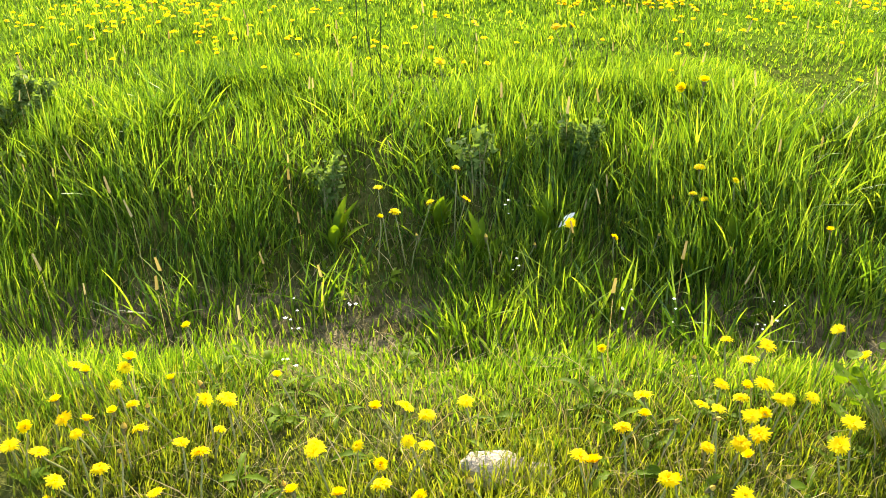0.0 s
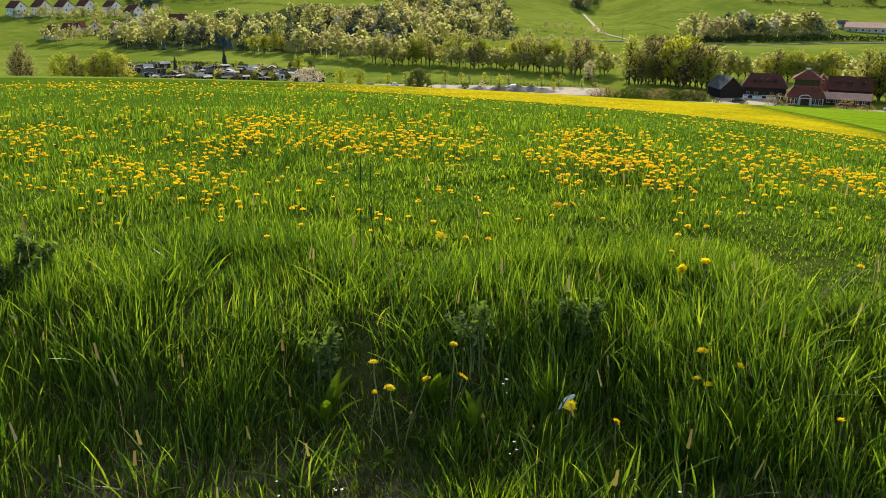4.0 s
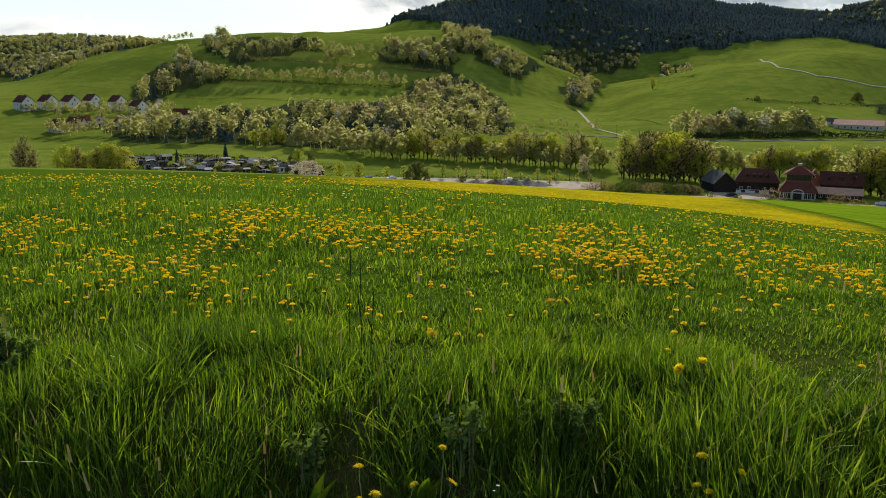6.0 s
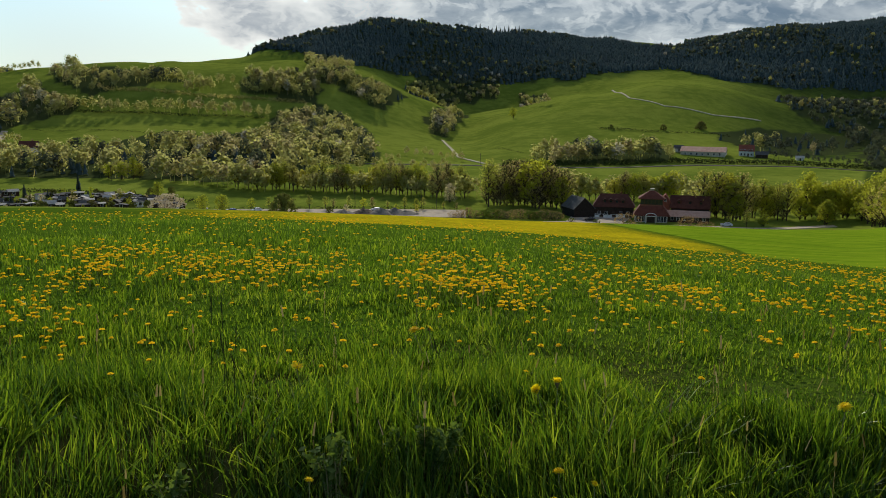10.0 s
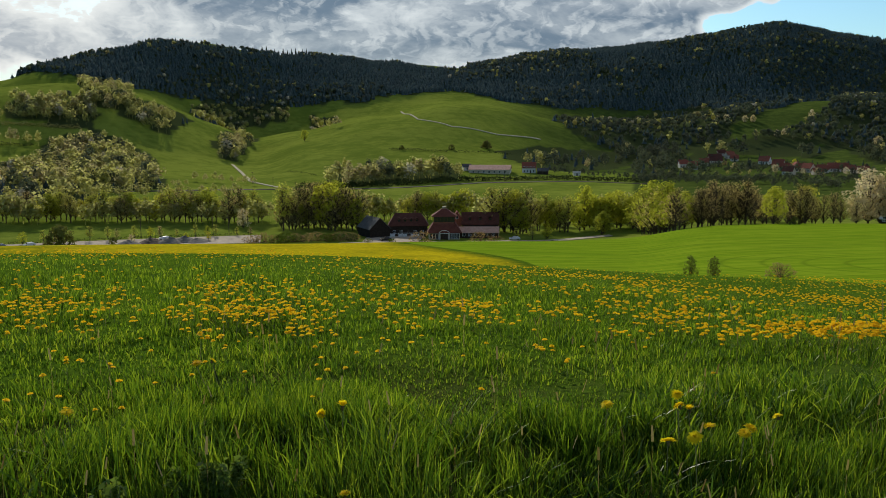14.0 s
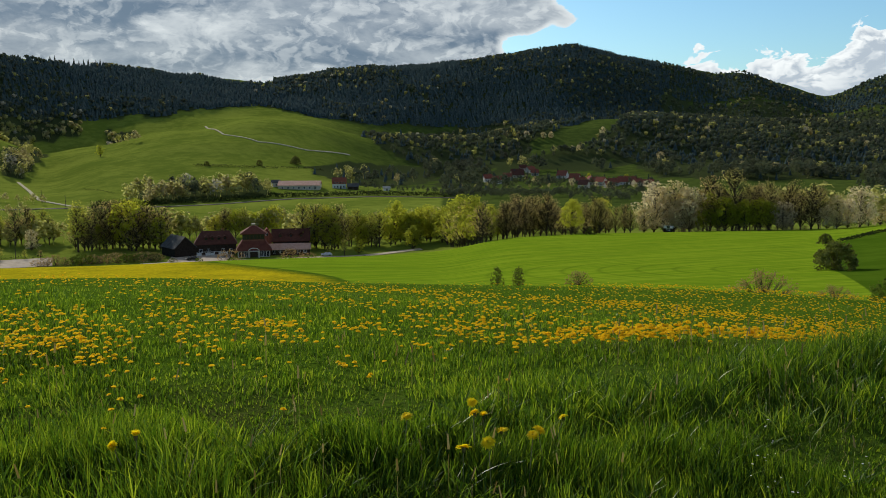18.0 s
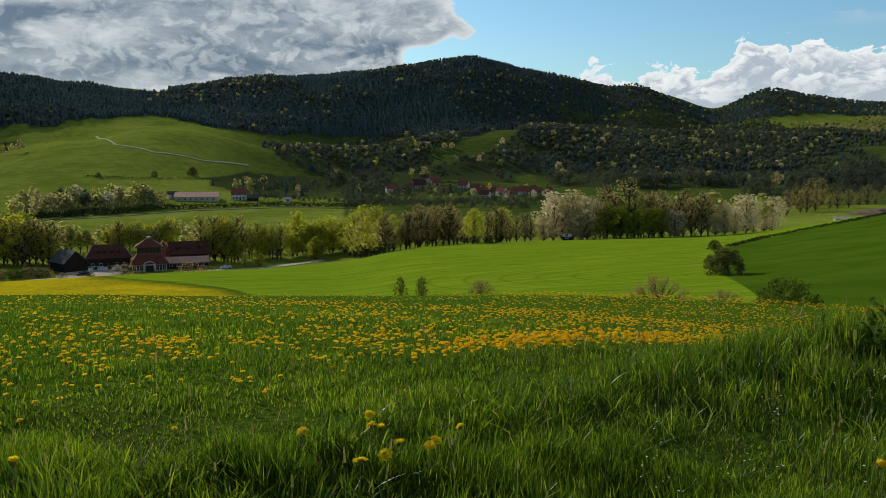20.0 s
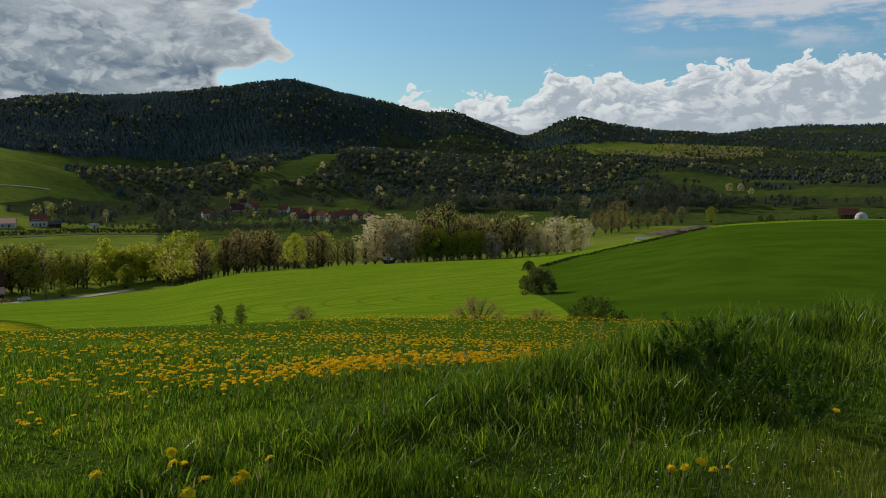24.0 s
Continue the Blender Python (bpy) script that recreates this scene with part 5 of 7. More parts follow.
for _m in HEADS:
    _m.materials.append(PETAL)
CUP = cup_mesh(0.007, 0.013, "calyx"); CUP.materials.append(BUD)
BUDCUP = cup_mesh(0.0075, 0.020, "bud"); BUDCUP.materials.append(BUD)
BUDTIP = gather([tube([(0, 0, -0.002), (0, 0, 0.004), (0, 0, 0.012)], (0.0065, 0.006, 0.002), 7)], "bud_tip"); BUDTIP.materials.append(SEED)
STEMS = []
for _i in range(4):
    _b = 0.03 * (_i - 1.5)
    STEMS.append(gather([tube([(-_b * 1.2, 0.02, -1.02), (-_b * 0.8, 0.012, -0.6), (-_b * 0.2, 0, -0.2), (0, 0, -0.012)], (0.0026, 0.0025, 0.0023, 0.002), 5)], "stem"))
    STEMS[-1].materials.append(STEM)
flower_rng = np.random.default_rng(12)


def dandelion(x, y, tall, bud=False, group="dandelions on the verge"):
    z = float(ground(x, y))
    m = Matrix.Translation((x, y, z)) @ Euler((0, 0, flower_rng.uniform(0, 6.28))).to_matrix().to_4x4()
    t = thing("dandelion", m, "closed brown-green dandelion bud on a thin stalk" if bud else "open bright yellow dandelion flower on a pale stalk", "flower", group)
    tall *= flower_rng.uniform(0.85, 1.15)
    up = Matrix.Translation((0, 0, tall))
    part("stem", STEMS[int(flower_rng.integers(4))], None, t, at=up @ Matrix.Diagonal((1, 1, tall, 1)))
    tilt = Euler((0, 0, -m.to_euler().z)).to_matrix().to_4x4() @ Euler((flower_rng.normal(0.12, 0.3), flower_rng.normal(0, 0.3), flower_rng.uniform(0, 6.28))).to_matrix().to_4x4()
    s = flower_rng.uniform(0.78, 1.15) * (1.45 if group == "dandelions by the bank" else 0.95)
    h = up @ tilt @ Matrix.Diagonal((s, s, s, 1))
    if bud:
        c = part("bud", BUDCUP, None, t, at=h)
        part("bud_tip", BUDTIP, None, c, "orange-yellow tip")
    else:
        part("calyx", CUP, None, t, at=h)
        part("petals", HEADS[int(flower_rng.choice([0, 0, 1, 1, 2]))], None, t, "bright yellow ray petals", at=h)
    return t


def pairs(*v):
    return list(zip(v[0::2], v[1::2]))


for _x, _y in pairs(-0.93, 1.76, -0.90, 1.74, -0.82, 1.78, -0.81, 1.80, -0.82, 1.71, -0.69, 1.74, -0.92, 1.61, -0.87, 1.53, -0.82, 1.53, -0.83, 1.49, -0.95, 1.51, -0.90, 1.45, -0.73, 1.58, -0.70, 1.52, -0.77, 1.56, -0.98, 1.48, -0.82, 1.34, -0.83, 1.31, -0.73, 1.36, -0.60, 1.30, -0.59, 1.46, -0.53, 1.40, -0.51, 1.49, -0.52, 1.61, -0.51, 1.59, -0.58, 1.63, -0.42, 1.71, -0.29, 1.43, -0.29, 1.40, -0.20, 1.44, -0.17, 1.57, -0.10, 1.57, -0.05, 1.52, -0.09, 1.45, -0.05, 1.41, -0.15, 1.39, -0.14, 1.30, -0.06, 1.28, -0.32, 1.29, -0.23, 1.31):
    dandelion(_x, _y, 0.13)
for _x, _y in pairs(0.04, 1.60, 0.39, 1.78, 0.45, 1.58, 0.38, 1.46, 0.43, 1.48, 0.30, 1.35, 0.27, 1.36, 0.45, 1.28, 0.43, 1.27, 0.57, 1.23, 0.55, 1.40, 0.62, 1.40, 0.62, 1.35, 0.67, 1.43, 0.64, 1.61, 0.57, 1.53, 0.61, 1.53, 0.70, 1.61, 0.68, 1.58, 0.75, 1.63, 0.68, 1.51, 0.71, 1.51, 0.75, 1.54, 0.78, 1.56, 0.82, 1.53, 0.81, 1.36, 0.82, 1.81, 0.76, 1.76, 0.73, 1.85, 1.07, 1.79, 0.97, 1.66, 0.86, 1.42):
    dandelion(_x, _y, 0.13)
for _x, _y in pairs(-0.24, 2.92, -0.18, 2.85, -0.23, 2.80, -0.05, 2.88, 0.05, 2.97, 0.08, 2.85, 0.44, 2.66, 0.59, 2.63, 0.94, 2.90, 1.05, 2.82, 0.90, 2.81, 0.94, 2.80, 1.30, 2.56, 0.99, 1.80, -0.67, 1.86):
    dandelion(_x, _y, 0.22, group="dandelions in the ditch")
for _x, _y in pairs(3.91, 1.30, 3.95, 1.25, 4.07, 1.22, 4.10, 1.17, 4.07, 1.10, 5.47, 0.95, 0.99, 3.40, 1.08, 3.41, 2.21, 3.13, 2.54, 3.07, 2.50, 3.00, 2.54, 2.98, 2.55, 2.86, 2.92, 2.85, 2.27, 2.77, 2.38, 2.74, 2.60, 2.70, 2.67, 2.74, 0.59, 4.34, 0.67, 4.34, -0.00, 3.87):
    dandelion(_x, _y, 0.20, group="dandelions by the bank")
for _x, _y in pairs(-0.38, 2.98, -0.34, 1.31, 0.15, 2.74, -0.10, 2.78, -0.99, 3.06, 0.04, 1.31, 0.76, 2.69, 0.90, 2.68, 0.98, 2.70, 1.00, 2.62, 0.85, 2.88, 0.61, 1.73, 0.52, 1.27, 0.68, 1.29, -0.71, 1.61, -0.60, 1.68, -0.72, 1.44, -0.73, 1.51, 0.50, 1.47, 0.59, 1.47, 0.32, 2.68, 1.14, 2.80):
    dandelion(_x, _y, 0.13, bud=True)


def meadow_flowers():
    """Thousands of heads over the slope, in drifts."""
    rng = np.random.default_rng(44)
    x, y, r = strew(120000, 3.9, 60, rng, -32, 84)
    b = np.degrees(np.arctan2(x, y))
    v, _ = ditch(x, y)
    n1 = wobble(x * 0.55 + 3, y * 0.8 + 1)
    n2 = wobble(x * 1.7, y * 2.3)
    # drifts across the slope: a dense streak to the west, a broad drift to the south, thin lines between
    streak = np.exp(-((v - (4.72 + 0.10 * (x - 4))) / (0.20 + 0.05 * np.clip(x - 4, 0, 6))) ** 2) * sstep(x, 3.3, 4.6) * sstep(x, 10.5, 7.5)
    south = 0.80 * np.exp(-((v - 6.9) / 1.15) ** 2) * sstep(b, 4, -8)
    lines = 0.72 * np.exp(-((v - (5.75 + 0.25 * np.sin(x * 1.3))) / 0.55) ** 2) * sstep(b, -4, 8) * sstep(x, 5, 3.6)
    thin = 0.46 * np.exp(-((v - 7.4) / 1.6) ** 2) * sstep(b, -4, 6) + 0.16 * np.exp(-((v - 5.0) / 0.5) ** 2)
    far = 0.20 * sstep(r, 8, 12) * sstep(r, 45, 20) + 0.75 * sstep(b, 40, 52) * sstep(r, 12, 17) * sstep(r, 42, 30)
    n3 = wobble(x * 3.7 + 5, y * 3.1)
    n4 = wobble(x * 8.3 + 1, y * 7.9 + 4)
    tufted = np.clip(0.38 + 0.25 * n1 + 0.45 * n2 + 0.5 * n3 + 0.5 * n4, 0.02, 1.6)
    dens = streak * np.clip(tufted + 0.5, 0, 1.4) * 1.0 + (south + lines + thin + far + 0.006) * tufted
    keep = (rng.random(len(x)) < dens * 0.66) & (v > 3.75)
    x, y, r, streak = x[keep], y[keep], r[keep], streak[keep]
    z = ground(x, y)
    n = len(x)
    rad = rng.uniform(0.0125, 0.0205, n) * (1 + 0.35 * streak) * np.maximum(1, (r / 11) ** 0.5)
    tall = rng.uniform(0.085, 0.17, n) * (1 + 0.15 * sstep(r, 8, 16))
    # each head: a flat rosette and two upright fans of florets across it
    k = 7
    a = np.arange(k) / k * 6.2832
    tilt, roll = rng.normal(-0.05, 0.15, n), rng.normal(0, 0.15, n)
    pts = []
    for j in range(k):
        q = rad * rng.uniform(0.88, 1.1, n)
        px, py = np.cos(a[j]) * q, np.sin(a[j]) * q
        pts.append(np.stack([x + px, y + py, z + tall + py * tilt + px * roll], 1))
    turn = rng.uniform(0, 3.14, n)
    for side in (0, math.pi / 2):
        c, s = np.cos(turn + side) * rad, np.sin(turn + side) * rad
        for u, up in ((-0.95, 0.0), (-0.72, 0.42), (0.0, 0.60), (0.72, 0.42), (0.95, 0.0)):
            pts.append(np.stack([x + c * u, y + s * u, z + tall + rad * up * rng.uniform(0.85, 1.15, n)], 1))
    V = np.stack(pts, 1)
    m = V.shape[1]
    base = (np.arange(n) * m)[:, None]
    rose = base + np.arange(k)[None]
    fans = np.concatenate([base + np.arange(k + 5 * i, k + 5 * i + 5)[None] for i in range(2)])
    me = mesh_from("meadow_dandelions", V.reshape(-1, 3), [rose, fans])
    me.materials.append(SHADED_PETAL)
    tagged(new("meadow_dandelions", me), "drifts of countless yellow dandelion heads across the meadow", "flowers", kind="stuff")
    near = r < 14
    vv, quads, tri = blades(x[near], y[near], tall[near], np.full(near.sum(), 0.0035), np.full(near.sum(), 0.02), rng, 1)
    me = mesh_from("meadow_stems", vv, [tri])
    me.materials.append(STEM)
    tagged(new("dandelion_stalks", me), "thin pale stalks under the meadow flowers", "flower stalks", kind="stuff")


meadow_flowers()


# ---- other plants and small things by the ditch ----
def bushy_weed(x, y, height, width, label, material, leaf, count, seed):
    rng = np.random.default_rng(seed)
    z = float(ground(x, y))
    t = thing("weed_plant", Matrix.Translation((x, y, z)), label, "plant")
    stems, cent = [], []
    for k in range(9):
        a, q = rng.uniform(0, 6.28), width / 2 * rng.uniform(0.15, 1)
        tip = Vector((q * math.cos(a), q * math.sin(a), height * rng.uniform(0.65, 1)))
        stems.append(tube([(0.02 * math.cos(a), 0.02 * math.sin(a), -0.03), tip * 0.55 + Vector((0, 0, 0.02)), tip], (0.004, 0.003, 0.001), 5))
        for j in range(count // 9):
            f = rng.uniform(0.3, 1.05)
            cent.append(np.array(tip) * f + rng.normal(0, leaf * 0.9, 3))
    for st in stems:
        part("stalk", gather([st], "stalk"), STEM, t)
    v, f = leaf_cards(np.array(cent), leaf, rng, 0.4)
    me = mesh_from("foliage", v, f)
    part("foliage", me, material, t)
    return t


GREYLEAF = grass_material("greyish_leaves", [(0.080, 0.140, 0.040), (0.13, 0.20, 0.058), (0.19, 0.27, 0.085)], 0.5)
bushy_weed(0.55, 3.20, 0.21, 0.40, "feathery grey-green weed clump on the bank", GREYLEAF, 0.013, 1300, 1)
bushy_weed(-1.84, 3.60, 0.19, 0.50, "feathery grey-green weed clump on the bank", GREYLEAF, 0.013, 1300, 2)
bushy_weed(-0.45, 3.12, 0.22, 0.16, "small feathery weed among tall grass", GREYLEAF, 0.016, 260, 3)
bushy_weed(0.14, 3.12, 0.26, 0.16, "small feathery weed among tall grass", GREYLEAF, 0.016, 260, 4)


# clumps added with dark leaves for the shade in the tall bank growth
NETTLE = grass_material("nettle_leaves", [(0.045, 0.100, 0.016), (0.075, 0.150, 0.022), (0.120, 0.210, 0.032)], 0.42)
for _i, (_b, _r, _h, _w) in enumerate(((70.5, 6.6, 0.30, 0.6), (72.5, 7.0, 0.36, 0.7), (74.5, 6.2, 0.34, 0.7), (76.5, 6.6, 0.38, 0.8), (78.5, 6.0, 0.38, 0.8))):
    _p = spot(_b, _r)
    bushy_weed(_p.x, _p.y, _h, _w, "leafy nettle clump on the ditch bank, dark for the shade in tall growth", NETTLE, 0.013, 1100, 80 + _i)


def broad_leaved(x, y, height, spread, count, seed, label):
    rng = np.random.default_rng(seed)
    t = thing("broadleaf_weed", Matrix.Translation((x, y, float(ground(x, y)))), label, "plant")
    stems = []
    bm_leaf = []
    for k in range(count):
        a, q = rng.uniform(0, 6.28), spread * rng.uniform(0.1, 1)
        tip = Vector((q * math.cos(a), q * math.sin(a), height * rng.uniform(0.35, 1)))
        stems.append(tube([(0, 0, -0.02), tip * 0.6, tip], (0.0015, 0.0012, 0.0009), 5))
        R = rng.uniform(0.013, 0.022)
        tilt = Euler((rng.normal(0, 0.5), rng.normal(0, 0.5), a)).to_matrix()
        V = [tip + tilt @ Vector((0, 0, -0.004))]
        for j in range(9):
            g = 2 * math.pi * j / 9
            V.append(tip + tilt @ Vector((R * (1.15 * math.cos(g) + 0.25), R * math.sin(g), 0.003 * math.cos(2 * g))))
        bm_leaf.append((V, [(0, 1 + j, 1 + (j + 1) % 9) for j in range(9)]))
    for k in range(count):
        part("stalk", gather([stems[k]], "stalk"), STEM, t)
        part("leaf", gather([bm_leaf[k]], "leaf"), WEED, t)


broad_leaved(1.04, 1.53, 0.20, 0.15, 48, 5, "clump of rounded blue-green leaves on the verge")
broad_leaved(-1.75, 3.15, 0.22, 0.10, 10, 6, "few rounded pale green leaves beside the ditch")


def dock(x, y, seed, count=6, size=0.20):
    rng = np.random.default_rng(seed)
    t = thing("dock_plant", Matrix.Translation((x, y, float(ground(x, y)))), "upright pointed dock leaves growing in the ditch", "plant")
    for k in range(count):
        v, f = leaf_strip(size * rng.uniform(0.7, 1.2), 0.045, rng, False, 0.3)
        ang = rng.uniform(0.7, 1.35)
        c, s = math.cos(ang), math.sin(ang)
        v = np.stack([v[:, 0] * c - v[:, 2] * s, v[:, 1], v[:, 0] * s + v[:, 2] * c], 1)
        part("leaf", mesh_from("leaf", v, f, True), WEED, t, at=Euler((0, 0, rng.uniform(0, 6.28))).to_matrix().to_4x4())


for _i, (_x, _y) in enumerate(pairs(0.12, 2.75, 0.38, 2.85, -0.02, 2.95, 1.02, 2.7, -0.42, 2.9, 0.85, 2.6)):
    dock(_x, _y, 60 + _i)


def seed_stalks(x, y, height, count, seed, label, spread=0.05):
    """Old upright stalks with narrow heads."""
    rng = np.random.default_rng(seed)
    t = thing("tall_stalks", Matrix.Translation((x, y, float(ground(x, y)))), label, "plant")
    for k in range(count):
        px, py = rng.normal(0, spread, 2)
        h = height * rng.uniform(0.6, 1)
        lx, ly = rng.normal(0, 0.03, 2)
        part("stalk", gather([tube([(px, py, -0.05), (px + lx, py + ly, h * 0.6), (px + 1.5 * lx, py + 1.5 * ly, h * 0.78)], (0.0018, 0.0015, 0.0012), 5),
                              tube([(px + 1.5 * lx, py + 1.5 * ly, h * 0.72), (px + 1.8 * lx, py + 1.8 * ly, h * 0.88), (px + 2 * lx, py + 2 * ly, h)], (0.0014, 0.0034, 0.0008), 5)], "stalk"), STALK, t)


STALK = plain("dark_stalk", (0.030, 0.045, 0.014), (0.060, 0.070, 0.022), 20, 0.7)
seed_stalks(-0.31, 3.75, 0.60, 4, 71, "tall dark seed stalks standing above the grass")
seed_stalks(-0.12, 3.75, 0.46, 1, 72, "tall dark seed stalks standing above the grass")
seed_stalks(0.78, 3.7, 0.34, 2, 73, "tall dark seed stalks standing above the grass")
seed_stalks(4.05, 1.14, 0.34, 4, 74, "dark upright stalks beside the dandelions", 0.04)


def feather(x, y):
    t = thing("feather", Matrix.Translation((x, y, float(ground(x, y)) + 0.10)) @ Euler((0.5, -0.6, 0.5)).to_matrix().to_4x4(), "white bird feather caught on grass stems", "feather")
    v, f = leaf_strip(0.085, 0.028, None, False, 0.2)
    part("vane", mesh_from("vane", v, f, True), FEATHER, t)
    part("shaft", gather([tube([(-0.02, 0, 0), (0.04, 0, 0.007), (0.08, 0, 0.004)], (0.001, 0.001, 0.0004), 5)], "shaft"), FEATHER, t)


FEATHER = plain("feather_white", (0.62, 0.60, 0.55), (0.80, 0.79, 0.76), 60, 0.7)
feather(0.42, 2.80)


def stone(x, y, sx, sy, sz, seed):
    bm = bmesh.new()
    bmesh.ops.create_icosphere(bm, subdivisions=3, radius=1)
    for v in bm.verts:
        n = noise.noise(v.co * 1.4 + Vector((seed, 0, 0))) * 0.35 + noise.noise(v.co * 4 + Vector((seed, 3, 0))) * 0.10
        v.co = Vector((v.co.x * sx * (1 + n), v.co.y * sy * (1 + n), max(-0.4, v.co.z) * sz * (1 + n)))
    me = bpy.data.meshes.new("stone")
    bm.to_mesh(me)
    bm.free()
    me.materials.append(STONE)
    ob = new("stone", me)
    ob.location = (x, y, float(ground(x, y)) + 0.01)
    return tagged(ob, "pale weathered limestone half hidden in the grass", "stone")


STONE = plain("pale_stone", (0.26, 0.22, 0.165), (0.44, 0.385, 0.305), 14, 0.9, 0.5)
stone(0.09, 1.47, 0.078, 0.05, 0.034, 1)
stone(0.20, 1.45, 0.035, 0.03, 0.02, 4)


def little_whites():
    rng = np.random.default_rng(77)
    pieces = []
    disc = [(0, 0, 0.002)] + [(0.006 * math.cos(a) * (1 if k % 2 else 0.5), 0.006 * math.sin(a) * (1 if k % 2 else 0.5), 0) for k, a in enumerate(np.arange(10) * 0.6283)]
    dv, df = np.array(disc), np.array([(0, 1 + k, 1 + (k + 1) % 10) for k in range(10)])
    for k in range(90):
        b, r = rng.uniform(54, 82), rng.uniform(3.0, 6.5)
        if k % 9 == 0:
            b, r = rng.uniform(-24, 26), rng.uniform(1.5, 2.8)
        p = spot(b, r)
        v, _ = ditch(p.x, p.y)
        if v > 2.9:
            continue
        for j in range(3):
            pieces.append((dv, df, (p.x + rng.normal(0, 0.012), p.y + rng.normal(0, 0.012), p.z + rng.uniform(0.12, 0.26)), rng.uniform(0, 6), rng.uniform(0.6, 1.3)))
    scatter("white_flowerets", pieces, FEATHER, "tiny white flowers of low weeds on the verge", "flowers")


little_whites()


# ---- buildings in the valley ----
WHITE = plain("white_render", (0.62, 0.60, 0.55), (0.74, 0.72, 0.67), 0.8, 0.85, 0.2)
CREAM = plain("cream_render", (0.50, 0.43, 0.33), (0.62, 0.55, 0.44), 0.8, 0.85, 0.2)
DARKWOOD = plain("black_stained_boards", (0.018, 0.014, 0.012), (0.045, 0.034, 0.028), 1.5, 0.8, 0.4)
BROWNWOOD = plain("brown_boards", (0.035, 0.024, 0.018), (0.065, 0.045, 0.032), 1.5, 0.8, 0.4)
BRICK = plain("red_brick", (0.20, 0.075, 0.05), (0.28, 0.11, 0.075), 2.0, 0.85, 0.3)
GLASS = plain("dark_panes", (0.015, 0.018, 0.022), (0.03, 0.034, 0.04), 0.5, 0.08)
FRAME = plain("window_frame_white", (0.60, 0.60, 0.58), (0.75, 0.75, 0.73), 3, 0.6)
DOORM = plain("door_brown", (0.06, 0.04, 0.03), (0.10, 0.07, 0.05), 3, 0.6)


def roof_material(name, c1, c2):
    """Tiled courses: waves across and down the slope under two tones."""
    def build(node, link, M, sh, out):
        w = node("ShaderNodeTexWave", Scale=1.6, Distortion=0.6, Detail=2.0)
        w.bands_direction = "Z"
        co = node("ShaderNodeTexCoord")
        link(co.outputs["Object"], w.inputs["Vector"])
        a = noise_at(node, link, 0.7, 5.0)
        b = noise_at(node, link, 5.0, 4.0)
        f = M("ADD", M("MULTIPLY", a, 0.6), M("MULTIPLY", b, 0.4))
        col = mix(node, link, step_map(node, link, f, 0.35, 0.65), c1, c2)
        link(mix(node, link, M("MULTIPLY", w.outputs["Fac"], 0.35), col, (c1[0] * 0.5, c1[1] * 0.5, c1[2] * 0.5)), sh.inputs["Base Color"])
        sh.inputs["Roughness"].default_value = 0.8
        sh.inputs["Specular IOR Level"].default_value = 0.05
        bn = node("ShaderNodeBump", Strength=0.6, Distance=0.04)
        link(w.outputs["Fac"], bn.inputs["Height"])
        link(bn.outputs[0], sh.inputs["Normal"])
    return surface(name, build)


RED_TILES = roof_material("red_roof_tiles", (0.24, 0.075, 0.050), (0.32, 0.110, 0.072))
BROWN_TILES = roof_material("brown_roof_tiles", (0.10, 0.042, 0.032), (0.15, 0.062, 0.046))
MAROON_TILES = roof_material("maroon_roof_tiles", (0.15, 0.050, 0.038), (0.21, 0.075, 0.055))
PINK_TILES = roof_material("faded_roof_tiles", (0.60, 0.35, 0.26), (0.72, 0.46, 0.36))
GREY_SHEET = roof_material("grey_roof_sheets", (0.095, 0.090, 0.086), (0.15, 0.145, 0.14))
# pale sheets, whitened to stand for sun glints on the flat hut roofs
PALE_SHEET = roof_material("pale_glint_sheets", (0.46, 0.43, 0.38), (0.66, 0.62, 0.56))


def box(x0, x1, y0, y1, z0, z1):
    V = [(x, y, z) for z in (z0, z1) for x, y in ((x0, y0), (x1, y0), (x1, y1), (x0, y1))]
    return V, [(0, 3, 2, 1), (4, 5, 6, 7), (0, 1, 5, 4), (1, 2, 6, 5), (2, 3, 7, 6), (3, 0, 4, 7)]


def slab(a, b, c, d, t):
    """A roof plane through four corners, t thick, upwards."""
    q = [Vector(p) for p in (a, b, c, d)]
    n = (q[1] - q[0]).cross(q[3] - q[0])
    if n.length < 1e-6:
        n = (q[2] - q[1]).cross(q[0] - q[1])
    n = n.normalized() * t
    if n.z < 0:
        n = -n
    return [tuple(p) for p in q] + [tuple(p + n) for p in q], [(0, 3, 2, 1), (4, 5, 6, 7), (0, 1, 5, 4), (1, 2, 6, 5), (2, 3, 7, 6), (3, 0, 4, 7)]


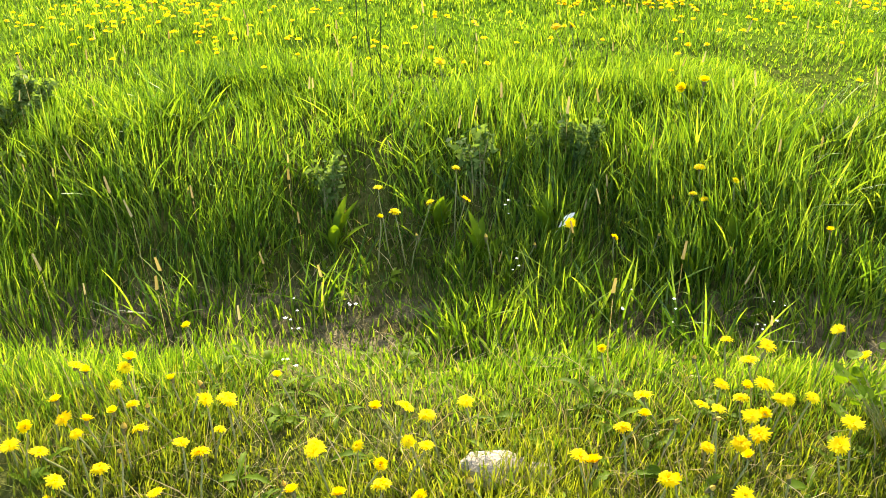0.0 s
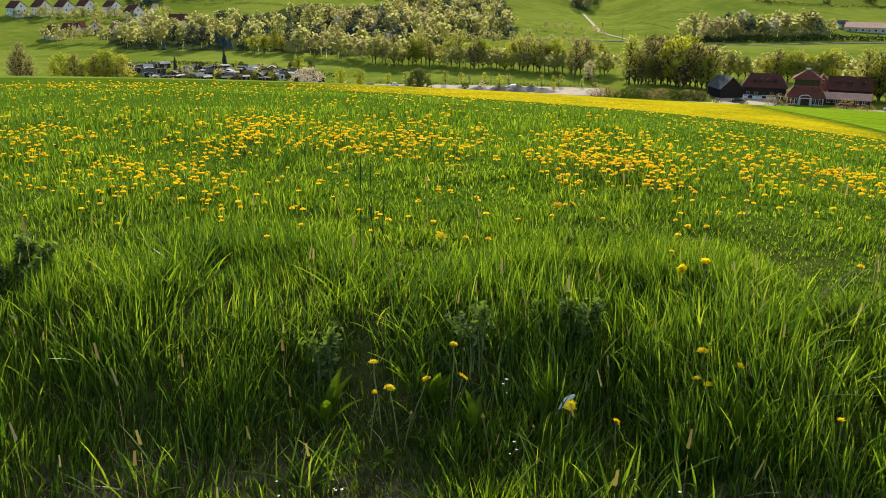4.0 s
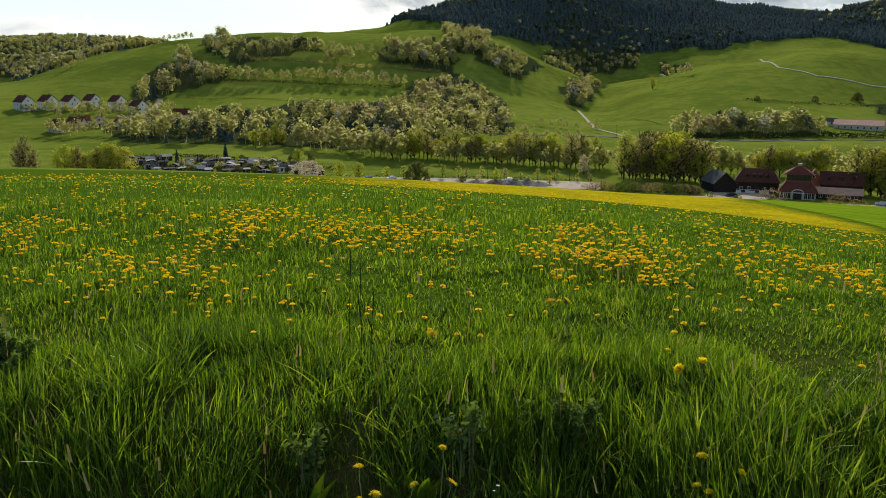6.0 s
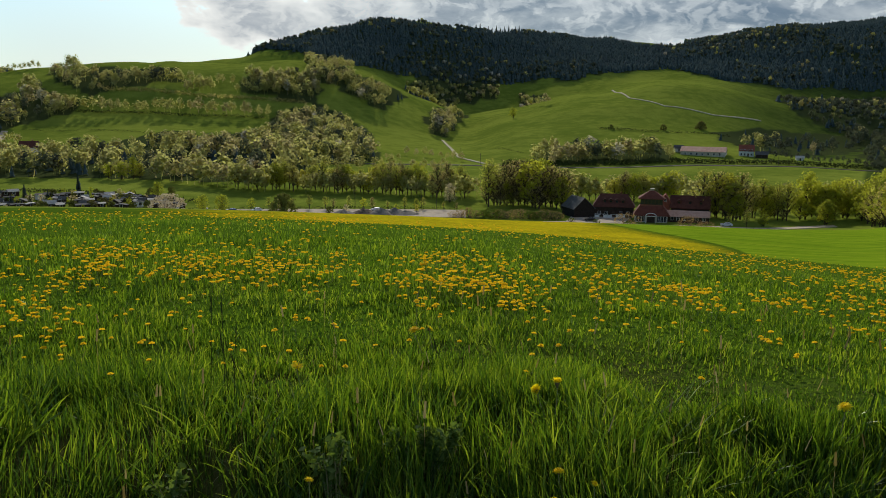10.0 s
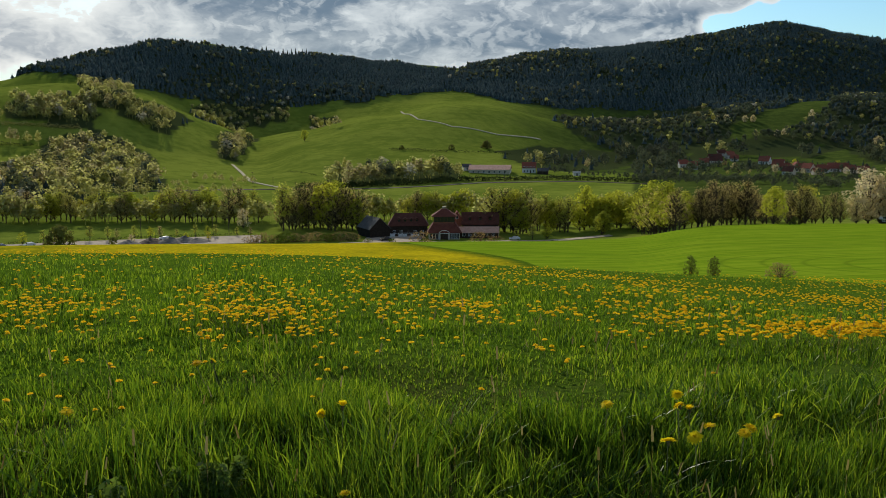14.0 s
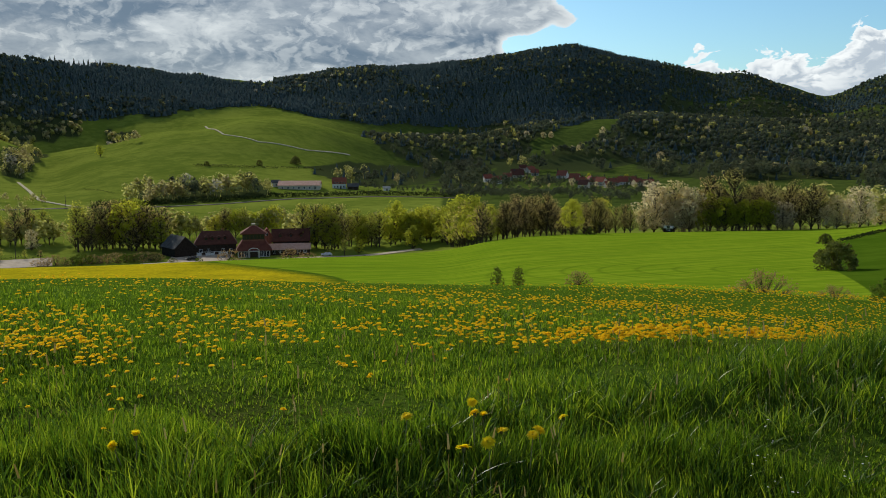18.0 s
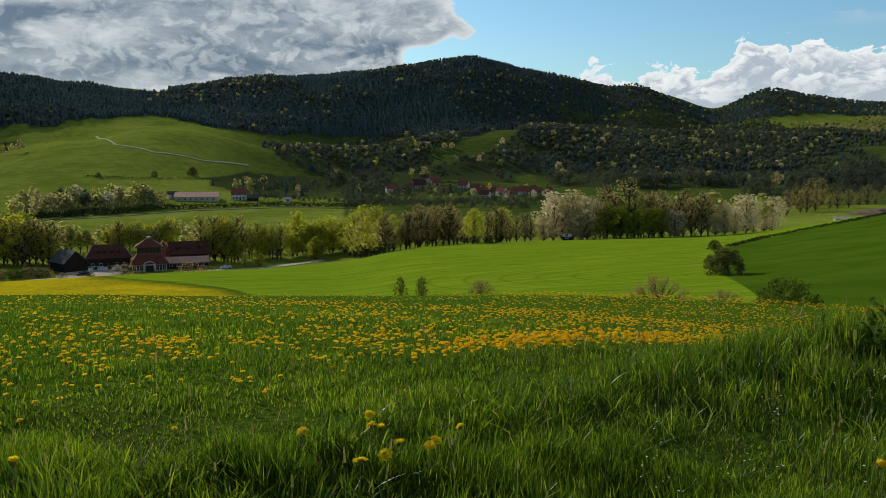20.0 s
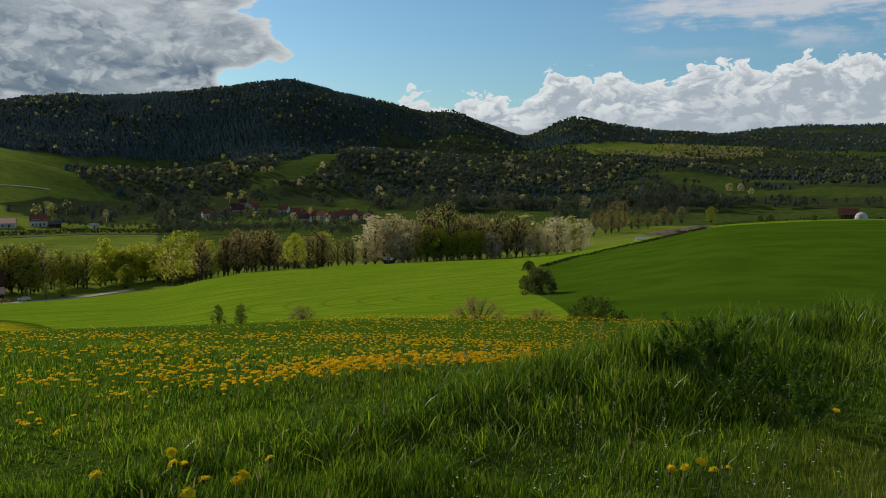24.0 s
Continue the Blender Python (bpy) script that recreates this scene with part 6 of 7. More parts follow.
def opening(t, x, z, w, h, y, side=0, arched=False, pane=None, bars_of=None):
    """A window: raised frame of four bars, and its pane, on the wall at y (front) or on the sides."""
    turn = {0: Matrix.Identity(4), 1: Matrix.Rotation(math.pi / 2, 4, "Z"), -1: Matrix.Rotation(-math.pi / 2, 4, "Z")}[side]
    f = 0.09
    bars = [box(x - w / 2 - f, x + w / 2 + f, y - 0.10, y + 0.02, z + h, z + h + f), box(x - w / 2 - f, x + w / 2 + f, y - 0.14, y + 0.02, z - f, z),
            box(x - w / 2 - f, x - w / 2, y - 0.10, y + 0.02, z, z + h), box(x + w / 2, x + w / 2 + f, y - 0.10, y + 0.02, z, z + h), box(x - 0.03, x + 0.03, y - 0.09, y + 0.02, z, z + h)]
    if arched:
        bars.append(tube([(x + (w / 2 + f) * math.cos(a), y - 0.05, z + h + f + w * 0.35 * math.sin(a)) for a in np.linspace(0, math.pi, 7)], [0.07] * 7, 4))
    win = part("window", gather(bars, "window"), bars_of or FRAME, t, at=turn)
    part("pane", gather([box(x - w / 2, x + w / 2, y - 0.05, y - 0.03, z, z + h)], "pane"), pane or GLASS, win)


def house(b, r, w, d, eave, ridge, turn=0.0, wall=None, roof=None, label="", name="house", hip=0.0, rows=1, cols=3, side_cols=2, dormers=0, chimney=True, along_x=True, door=True, rise=0.0, over=0.4, group="", windows=True):
    """A house at a bearing and distance, its front towards the viewer, turned by degrees. along_x: the ridge runs across the view."""
    p = spot(b, r)
    low = min(float(ground(p.x + dx, p.y + dy)) for dx in (-w / 2, w / 2) for dy in (-d / 2, d / 2))
    p.z = max(low, p.z - 1.2) + rise
    t = thing(name, Matrix.Translation(p) @ Matrix.Rotation(radians(turn - b), 4, "Z"), label, "house" if name == "house" else name.replace("_", " "), group)
    X, Y = w / 2, d / 2
    if along_x:
        V = [(-X, -Y, -1.5), (X, -Y, -1.5), (X, Y, -1.5), (-X, Y, -1.5), (-X, -Y, eave), (X, -Y, eave), (X, Y, eave), (-X, Y, eave)]
        top = [(-X + hip, 0, ridge - 0.12), (X - hip, 0, ridge - 0.12)]
        F = [(0, 1, 5, 4), (2, 3, 7, 6), (1, 2, 6, 9, 5) if not hip else (1, 2, 6, 5), (3, 0, 4, 8, 7) if not hip else (3, 0, 4, 7), (4, 5, 9, 8), (6, 7, 8, 9), (0, 3, 2, 1)]
        if hip:
            F += [(5, 6, 9), (7, 4, 8)]
    else:
        V = [(-X, -Y, -1.5), (X, -Y, -1.5), (X, Y, -1.5), (-X, Y, -1.5), (-X, -Y, eave), (X, -Y, eave), (X, Y, eave), (-X, Y, eave)]
        top = [(0, -Y + hip, ridge - 0.12), (0, Y - hip, ridge - 0.12)]
        F = [(0, 1, 5, 8, 4), (2, 3, 7, 9, 6), (1, 2, 6, 5), (3, 0, 4, 7), (5, 6, 9, 8), (7, 4, 8, 9), (0, 3, 2, 1)]
    part("wall", gather([(V + top, F)], "wall"), wall, t)
    k = (ridge - eave) / (Y if along_x else X)
    o = over
    if along_x:
        e = eave - k * o
        R = [slab((-X - o, -Y - o, e), (X + o, -Y - o, e), (X + o - hip, 0, ridge), (-X - o + hip, 0, ridge), 0.16), slab((X + o, Y + o, e), (-X - o, Y + o, e), (-X - o + hip, 0, ridge), (X + o - hip, 0, ridge), 0.16)]
        if hip:
            R += [slab((X + o, -Y - o, e), (X + o, Y + o, e), (X + o - hip, 0, ridge), (X + o - hip, 0, ridge), 0.16), slab((-X - o, Y + o, e), (-X - o, -Y - o, e), (-X - o + hip, 0, ridge), (-X - o + hip, 0, ridge), 0.16)]
    else:
        e = eave - k * o
        R = [slab((-X - o, Y + o, e), (-X - o, -Y - o, e), (0, -Y - o, ridge), (0, Y + o, ridge), 0.16), slab((X + o, -Y - o, e), (X + o, Y + o, e), (0, Y + o, ridge), (0, -Y - o, ridge), 0.16)]
    rf = part("roof", gather(R, "roof"), roof, t)
    if chimney:
        cx = w * 0.18
        part("chimney", gather([box(cx - 0.3, cx + 0.3, 0.0, 0.6, ridge - 1.2, ridge + 0.8), box(cx - 0.38, cx + 0.38, -0.08, 0.68, ridge + 0.8, ridge + 0.92)], "chimney"), BRICK, rf)
    for i in range(dormers):
        x = (i + 0.5) / dormers * (w - 2 * hip) - (w - 2 * hip) / 2 if hip else ((i + 0.5) / dormers - 0.5) * w * 0.85
        z = eave + (ridge - eave) * 0.30
        yb = -Y + (z - eave) / k
        dm = part("dormer", gather([box(x - 0.7, x + 0.7, yb - 0.1, yb + 1.1, z - 0.1, z + 1.0), slab((x - 0.9, yb - 0.35, z + 0.9), (x, yb - 0.35, z + 1.6), (x, yb + 1.7, z + 1.6), (x - 0.9, yb + 1.3, z + 0.9), 0.1),
                                    slab((x, yb - 0.35, z + 1.6), (x + 0.9, yb - 0.35, z + 0.9), (x + 0.9, yb + 1.3, z + 0.9), (x, yb + 1.7, z + 1.6), 0.1)], "dormer"), roof, rf)
        part("pane", gather([box(x - 0.45, x + 0.45, yb - 0.14, yb - 0.11, z + 0.05, z + 0.85)], "pane"), GLASS, t)
    if windows:
        for j in range(rows):
            z = 0.9 + j * 2.7
            for i in range(cols):
                x = ((i + 0.5) / cols - 0.5) * w * 0.9
                if door and j == 0 and i == cols // 2:
                    part("door", gather([box(x - 0.5, x + 0.5, -Y - 0.06, -Y + 0.02, 0.0, 2.1), box(x - 0.62, x + 0.62, -Y - 0.09, -Y + 0.02, 2.1, 2.22)], "door"), DOORM, t)
                    continue
                opening(t, x, z, 1.0, 1.3, -Y)
            for i in range(side_cols):
                x = ((i + 0.5) / max(1, side_cols) - 0.5) * d * 0.9
                opening(t, x, z, 0.9, 1.2, -X, side=1)
                opening(t, x, z, 0.9, 1.2, -X, side=-1)
        if not along_x and ridge - eave > 2.2:
            opening(t, 0, eave + 0.3, 0.9, 1.1, -Y)
    return t


# the inn by the stream
house(17.8, 346, 8.5, 12, 3.6, 7.6, 24, DARKWOOD, GREY_SHEET, "black timber barn with grey sheet roof beside the inn yard", "barn", along_x=False, chimney=False, windows=False)
house(20.1, 350, 15.5, 11, 4.2, 8.6, 0, BROWNWOOD, BROWN_TILES, "dark inn house with hipped brown tiled roof and dormers", "inn_house", hip=3.0, cols=5, side_cols=2, dormers=4)
house(24.9, 352, 14.5, 9, 4.4, 8.6, 0, BROWNWOOD, BROWN_TILES, "inn wing with dark red tiled roof and three dormers", "inn_wing", cols=5, side_cols=2, dormers=3, chimney=False)
# annexe walls take the dark boards to stand for shade on the front
house(24.8, 340, 15.5, 6.5, 2.3, 4.1, 0, BROWNWOOD, PINK_TILES, "low inn annexe with faded pink tiled roof", "inn_annexe", cols=6, side_cols=1, chimney=False)
house(23.35, 352, 4.0, 6, 6.0, 9.0, 0, BRICK, RED_TILES, "narrow red brick stair house behind the tower", "stair_house", along_x=False, cols=1, side_cols=1, chimney=False, door=False)


def inn_terrace(b, r, width):
    """White rail panels between posts before the inn house."""
    t = thing("terrace_rail", Matrix.Translation(spot(b, r)) @ Matrix.Rotation(radians(-b), 4, "Z"), "white terrace rail with panels before the inn house", "railing")
    n = 8
    for i in range(n + 1):
        x = (i / n - 0.5) * width
        part("post", gather([box(x - 0.09, x + 0.09, -0.09, 0.09, -0.6, 1.5)], "post"), FRAME, t)
        if i < n and i % 3 != 1:
            part("panel", gather([box(x + 0.12, x + width / n - 0.12, -0.04, 0.04, 0.15, 1.2)], "panel"), FRAME, t)
    part("rail", gather([box(-width / 2, width / 2, -0.1, 0.1, 1.5, 1.62)], "rail"), FRAME, t)


inn_terrace(20.0, 341, 13)


def tower_inn(b, r):
    p = spot(b, r)
    t = thing("inn_tower", Matrix.Translation(p) @ Matrix.Rotation(radians(-b), 4, "Z"), "inn pavilion with red hipped roofs, glazed tower storey and arched porch", "inn")
    part("wall", gather([box(-6, 6, -5, 5, -1.5, 2.7)], "wall"), CREAM, t)
    e, x1, y1 = 2.5, 6.7, 5.7
    lower = [slab((-x1, -y1, e), (x1, -y1, e), (4.2, -3.6, 6.0), (-4.2, -3.6, 6.0), 0.16), slab((x1, y1, e), (-x1, y1, e), (-4.2, 3.6, 6.0), (4.2, 3.6, 6.0), 0.16),
             slab((x1, -y1, e), (x1, y1, e), (4.2, 3.6, 6.0), (4.2, -3.6, 6.0), 0.16), slab((-x1, y1, e), (-x1, -y1, e), (-4.2, -3.6, 6.0), (-4.2, 3.6, 6.0), 0.16)]
    part("lower_roof", gather(lower, "lower_roof"), MAROON_TILES, t)
    part("tower_wall", gather([box(-4.0, 4.0, -3.4, 3.4, 5.2, 6.6)], "tower_wall"), BRICK, t)
    posts = [box(-4.0 + 8 * i / 6 - 0.12, -4.0 + 8 * i / 6 + 0.12, s * 3.4 - 0.12, s * 3.4 + 0.12, 6.6, 8.8) for i in range(7) for s in (-1, 1)]
    for v in posts:
        part("post", gather([v], "post"), BROWNWOOD, t)
    for i in range(6):
        for s in (-1, 1):
            x = -4.0 + 8 * (i + 0.5) / 6
            part("pane", gather([box(x - 0.55, x + 0.55, s * 3.4 - 0.03, s * 3.4 + 0.03, 6.65, 8.75)], "pane"), GLASS, t)
    part("tower_sides", gather([box(-4.05, -3.9, -3.3, 3.3, 6.6, 8.8), box(3.9, 4.05, -3.3, 3.3, 6.6, 8.8)], "tower_sides"), BROWNWOOD, t)
    e, x1, y1 = 8.7, 4.9, 4.3
    upper = [slab((-x1, -y1, e), (x1, -y1, e), (0.6, -0.5, 11.6), (-0.6, -0.5, 11.6), 0.14), slab((x1, y1, e), (-x1, y1, e), (-0.6, 0.5, 11.6), (0.6, 0.5, 11.6), 0.14),
             slab((x1, -y1, e), (x1, y1, e), (0.6, 0.5, 11.6), (0.6, -0.5, 11.6), 0.14), slab((-x1, y1, e), (-x1, -y1, e), (-0.6, -0.5, 11.6), (-0.6, 0.5, 11.6), 0.14)]
    rf = part("upper_roof", gather(upper, "upper_roof"), MAROON_TILES, t)
    part("lantern", gather([box(-0.65, 0.65, -0.55, 0.55, 11.5, 12.2), box(-0.85, 0.85, -0.75, 0.75, 12.2, 12.4)], "lantern"), CREAM, rf)
    # porch with an arched gable
    part("porch", gather([box(-2.0, -1.7, -6.6, -5.0, 0, 2.4), box(1.7, 2.0, -6.6, -5.0, 0, 2.4), box(-2.0, 2.0, -6.6, -6.4, 2.4, 2.7),
                          tube([(2.0 * math.cos(a), -6.5, 2.6 + 1.1 * math.sin(a)) for a in np.linspace(0, math.pi, 9)], [0.16] * 9, 5)], "porch"), WHITE, t)
    part("door", gather([box(-1.4, 1.4, -5.06, -4.98, 0, 2.3)], "door"), DOORM, t)
    for x in (-5.2, -4.0, -2.8, 2.8, 4.0, 5.2):
        opening(t, x, 0.35, 0.95, 1.95, -5.0)
    for y in (-3, 0, 3):
        opening(t, y, 0.6, 0.9, 1.5, -6.0, side=1)
        opening(t, y, 0.6, 0.9, 1.5, -6.0, side=-1)


tower_inn(22.5, 338)

# farm on the far side
house(25.55, 640, 30, 16, 3.2, 6.1, -6, CREAM, PINK_TILES, "long cattle barn with faded pink tiled roof", "cattle_barn", cols=7, side_cols=1, chimney=False, door=False)
house(24.0, 646, 6, 6, 3.0, 5.0, 8, WHITE, GREY_SHEET, "small white shed beside the cattle barn", "shed", cols=1, side_cols=1, chimney=False, door=False)
house(28.1, 648, 10, 9, 4.0, 8.0, 0, WHITE, RED_TILES, "white farmhouse with red tiled roof", cols=4, rows=2, group="farm")
house(29.0, 642, 8, 6, 2.6, 4.6, 0, BROWNWOOD, GREY_SHEET, "low brown farm shed with grey roof", "shed", cols=1, side_cols=1, chimney=False)
house(31.2, 650, 5, 4, 2.2, 3.4, 10, WHITE, PALE_SHEET, "little white field shed below the wood", "shed", cols=1, side_cols=0, chimney=False)


def village(spec, group, roofs, walls, seed):
    rng = np.random.default_rng(seed)
    for b, r, w in zip(spec[0::3], spec[1::3], spec[2::3]):
        roof, wall = roofs[int(rng.integers(len(roofs)))], walls[int(rng.integers(len(walls)))]
        gable = bool(rng.random() < 0.45)
        col = "red" if roof is RED_TILES else "dark"
        deep, eave = w * rng.uniform(0.75, 1.0), rng.uniform(2.8, 3.8)
        house(b, r, w, deep, eave, eave + 0.5 * (w if gable else deep) * 0.95, rng.uniform(-35, 35), wall, roof,
              ("pale" if wall is CREAM else "white") + " village house with " + col + " tiled roof", along_x=not gable, rows=1, cols=3, side_cols=2, group=group)


village((39.83, 844, 12, 38.5, 760, 8, 40.7, 876, 8, 40.2, 890, 7, 41.0, 850, 7, 42.8, 823, 9, 43.6, 800, 9, 44.2, 716, 8), "village houses", [RED_TILES, RED_TILES, BROWN_TILES], [WHITE, CREAM], 4)
village((44.0, 780, 8, 44.9, 760, 8, 46.1, 742, 8, 47.2, 760, 8, 48.3, 738, 8, 39.2, 800, 8), "village houses", [RED_TILES], [WHITE, CREAM], 19)
village((44.6, 773, 8, 45.3, 749, 8, 45.8, 725, 7, 46.7, 752, 9, 47.6, 735, 7, 37.9, 770, 7), "village houses", [RED_TILES], [WHITE, CREAM], 9)
village((-23.8, 562, 10, -22.8, 579, 9, -22.4, 586, 7, -21.5, 585, 8, -20.3, 586, 7, -18.7, 590, 8, -19.6, 600, 7, -17.9, 606, 6), "houses on the far slope", [BROWN_TILES, RED_TILES], [WHITE, CREAM], 6)
for _b, _r in pairs(-25.6, 642, -24.3, 648, -23.05, 651, -21.85, 660, -20.4, 660, -19.2, 640):
    house(_b, _r, 8.5, 11.5, 6.2, 10.2, 28, WHITE, BROWN_TILES, "tall white gabled house in a row, brown roof", along_x=False, rows=2, cols=2, side_cols=3, chimney=True, group="row of white houses")
house(-16.65, 614, 11, 8.5, 3.6, 7.4, -12, WHITE, BROWN_TILES, "white house with wide dark roof at the wood edge", cols=3, side_cols=2)


# ---- allotment gardens ----
def allotments():
    rng = np.random.default_rng(15)
    for k in range(105):
        b = rng.uniform(-21.5, -8.2)
        r = rng.uniform(366, float(np.interp(b, (-21.5, -14.4, -10.5, -8.2), (436, 424, 398, 378))))
        pale, flat = rng.random() < 0.45, rng.random() < 0.7
        eave = rng.uniform(1.8, 2.3)
        house(b, r, rng.uniform(2.4, 5.2), rng.uniform(2.2, 3.6), eave, eave + (0.35 if flat else rng.uniform(0.8, 1.2)), rng.uniform(-25, 25), WHITE if rng.random() < 0.15 else BROWNWOOD, PALE_SHEET if pale else GREY_SHEET,
              "small allotment hut with " + ("flat " if flat else "pitched ") + ("pale sheet" if pale else "grey") + " roof", "garden_hut", cols=1, side_cols=0, chimney=False, along_x=bool(rng.random() < 0.7), door=False, group="allotment huts", over=0.3)
    for k in range(105):
        kind = ("shrub", "shrub", "mound", "cherry", "broad")[int(rng.integers(5))]
        plant(kind, rng.uniform(-21.5, -8.6), rng.uniform(364, 420), rng.uniform(1.6, 4.2) * (0.6 if kind == "mound" else 1), "allotment shrubs")
    for k in range(4):
        plant("fir", rng.uniform(-19.5, -11), rng.uniform(375, 405), rng.uniform(3.5, 6), "allotment shrubs")


allotments()


# ---- roads, yard and paths ----
def ribbon(name, material, label, width, *route, lift=0.10):
    pts = [spot(b, r) for b, r in pairs(*route)]
    path = []
    for i in range(len(pts) - 1):
        n = max(2, int((pts[i + 1] - pts[i]).length / 5))
        path += [pts[i].lerp(pts[i + 1], k / n) for k in range(n)]
    path.append(pts[-1])
    V, F = [], []
    for i, p in enumerate(path):
        d = (path[min(i + 1, len(path) - 1)] - path[max(i - 1, 0)])
        d.z = 0
        s = d.normalized().cross(Vector((0, 0, 1))) * width / 2
        for q in (p - s, p, p + s):
            V.append((q.x, q.y, float(ground(q.x, q.y)) + lift))
        for q in (p + s * 1.02, p - s * 1.02):
            V.append((q.x, q.y, float(ground(q.x, q.y)) - 1.0))
    for i in range(len(path) - 1):
        for k in range(5):
            F.append((5 * i + k, 5 * i + (k + 1) % 5, 5 * i + 5 + (k + 1) % 5, 5 * i + 5 + k))
    me = bpy.data.meshes.new(name)
    me.from_pydata(V, [], F)
    me.materials.append(material)
    return tagged(new(name, me), label, "road", kind="structure")


ASPHALT = plain("worn_asphalt", (0.06, 0.056, 0.05), (0.095, 0.088, 0.078), 0.3, 0.9, 0.2)
GRAVEL = plain("pale_gravel", (0.40, 0.33, 0.25), (0.52, 0.44, 0.34), 0.4, 0.95, 0.3)
CHALK = plain("pale_track", (0.34, 0.31, 0.20), (0.46, 0.42, 0.29), 0.3, 0.95, 0.2)
ribbon("road_valley", ASPHALT, "narrow grey valley road", 4.5, 2.0, 549, 4.8, 549, 9.4, 550, 11.9, 556, 15.5, 552, 20.0, 565, 25.3, 585, 30.5, 592, 36, 610, lift=0.25)
ribbon("road_inn", GRAVEL, "pale gravel drive in front of the inn", 7, 15.5, 322, 17.0, 323, 19.2, 324, 23.0, 322, 26.8, 326, 30.5, 327, 33.5, 330, lift=0.2)
ribbon("yard", GRAVEL, "pale paved inn yard", 16, 17.2, 335, 18.6, 334, 20.0, 336, 21.0, 335, lift=0.16)
ribbon("road_hill", CHALK, "pale farm track across the green hill", 1.8, 19.7, 1000, 20.0, 950, 20.8, 885, 23.0, 838, 26.0, 843, 28.8, 875, lift=0.55)
ribbon("road_gully", CHALK, "pale track climbing the gully", 2.6, 8.8, 758, 9.4, 689, 9.9, 615, 11.9, 560, lift=0.4)
ribbon("road_slope", GRAVEL, "pale lane between the slope houses", 4.5, -17.9, 715, -18.1, 690, -18.6, 650, -19.3, 615, lift=0.25)
ribbon("car_park", GRAVEL, "wide pale gravel car park by the stream", 22, -9.5, 352, -5, 350, -1, 348, 3, 346, 7, 345, 10.4, 344, lift=0.12)


def heap(b, r, w, h, seed, label, mat, name="gravel_mound"):
    p = spot(b, r)
    bm = bmesh.new()
    bmesh.ops.create_grid(bm, x_segments=18, y_segments=18, size=w)
    for v in bm.verts:
        q = v.co.xy.length / w
        v.co.z = max(0, 1 - q) * h + noise.noise(v.co * 0.9 + Vector((seed, 0, 0))) * 0.25 * h * max(0, 1 - q) - (0.5 if q >= 0.98 else 0)
    me = bpy.data.meshes.new(name)
    bm.to_mesh(me)
    bm.free()
    me.materials.append(mat)
    ob = new(name, me)
    ob.location = p
    return tagged(ob, label, "heap", "heaps on the car park" if name == "gravel_mound" else "")


EARTH = plain("brown_spoil", (0.10, 0.075, 0.055), (0.20, 0.15, 0.11), 0.5, 0.95, 0.4)
GREYHEAP = plain("grey_gravel", (0.15, 0.135, 0.12), (0.24, 0.22, 0.19), 0.6, 0.95, 0.4)
for _i, (_b, _h) in enumerate(pairs(2.2, 2.0, 3.6, 2.3, 4.7, 2.6, 5.6, 2.4, 6.4, 1.6)):
    heap(_b, 342 + 2 * (_i % 2), 5.5, _h, _i, "grey-brown gravel heap on the car park", EARTH if _i == 1 else GREYHEAP)
heap(68.6, 292, 9, 1.5, 9, "brown heap of earth and brushwood at the field edge", EARTH, "earth_heap")
heap(70.0, 292, 7, 1.2, 12, "brown heap of earth and brushwood at the field edge", EARTH, "earth_heap")


# ---- parked cars ----
TYRE = plain("tyre_rubber", (0.012, 0.012, 0.012), (0.02, 0.02, 0.02), 8, 0.8)
RIM = plain("rim_alloy", (0.35, 0.35, 0.36), (0.45, 0.45, 0.46), 8, 0.35, 0, 0.8)
LAMP = plain("lamp_glass", (0.55, 0.55, 0.55), (0.7, 0.7, 0.7), 8, 0.15)
RED_LAMP = plain("tail_lamp", (0.25, 0.01, 0.01), (0.35, 0.02, 0.02), 8, 0.2)


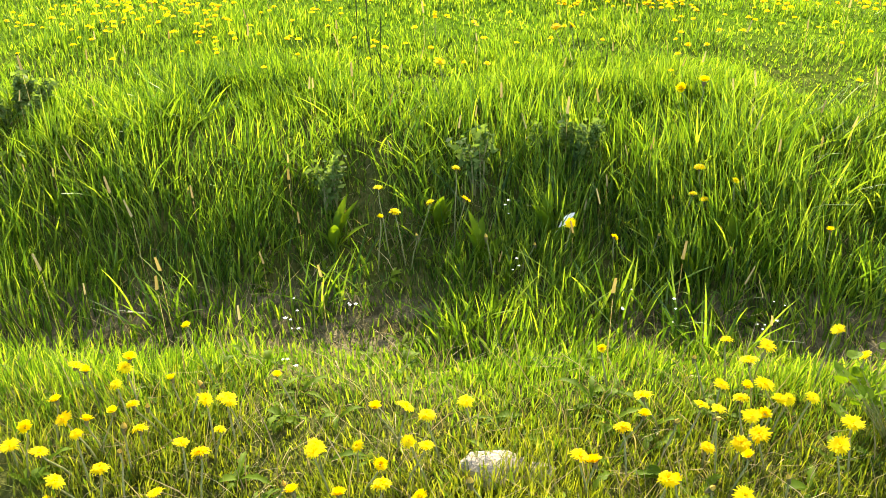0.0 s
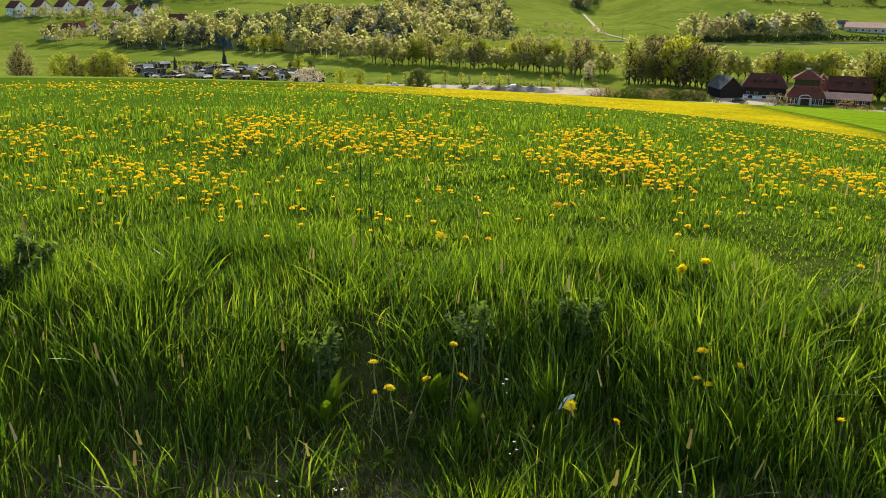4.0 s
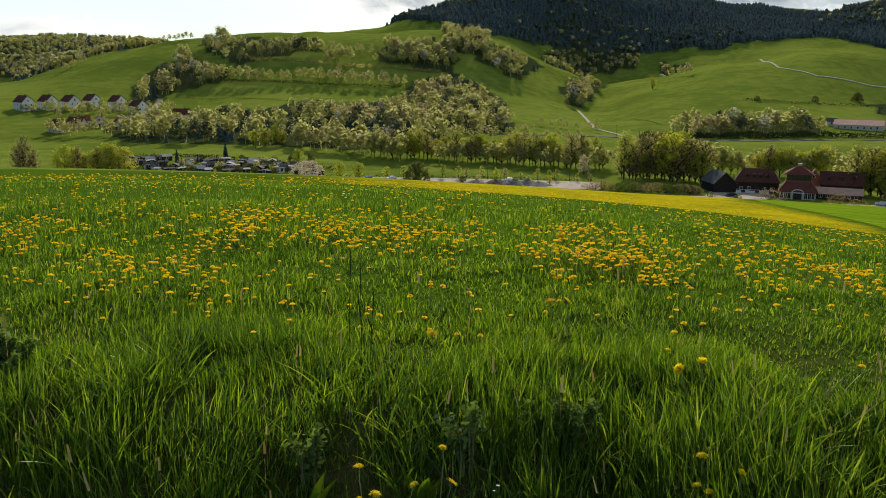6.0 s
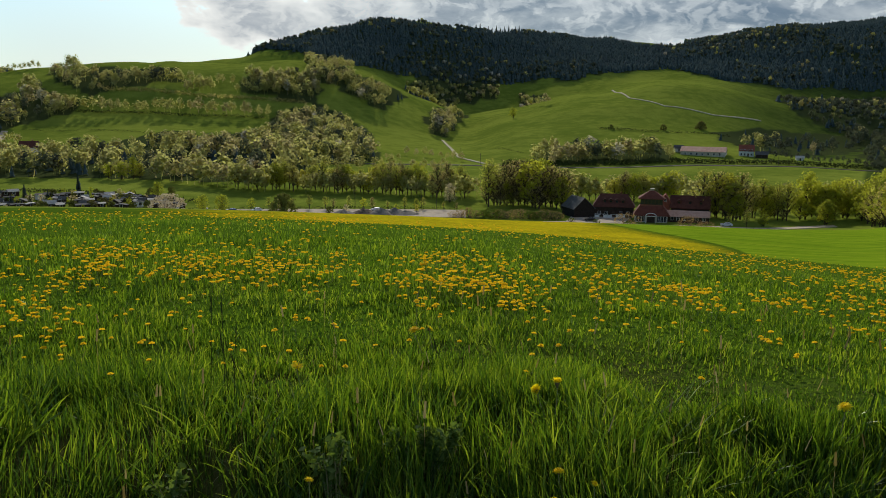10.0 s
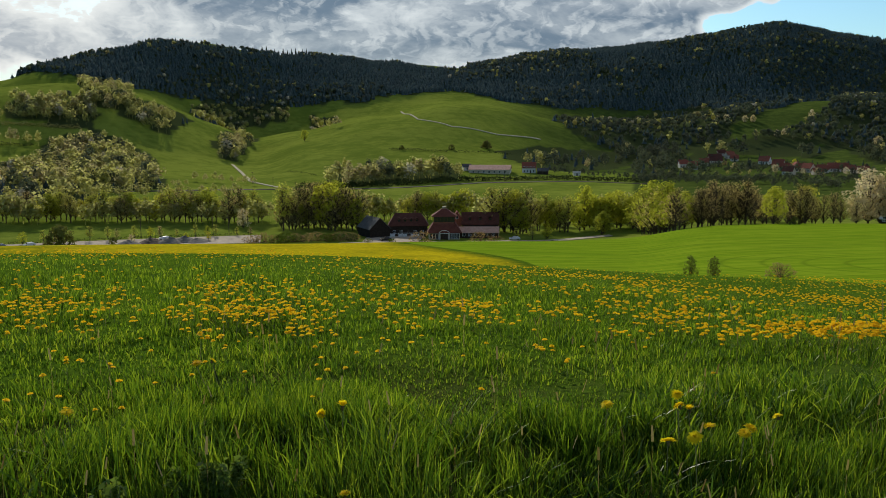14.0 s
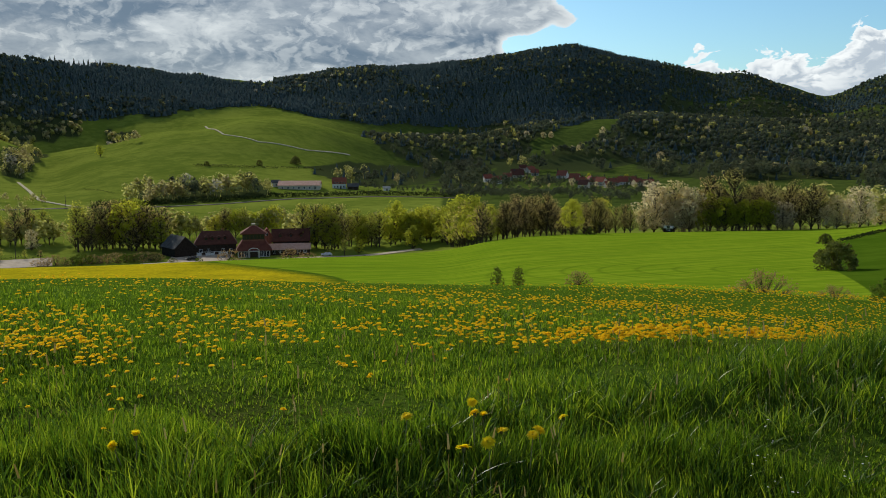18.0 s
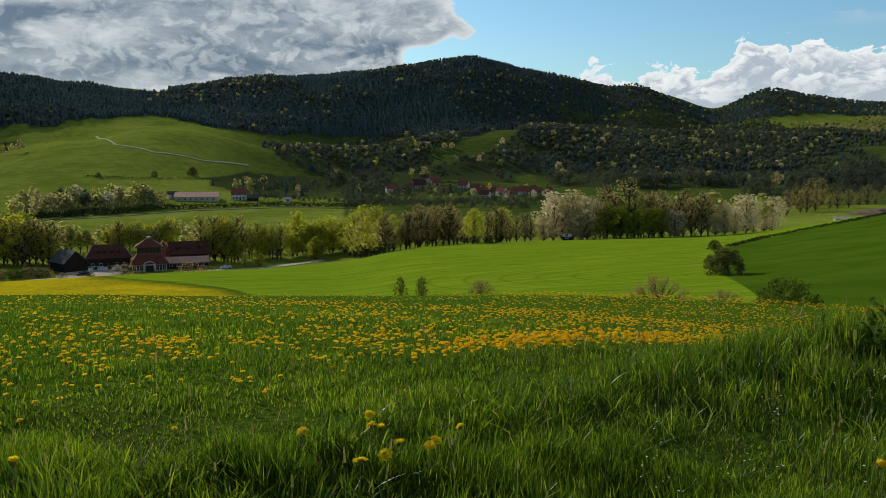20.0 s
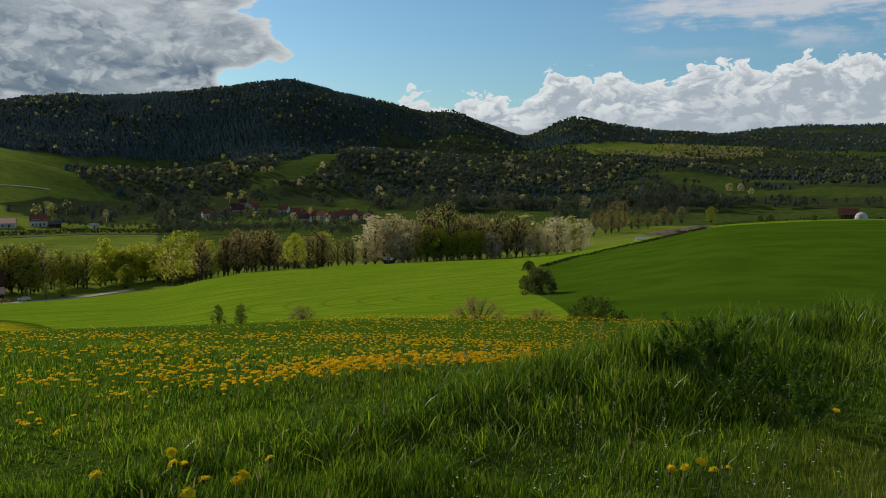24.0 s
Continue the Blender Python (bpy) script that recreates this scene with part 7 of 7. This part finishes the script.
def car(b, r, turn, paint, label, van=False):
    p = spot(b, r)
    p.z += 0.12
    t = thing("car", Matrix.Translation(p) @ Matrix.Rotation(radians(turn - b), 4, "Z"), label, "car", "parked cars")
    L, W, H = (2.6, 0.95, 2.0) if van else (2.15, 0.88, 1.45)
    prof = [(-L, 0.35), (-L, 0.85), (-L * 0.92, 0.95), (-L * 0.55, 1.0 if not van else 1.15), (-L * 0.30, H * 0.97), (L * 0.55, H), (L * 0.88, 0.98 if not van else H * 0.96), (L, 0.88), (L, 0.35)]
    V, n = [], len(prof)
    for s in (-1, 1):
        V += [(x, s * W * (0.84 if z > 1.05 else 1.0), z) for x, z in prof]
    F = [tuple(range(n))[::-1], tuple(range(n, 2 * n))] + [(i, (i + 1) % n, n + (i + 1) % n, n + i) for i in range(n)]
    body = part("body", gather([(V, F)], "body"), paint, t)
    for s in (-1, 1):
        part("side_window", gather([box(-L * 0.22, L * 0.5, s * W * 0.90 - 0.015, s * W * 0.90 + 0.015, 1.0, H - 0.14)], "side_window"), GLASS, t)
        part("headlight", gather([box(-L - 0.02, -L + 0.05, s * W * 0.7 - 0.16, s * W * 0.7 + 0.16, 0.65, 0.80)], "headlight"), LAMP, t)
        part("tail_light", gather([box(L - 0.05, L + 0.02, s * W * 0.75 - 0.12, s * W * 0.75 + 0.12, 0.65, 0.85)], "tail_light"), RED_LAMP, t)
        for x in (-L * 0.62, L * 0.60):
            w = part("tyre", gather([tube([(x, s * W - 0.10, 0.32), (x, s * W + 0.06, 0.32)], (0.32, 0.32), 14), ([(x + 0.31 * math.cos(a), s * (W + 0.06), 0.32 + 0.31 * math.sin(a)) for a in np.arange(14) * 0.4488], [tuple(range(14))])], "tyre"), TYRE, t)
            part("rim", gather([([(x + 0.19 * math.cos(a), s * (W + 0.07), 0.32 + 0.19 * math.sin(a)) for a in np.arange(10) * 0.6283], [tuple(range(10))])], "rim"), RIM, w)
    part("windscreen", gather([slab((-L * 0.53, -W * 0.78, 1.03), (-L * 0.53, W * 0.78, 1.03), (-L * 0.32, W * 0.74, H - 0.10), (-L * 0.32, -W * 0.74, H - 0.10), 0.03)], "windscreen"), GLASS, t)


PAINT = {c: plain("paint_" + c, v, v2, 3, 0.25) for c, v, v2 in (("white", (0.7, 0.7, 0.7), (0.76, 0.76, 0.76)), ("black", (0.012, 0.012, 0.014), (0.02, 0.02, 0.022)), ("grey", (0.22, 0.23, 0.24), (0.27, 0.28, 0.29)), ("red", (0.25, 0.02, 0.02), (0.3, 0.03, 0.03)), ("blue", (0.03, 0.06, 0.16), (0.04, 0.07, 0.18)))}
for _b, _r, _t, _c, _v in ((4.4, 351, 5, "white", False), (-3.4, 352, 20, "white", False), (18.6, 330, 15, "black", False), (-5.0, 351, 4, "blue", False), (-6.6, 353, 90, "white", False),
                           (-8.4, 354, 85, "grey", False), (27.2, 331, 3, "white", False), (-22.8, 640, 20, "black", False), (-25.0, 636, 25, "grey", False)):
    car(_b, _r, _t, PAINT[_c], _c + (" van" if _v else " car") + " parked on the gravel", _v)


# ---- hedges and small things at the field edges ----
def hedge(material, label, height, width, n, *route):
    rng = np.random.default_rng(int(abs(route[0] * 100)) + n)
    pts = [spot(b, r) for b, r in pairs(*route)]
    seg = rng.integers(0, len(pts) - 1, n)
    f = rng.random(n)
    c = np.array([pts[s].lerp(pts[s + 1], q) for s, q in zip(seg, f)])
    c[:, :2] += rng.normal(0, width / 2, (n, 2))
    top = height * (0.75 + 0.35 * np.sin(f * 40 + seg) * rng.random(n))
    c[:, 2] = ground(c[:, 0], c[:, 1]) + rng.random(n) ** 0.7 * top
    v, q = leaf_cards(c, max(0.16, height * 0.17), rng)
    me = mesh_from("hedge", v, q)
    me.materials.append(material)
    return tagged(new("hedge", me), label, "hedge", kind="stuff")


hedge(LEAF["dark"], "low dark hedge curving between two green fields", 0.8, 0.7, 3600, 59.8, 196, 61.7, 225, 65.0, 243, 67.8, 262, 70.2, 285)
hedge(LEAF["dark"], "dark hedge bank across the sloping pasture", 2.4, 2.5, 1800, -13.9, 766, -10.7, 747, -7.4, 742, -2.7, 741)
hedge(LEAF["dark"], "thin hedge line across the pasture", 1.3, 1.5, 900, -16.9, 720, -13.2, 701, -10.3, 677, -6.0, 658)
hedge(LEAF["brown"], "tall hedge along the upper pasture", 3.4, 3.5, 1800, -12.4, 812, -8.8, 798, -4.5, 792, -0.1, 792)
hedge(LEAF["dark"], "dark hedge line below the green hill", 2.2, 2.5, 900, 18.9, 724, 21.2, 724, 24.1, 746, 27, 770)
hedge(LEAF["dark"], "short dark hedge in the pasture", 1.2, 1.5, 240, 12.3, 666, 14.1, 623)
for _b in np.linspace(9.6, 16.6, 15):
    plant("thorn" if int(_b * 7) % 3 else "mound", float(_b), 333, float(3.3 + 0.6 * math.sin(_b * 9)), "shrubs along the car park")
hedge(LEAF["dark"], "dark hedge between garden plots", 1.7, 1.2, 1500, -21.5, 398, -17, 392, -13, 386, -9.5, 378)
hedge(LEAF["dark"], "dark hedge between garden plots", 1.9, 1.4, 1500, -21.5, 440, -17, 440, -14.4, 431, -10.5, 406, -7, 384)
hedge(LEAF["dark"], "dark hedge in front of the garden plots", 1.4, 1.4, 1500, -21.5, 362, -14, 360, -8.5, 360)
hedge(LEAF["dark"], "low hedge along the inn drive", 1.0, 1.0, 900, 19.0, 318, 22, 317, 26, 319, 30, 320)
hedge(LEAF["dark"], "dark hedge behind the car park", 1.3, 1.2, 1200, -10.5, 362, -4, 360, 3, 359, 10, 357)
hedge(LEAF["dark"], "low hedge at the far field edge", 1.2, 1.2, 900, 70.6, 330, 74, 338, 78, 340, 82, 342)
hedge(LEAF["dark"], "dark scrub along the valley road", 3.4, 4.0, 4200, 13.0, 566, 18, 575, 24, 596, 30, 606, 36, 625)

house(66.3, 420, 6.5, 4, 2.0, 2.9, 10, WHITE, PALE_SHEET, "white caravan-like hut at the field edge", "field_hut", cols=3, side_cols=0, chimney=False, door=False)
# a small shed at the crop's edge
house(49.7, 284, 2.6, 2.0, 1.5, 2.0, -15, BROWNWOOD, PALE_SHEET, "small brown shed with pale roof by the trees", "edge_shed", cols=1, side_cols=0, chimney=False, door=False, over=0.2)
house(78.4, 345, 6, 5, 2.4, 4.4, 0, BROWNWOOD, BROWN_TILES, "small brown house beyond the field", cols=1, side_cols=1, chimney=False)


def tent(b, r):
    p = spot(b, r)
    t = thing("tent", Matrix.Translation(p) @ Matrix.Rotation(radians(-b), 4, "Z"), "white canvas dome tent at the field edge", "tent")
    V, F = [], []
    for i in range(6):
        for k in range(12):
            a, e = k * math.pi / 6, i / 5 * math.pi / 2
            V.append((2.2 * math.cos(a) * math.cos(e) ** 0.8, 1.8 * math.sin(a) * math.cos(e) ** 0.8, 2.4 * math.sin(e)))
    for i in range(5):
        for k in range(12):
            F.append((12 * i + k, 12 * i + (k + 1) % 12, 12 * i + 12 + (k + 1) % 12, 12 * i + 12 + k))
    part("canvas", gather([(V, F)], "canvas"), WHITE, t)
    part("door_flap", gather([box(-0.5, 0.5, -1.86, -1.76, 0, 1.5)], "door_flap"), CREAM, t)


tent(79.1, 338)


def pole(b, r, h, label):
    t = thing("utility_pole", Matrix.Translation(spot(b, r)), label, "pole", "poles in the valley")
    part("post", gather([tube([(0, 0, -0.5), (0, 0, h)], (0.14, 0.09), 8)], "post"), BARK, t)
    part("crossarm", gather([box(-0.7, 0.7, -0.06, 0.06, h - 0.6, h - 0.45)], "crossarm"), BARK, t)


for _b, _r in pairs(11.3, 552, 10.0, 600, 7.4, 358, 8.4, 357, 3.0, 360, 26.5, 590, -12.2, 470, 30, 596):
    pole(_b, _r, 8.0, "plain wooden utility pole beside the road")

for _b, _r, _h, _k in ((24.9, 326, 4.0, "thorn"), (26.0, 322, 2.6, "thorn"), (19.0, 326, 1.4, "mound"), (17.4, 327, 1.5, "mound"), (28.4, 330, 6.5, "alder"), (27.3, 333, 5.0, "alder")):
    plant(_k, _b, _r, _h, "shrubs along the inn drive")
# young trees along the car park and more along the village
stand("alder", -4, 358, 10, 355, 16, 5.5, 2)
stand("fir", 10.8, 1435, 13.8, 1475, 12, 12.0, 20)
stand("fir", 38.0, 800, 44.0, 820, 9, 8.0, 40)
for _b, _r, _h in ((44.3, 745, 6), (45.0, 728, 5), (45.8, 715, 6), (46.7, 715, 5), (47.4, 718, 6), (40.4, 800, 6), (39.5, 790, 7), (43.4, 745, 7), (48.2, 720, 6), (41.0, 780, 6), (38.6, 770, 6), (45.5, 790, 8), (46.9, 785, 8), (44.5, 800, 8)):
    plant(("brown", "broad", "cherry", "fir")[int(_b * 10) % 4], _b, _r, _h, "village trees")
stand("broad", 36.0, 690, 50.0, 650, 20, 4.5, 30)
stand("broad", -24.5, 600, -17.0, 640, 22, 9.0, 30)

for _b, _r, _h in ((39.9, 1014, 8), (40.4, 1010, 9), (41.5, 1008, 8), (42.0, 1013, 8), (43.4, 954, 7), (43.8, 962, 7), (45.3, 1053, 9), (49.0, 958, 10), (60.9, 1059, 9), (63.4, 1159, 9), (56.8, 955, 7), (71.5, 945, 9), (72.2, 947, 9), (72.8, 924, 7), (53.4, 1130, 9), (56.2, 1162, 9), (67.7, 1823, 14), (51.8, 1113, 10)):
    plant("cherry", _b, _r, _h, "blossoming trees on the slopes")

# the woods come last: they take in the far stands above
grow_woods()
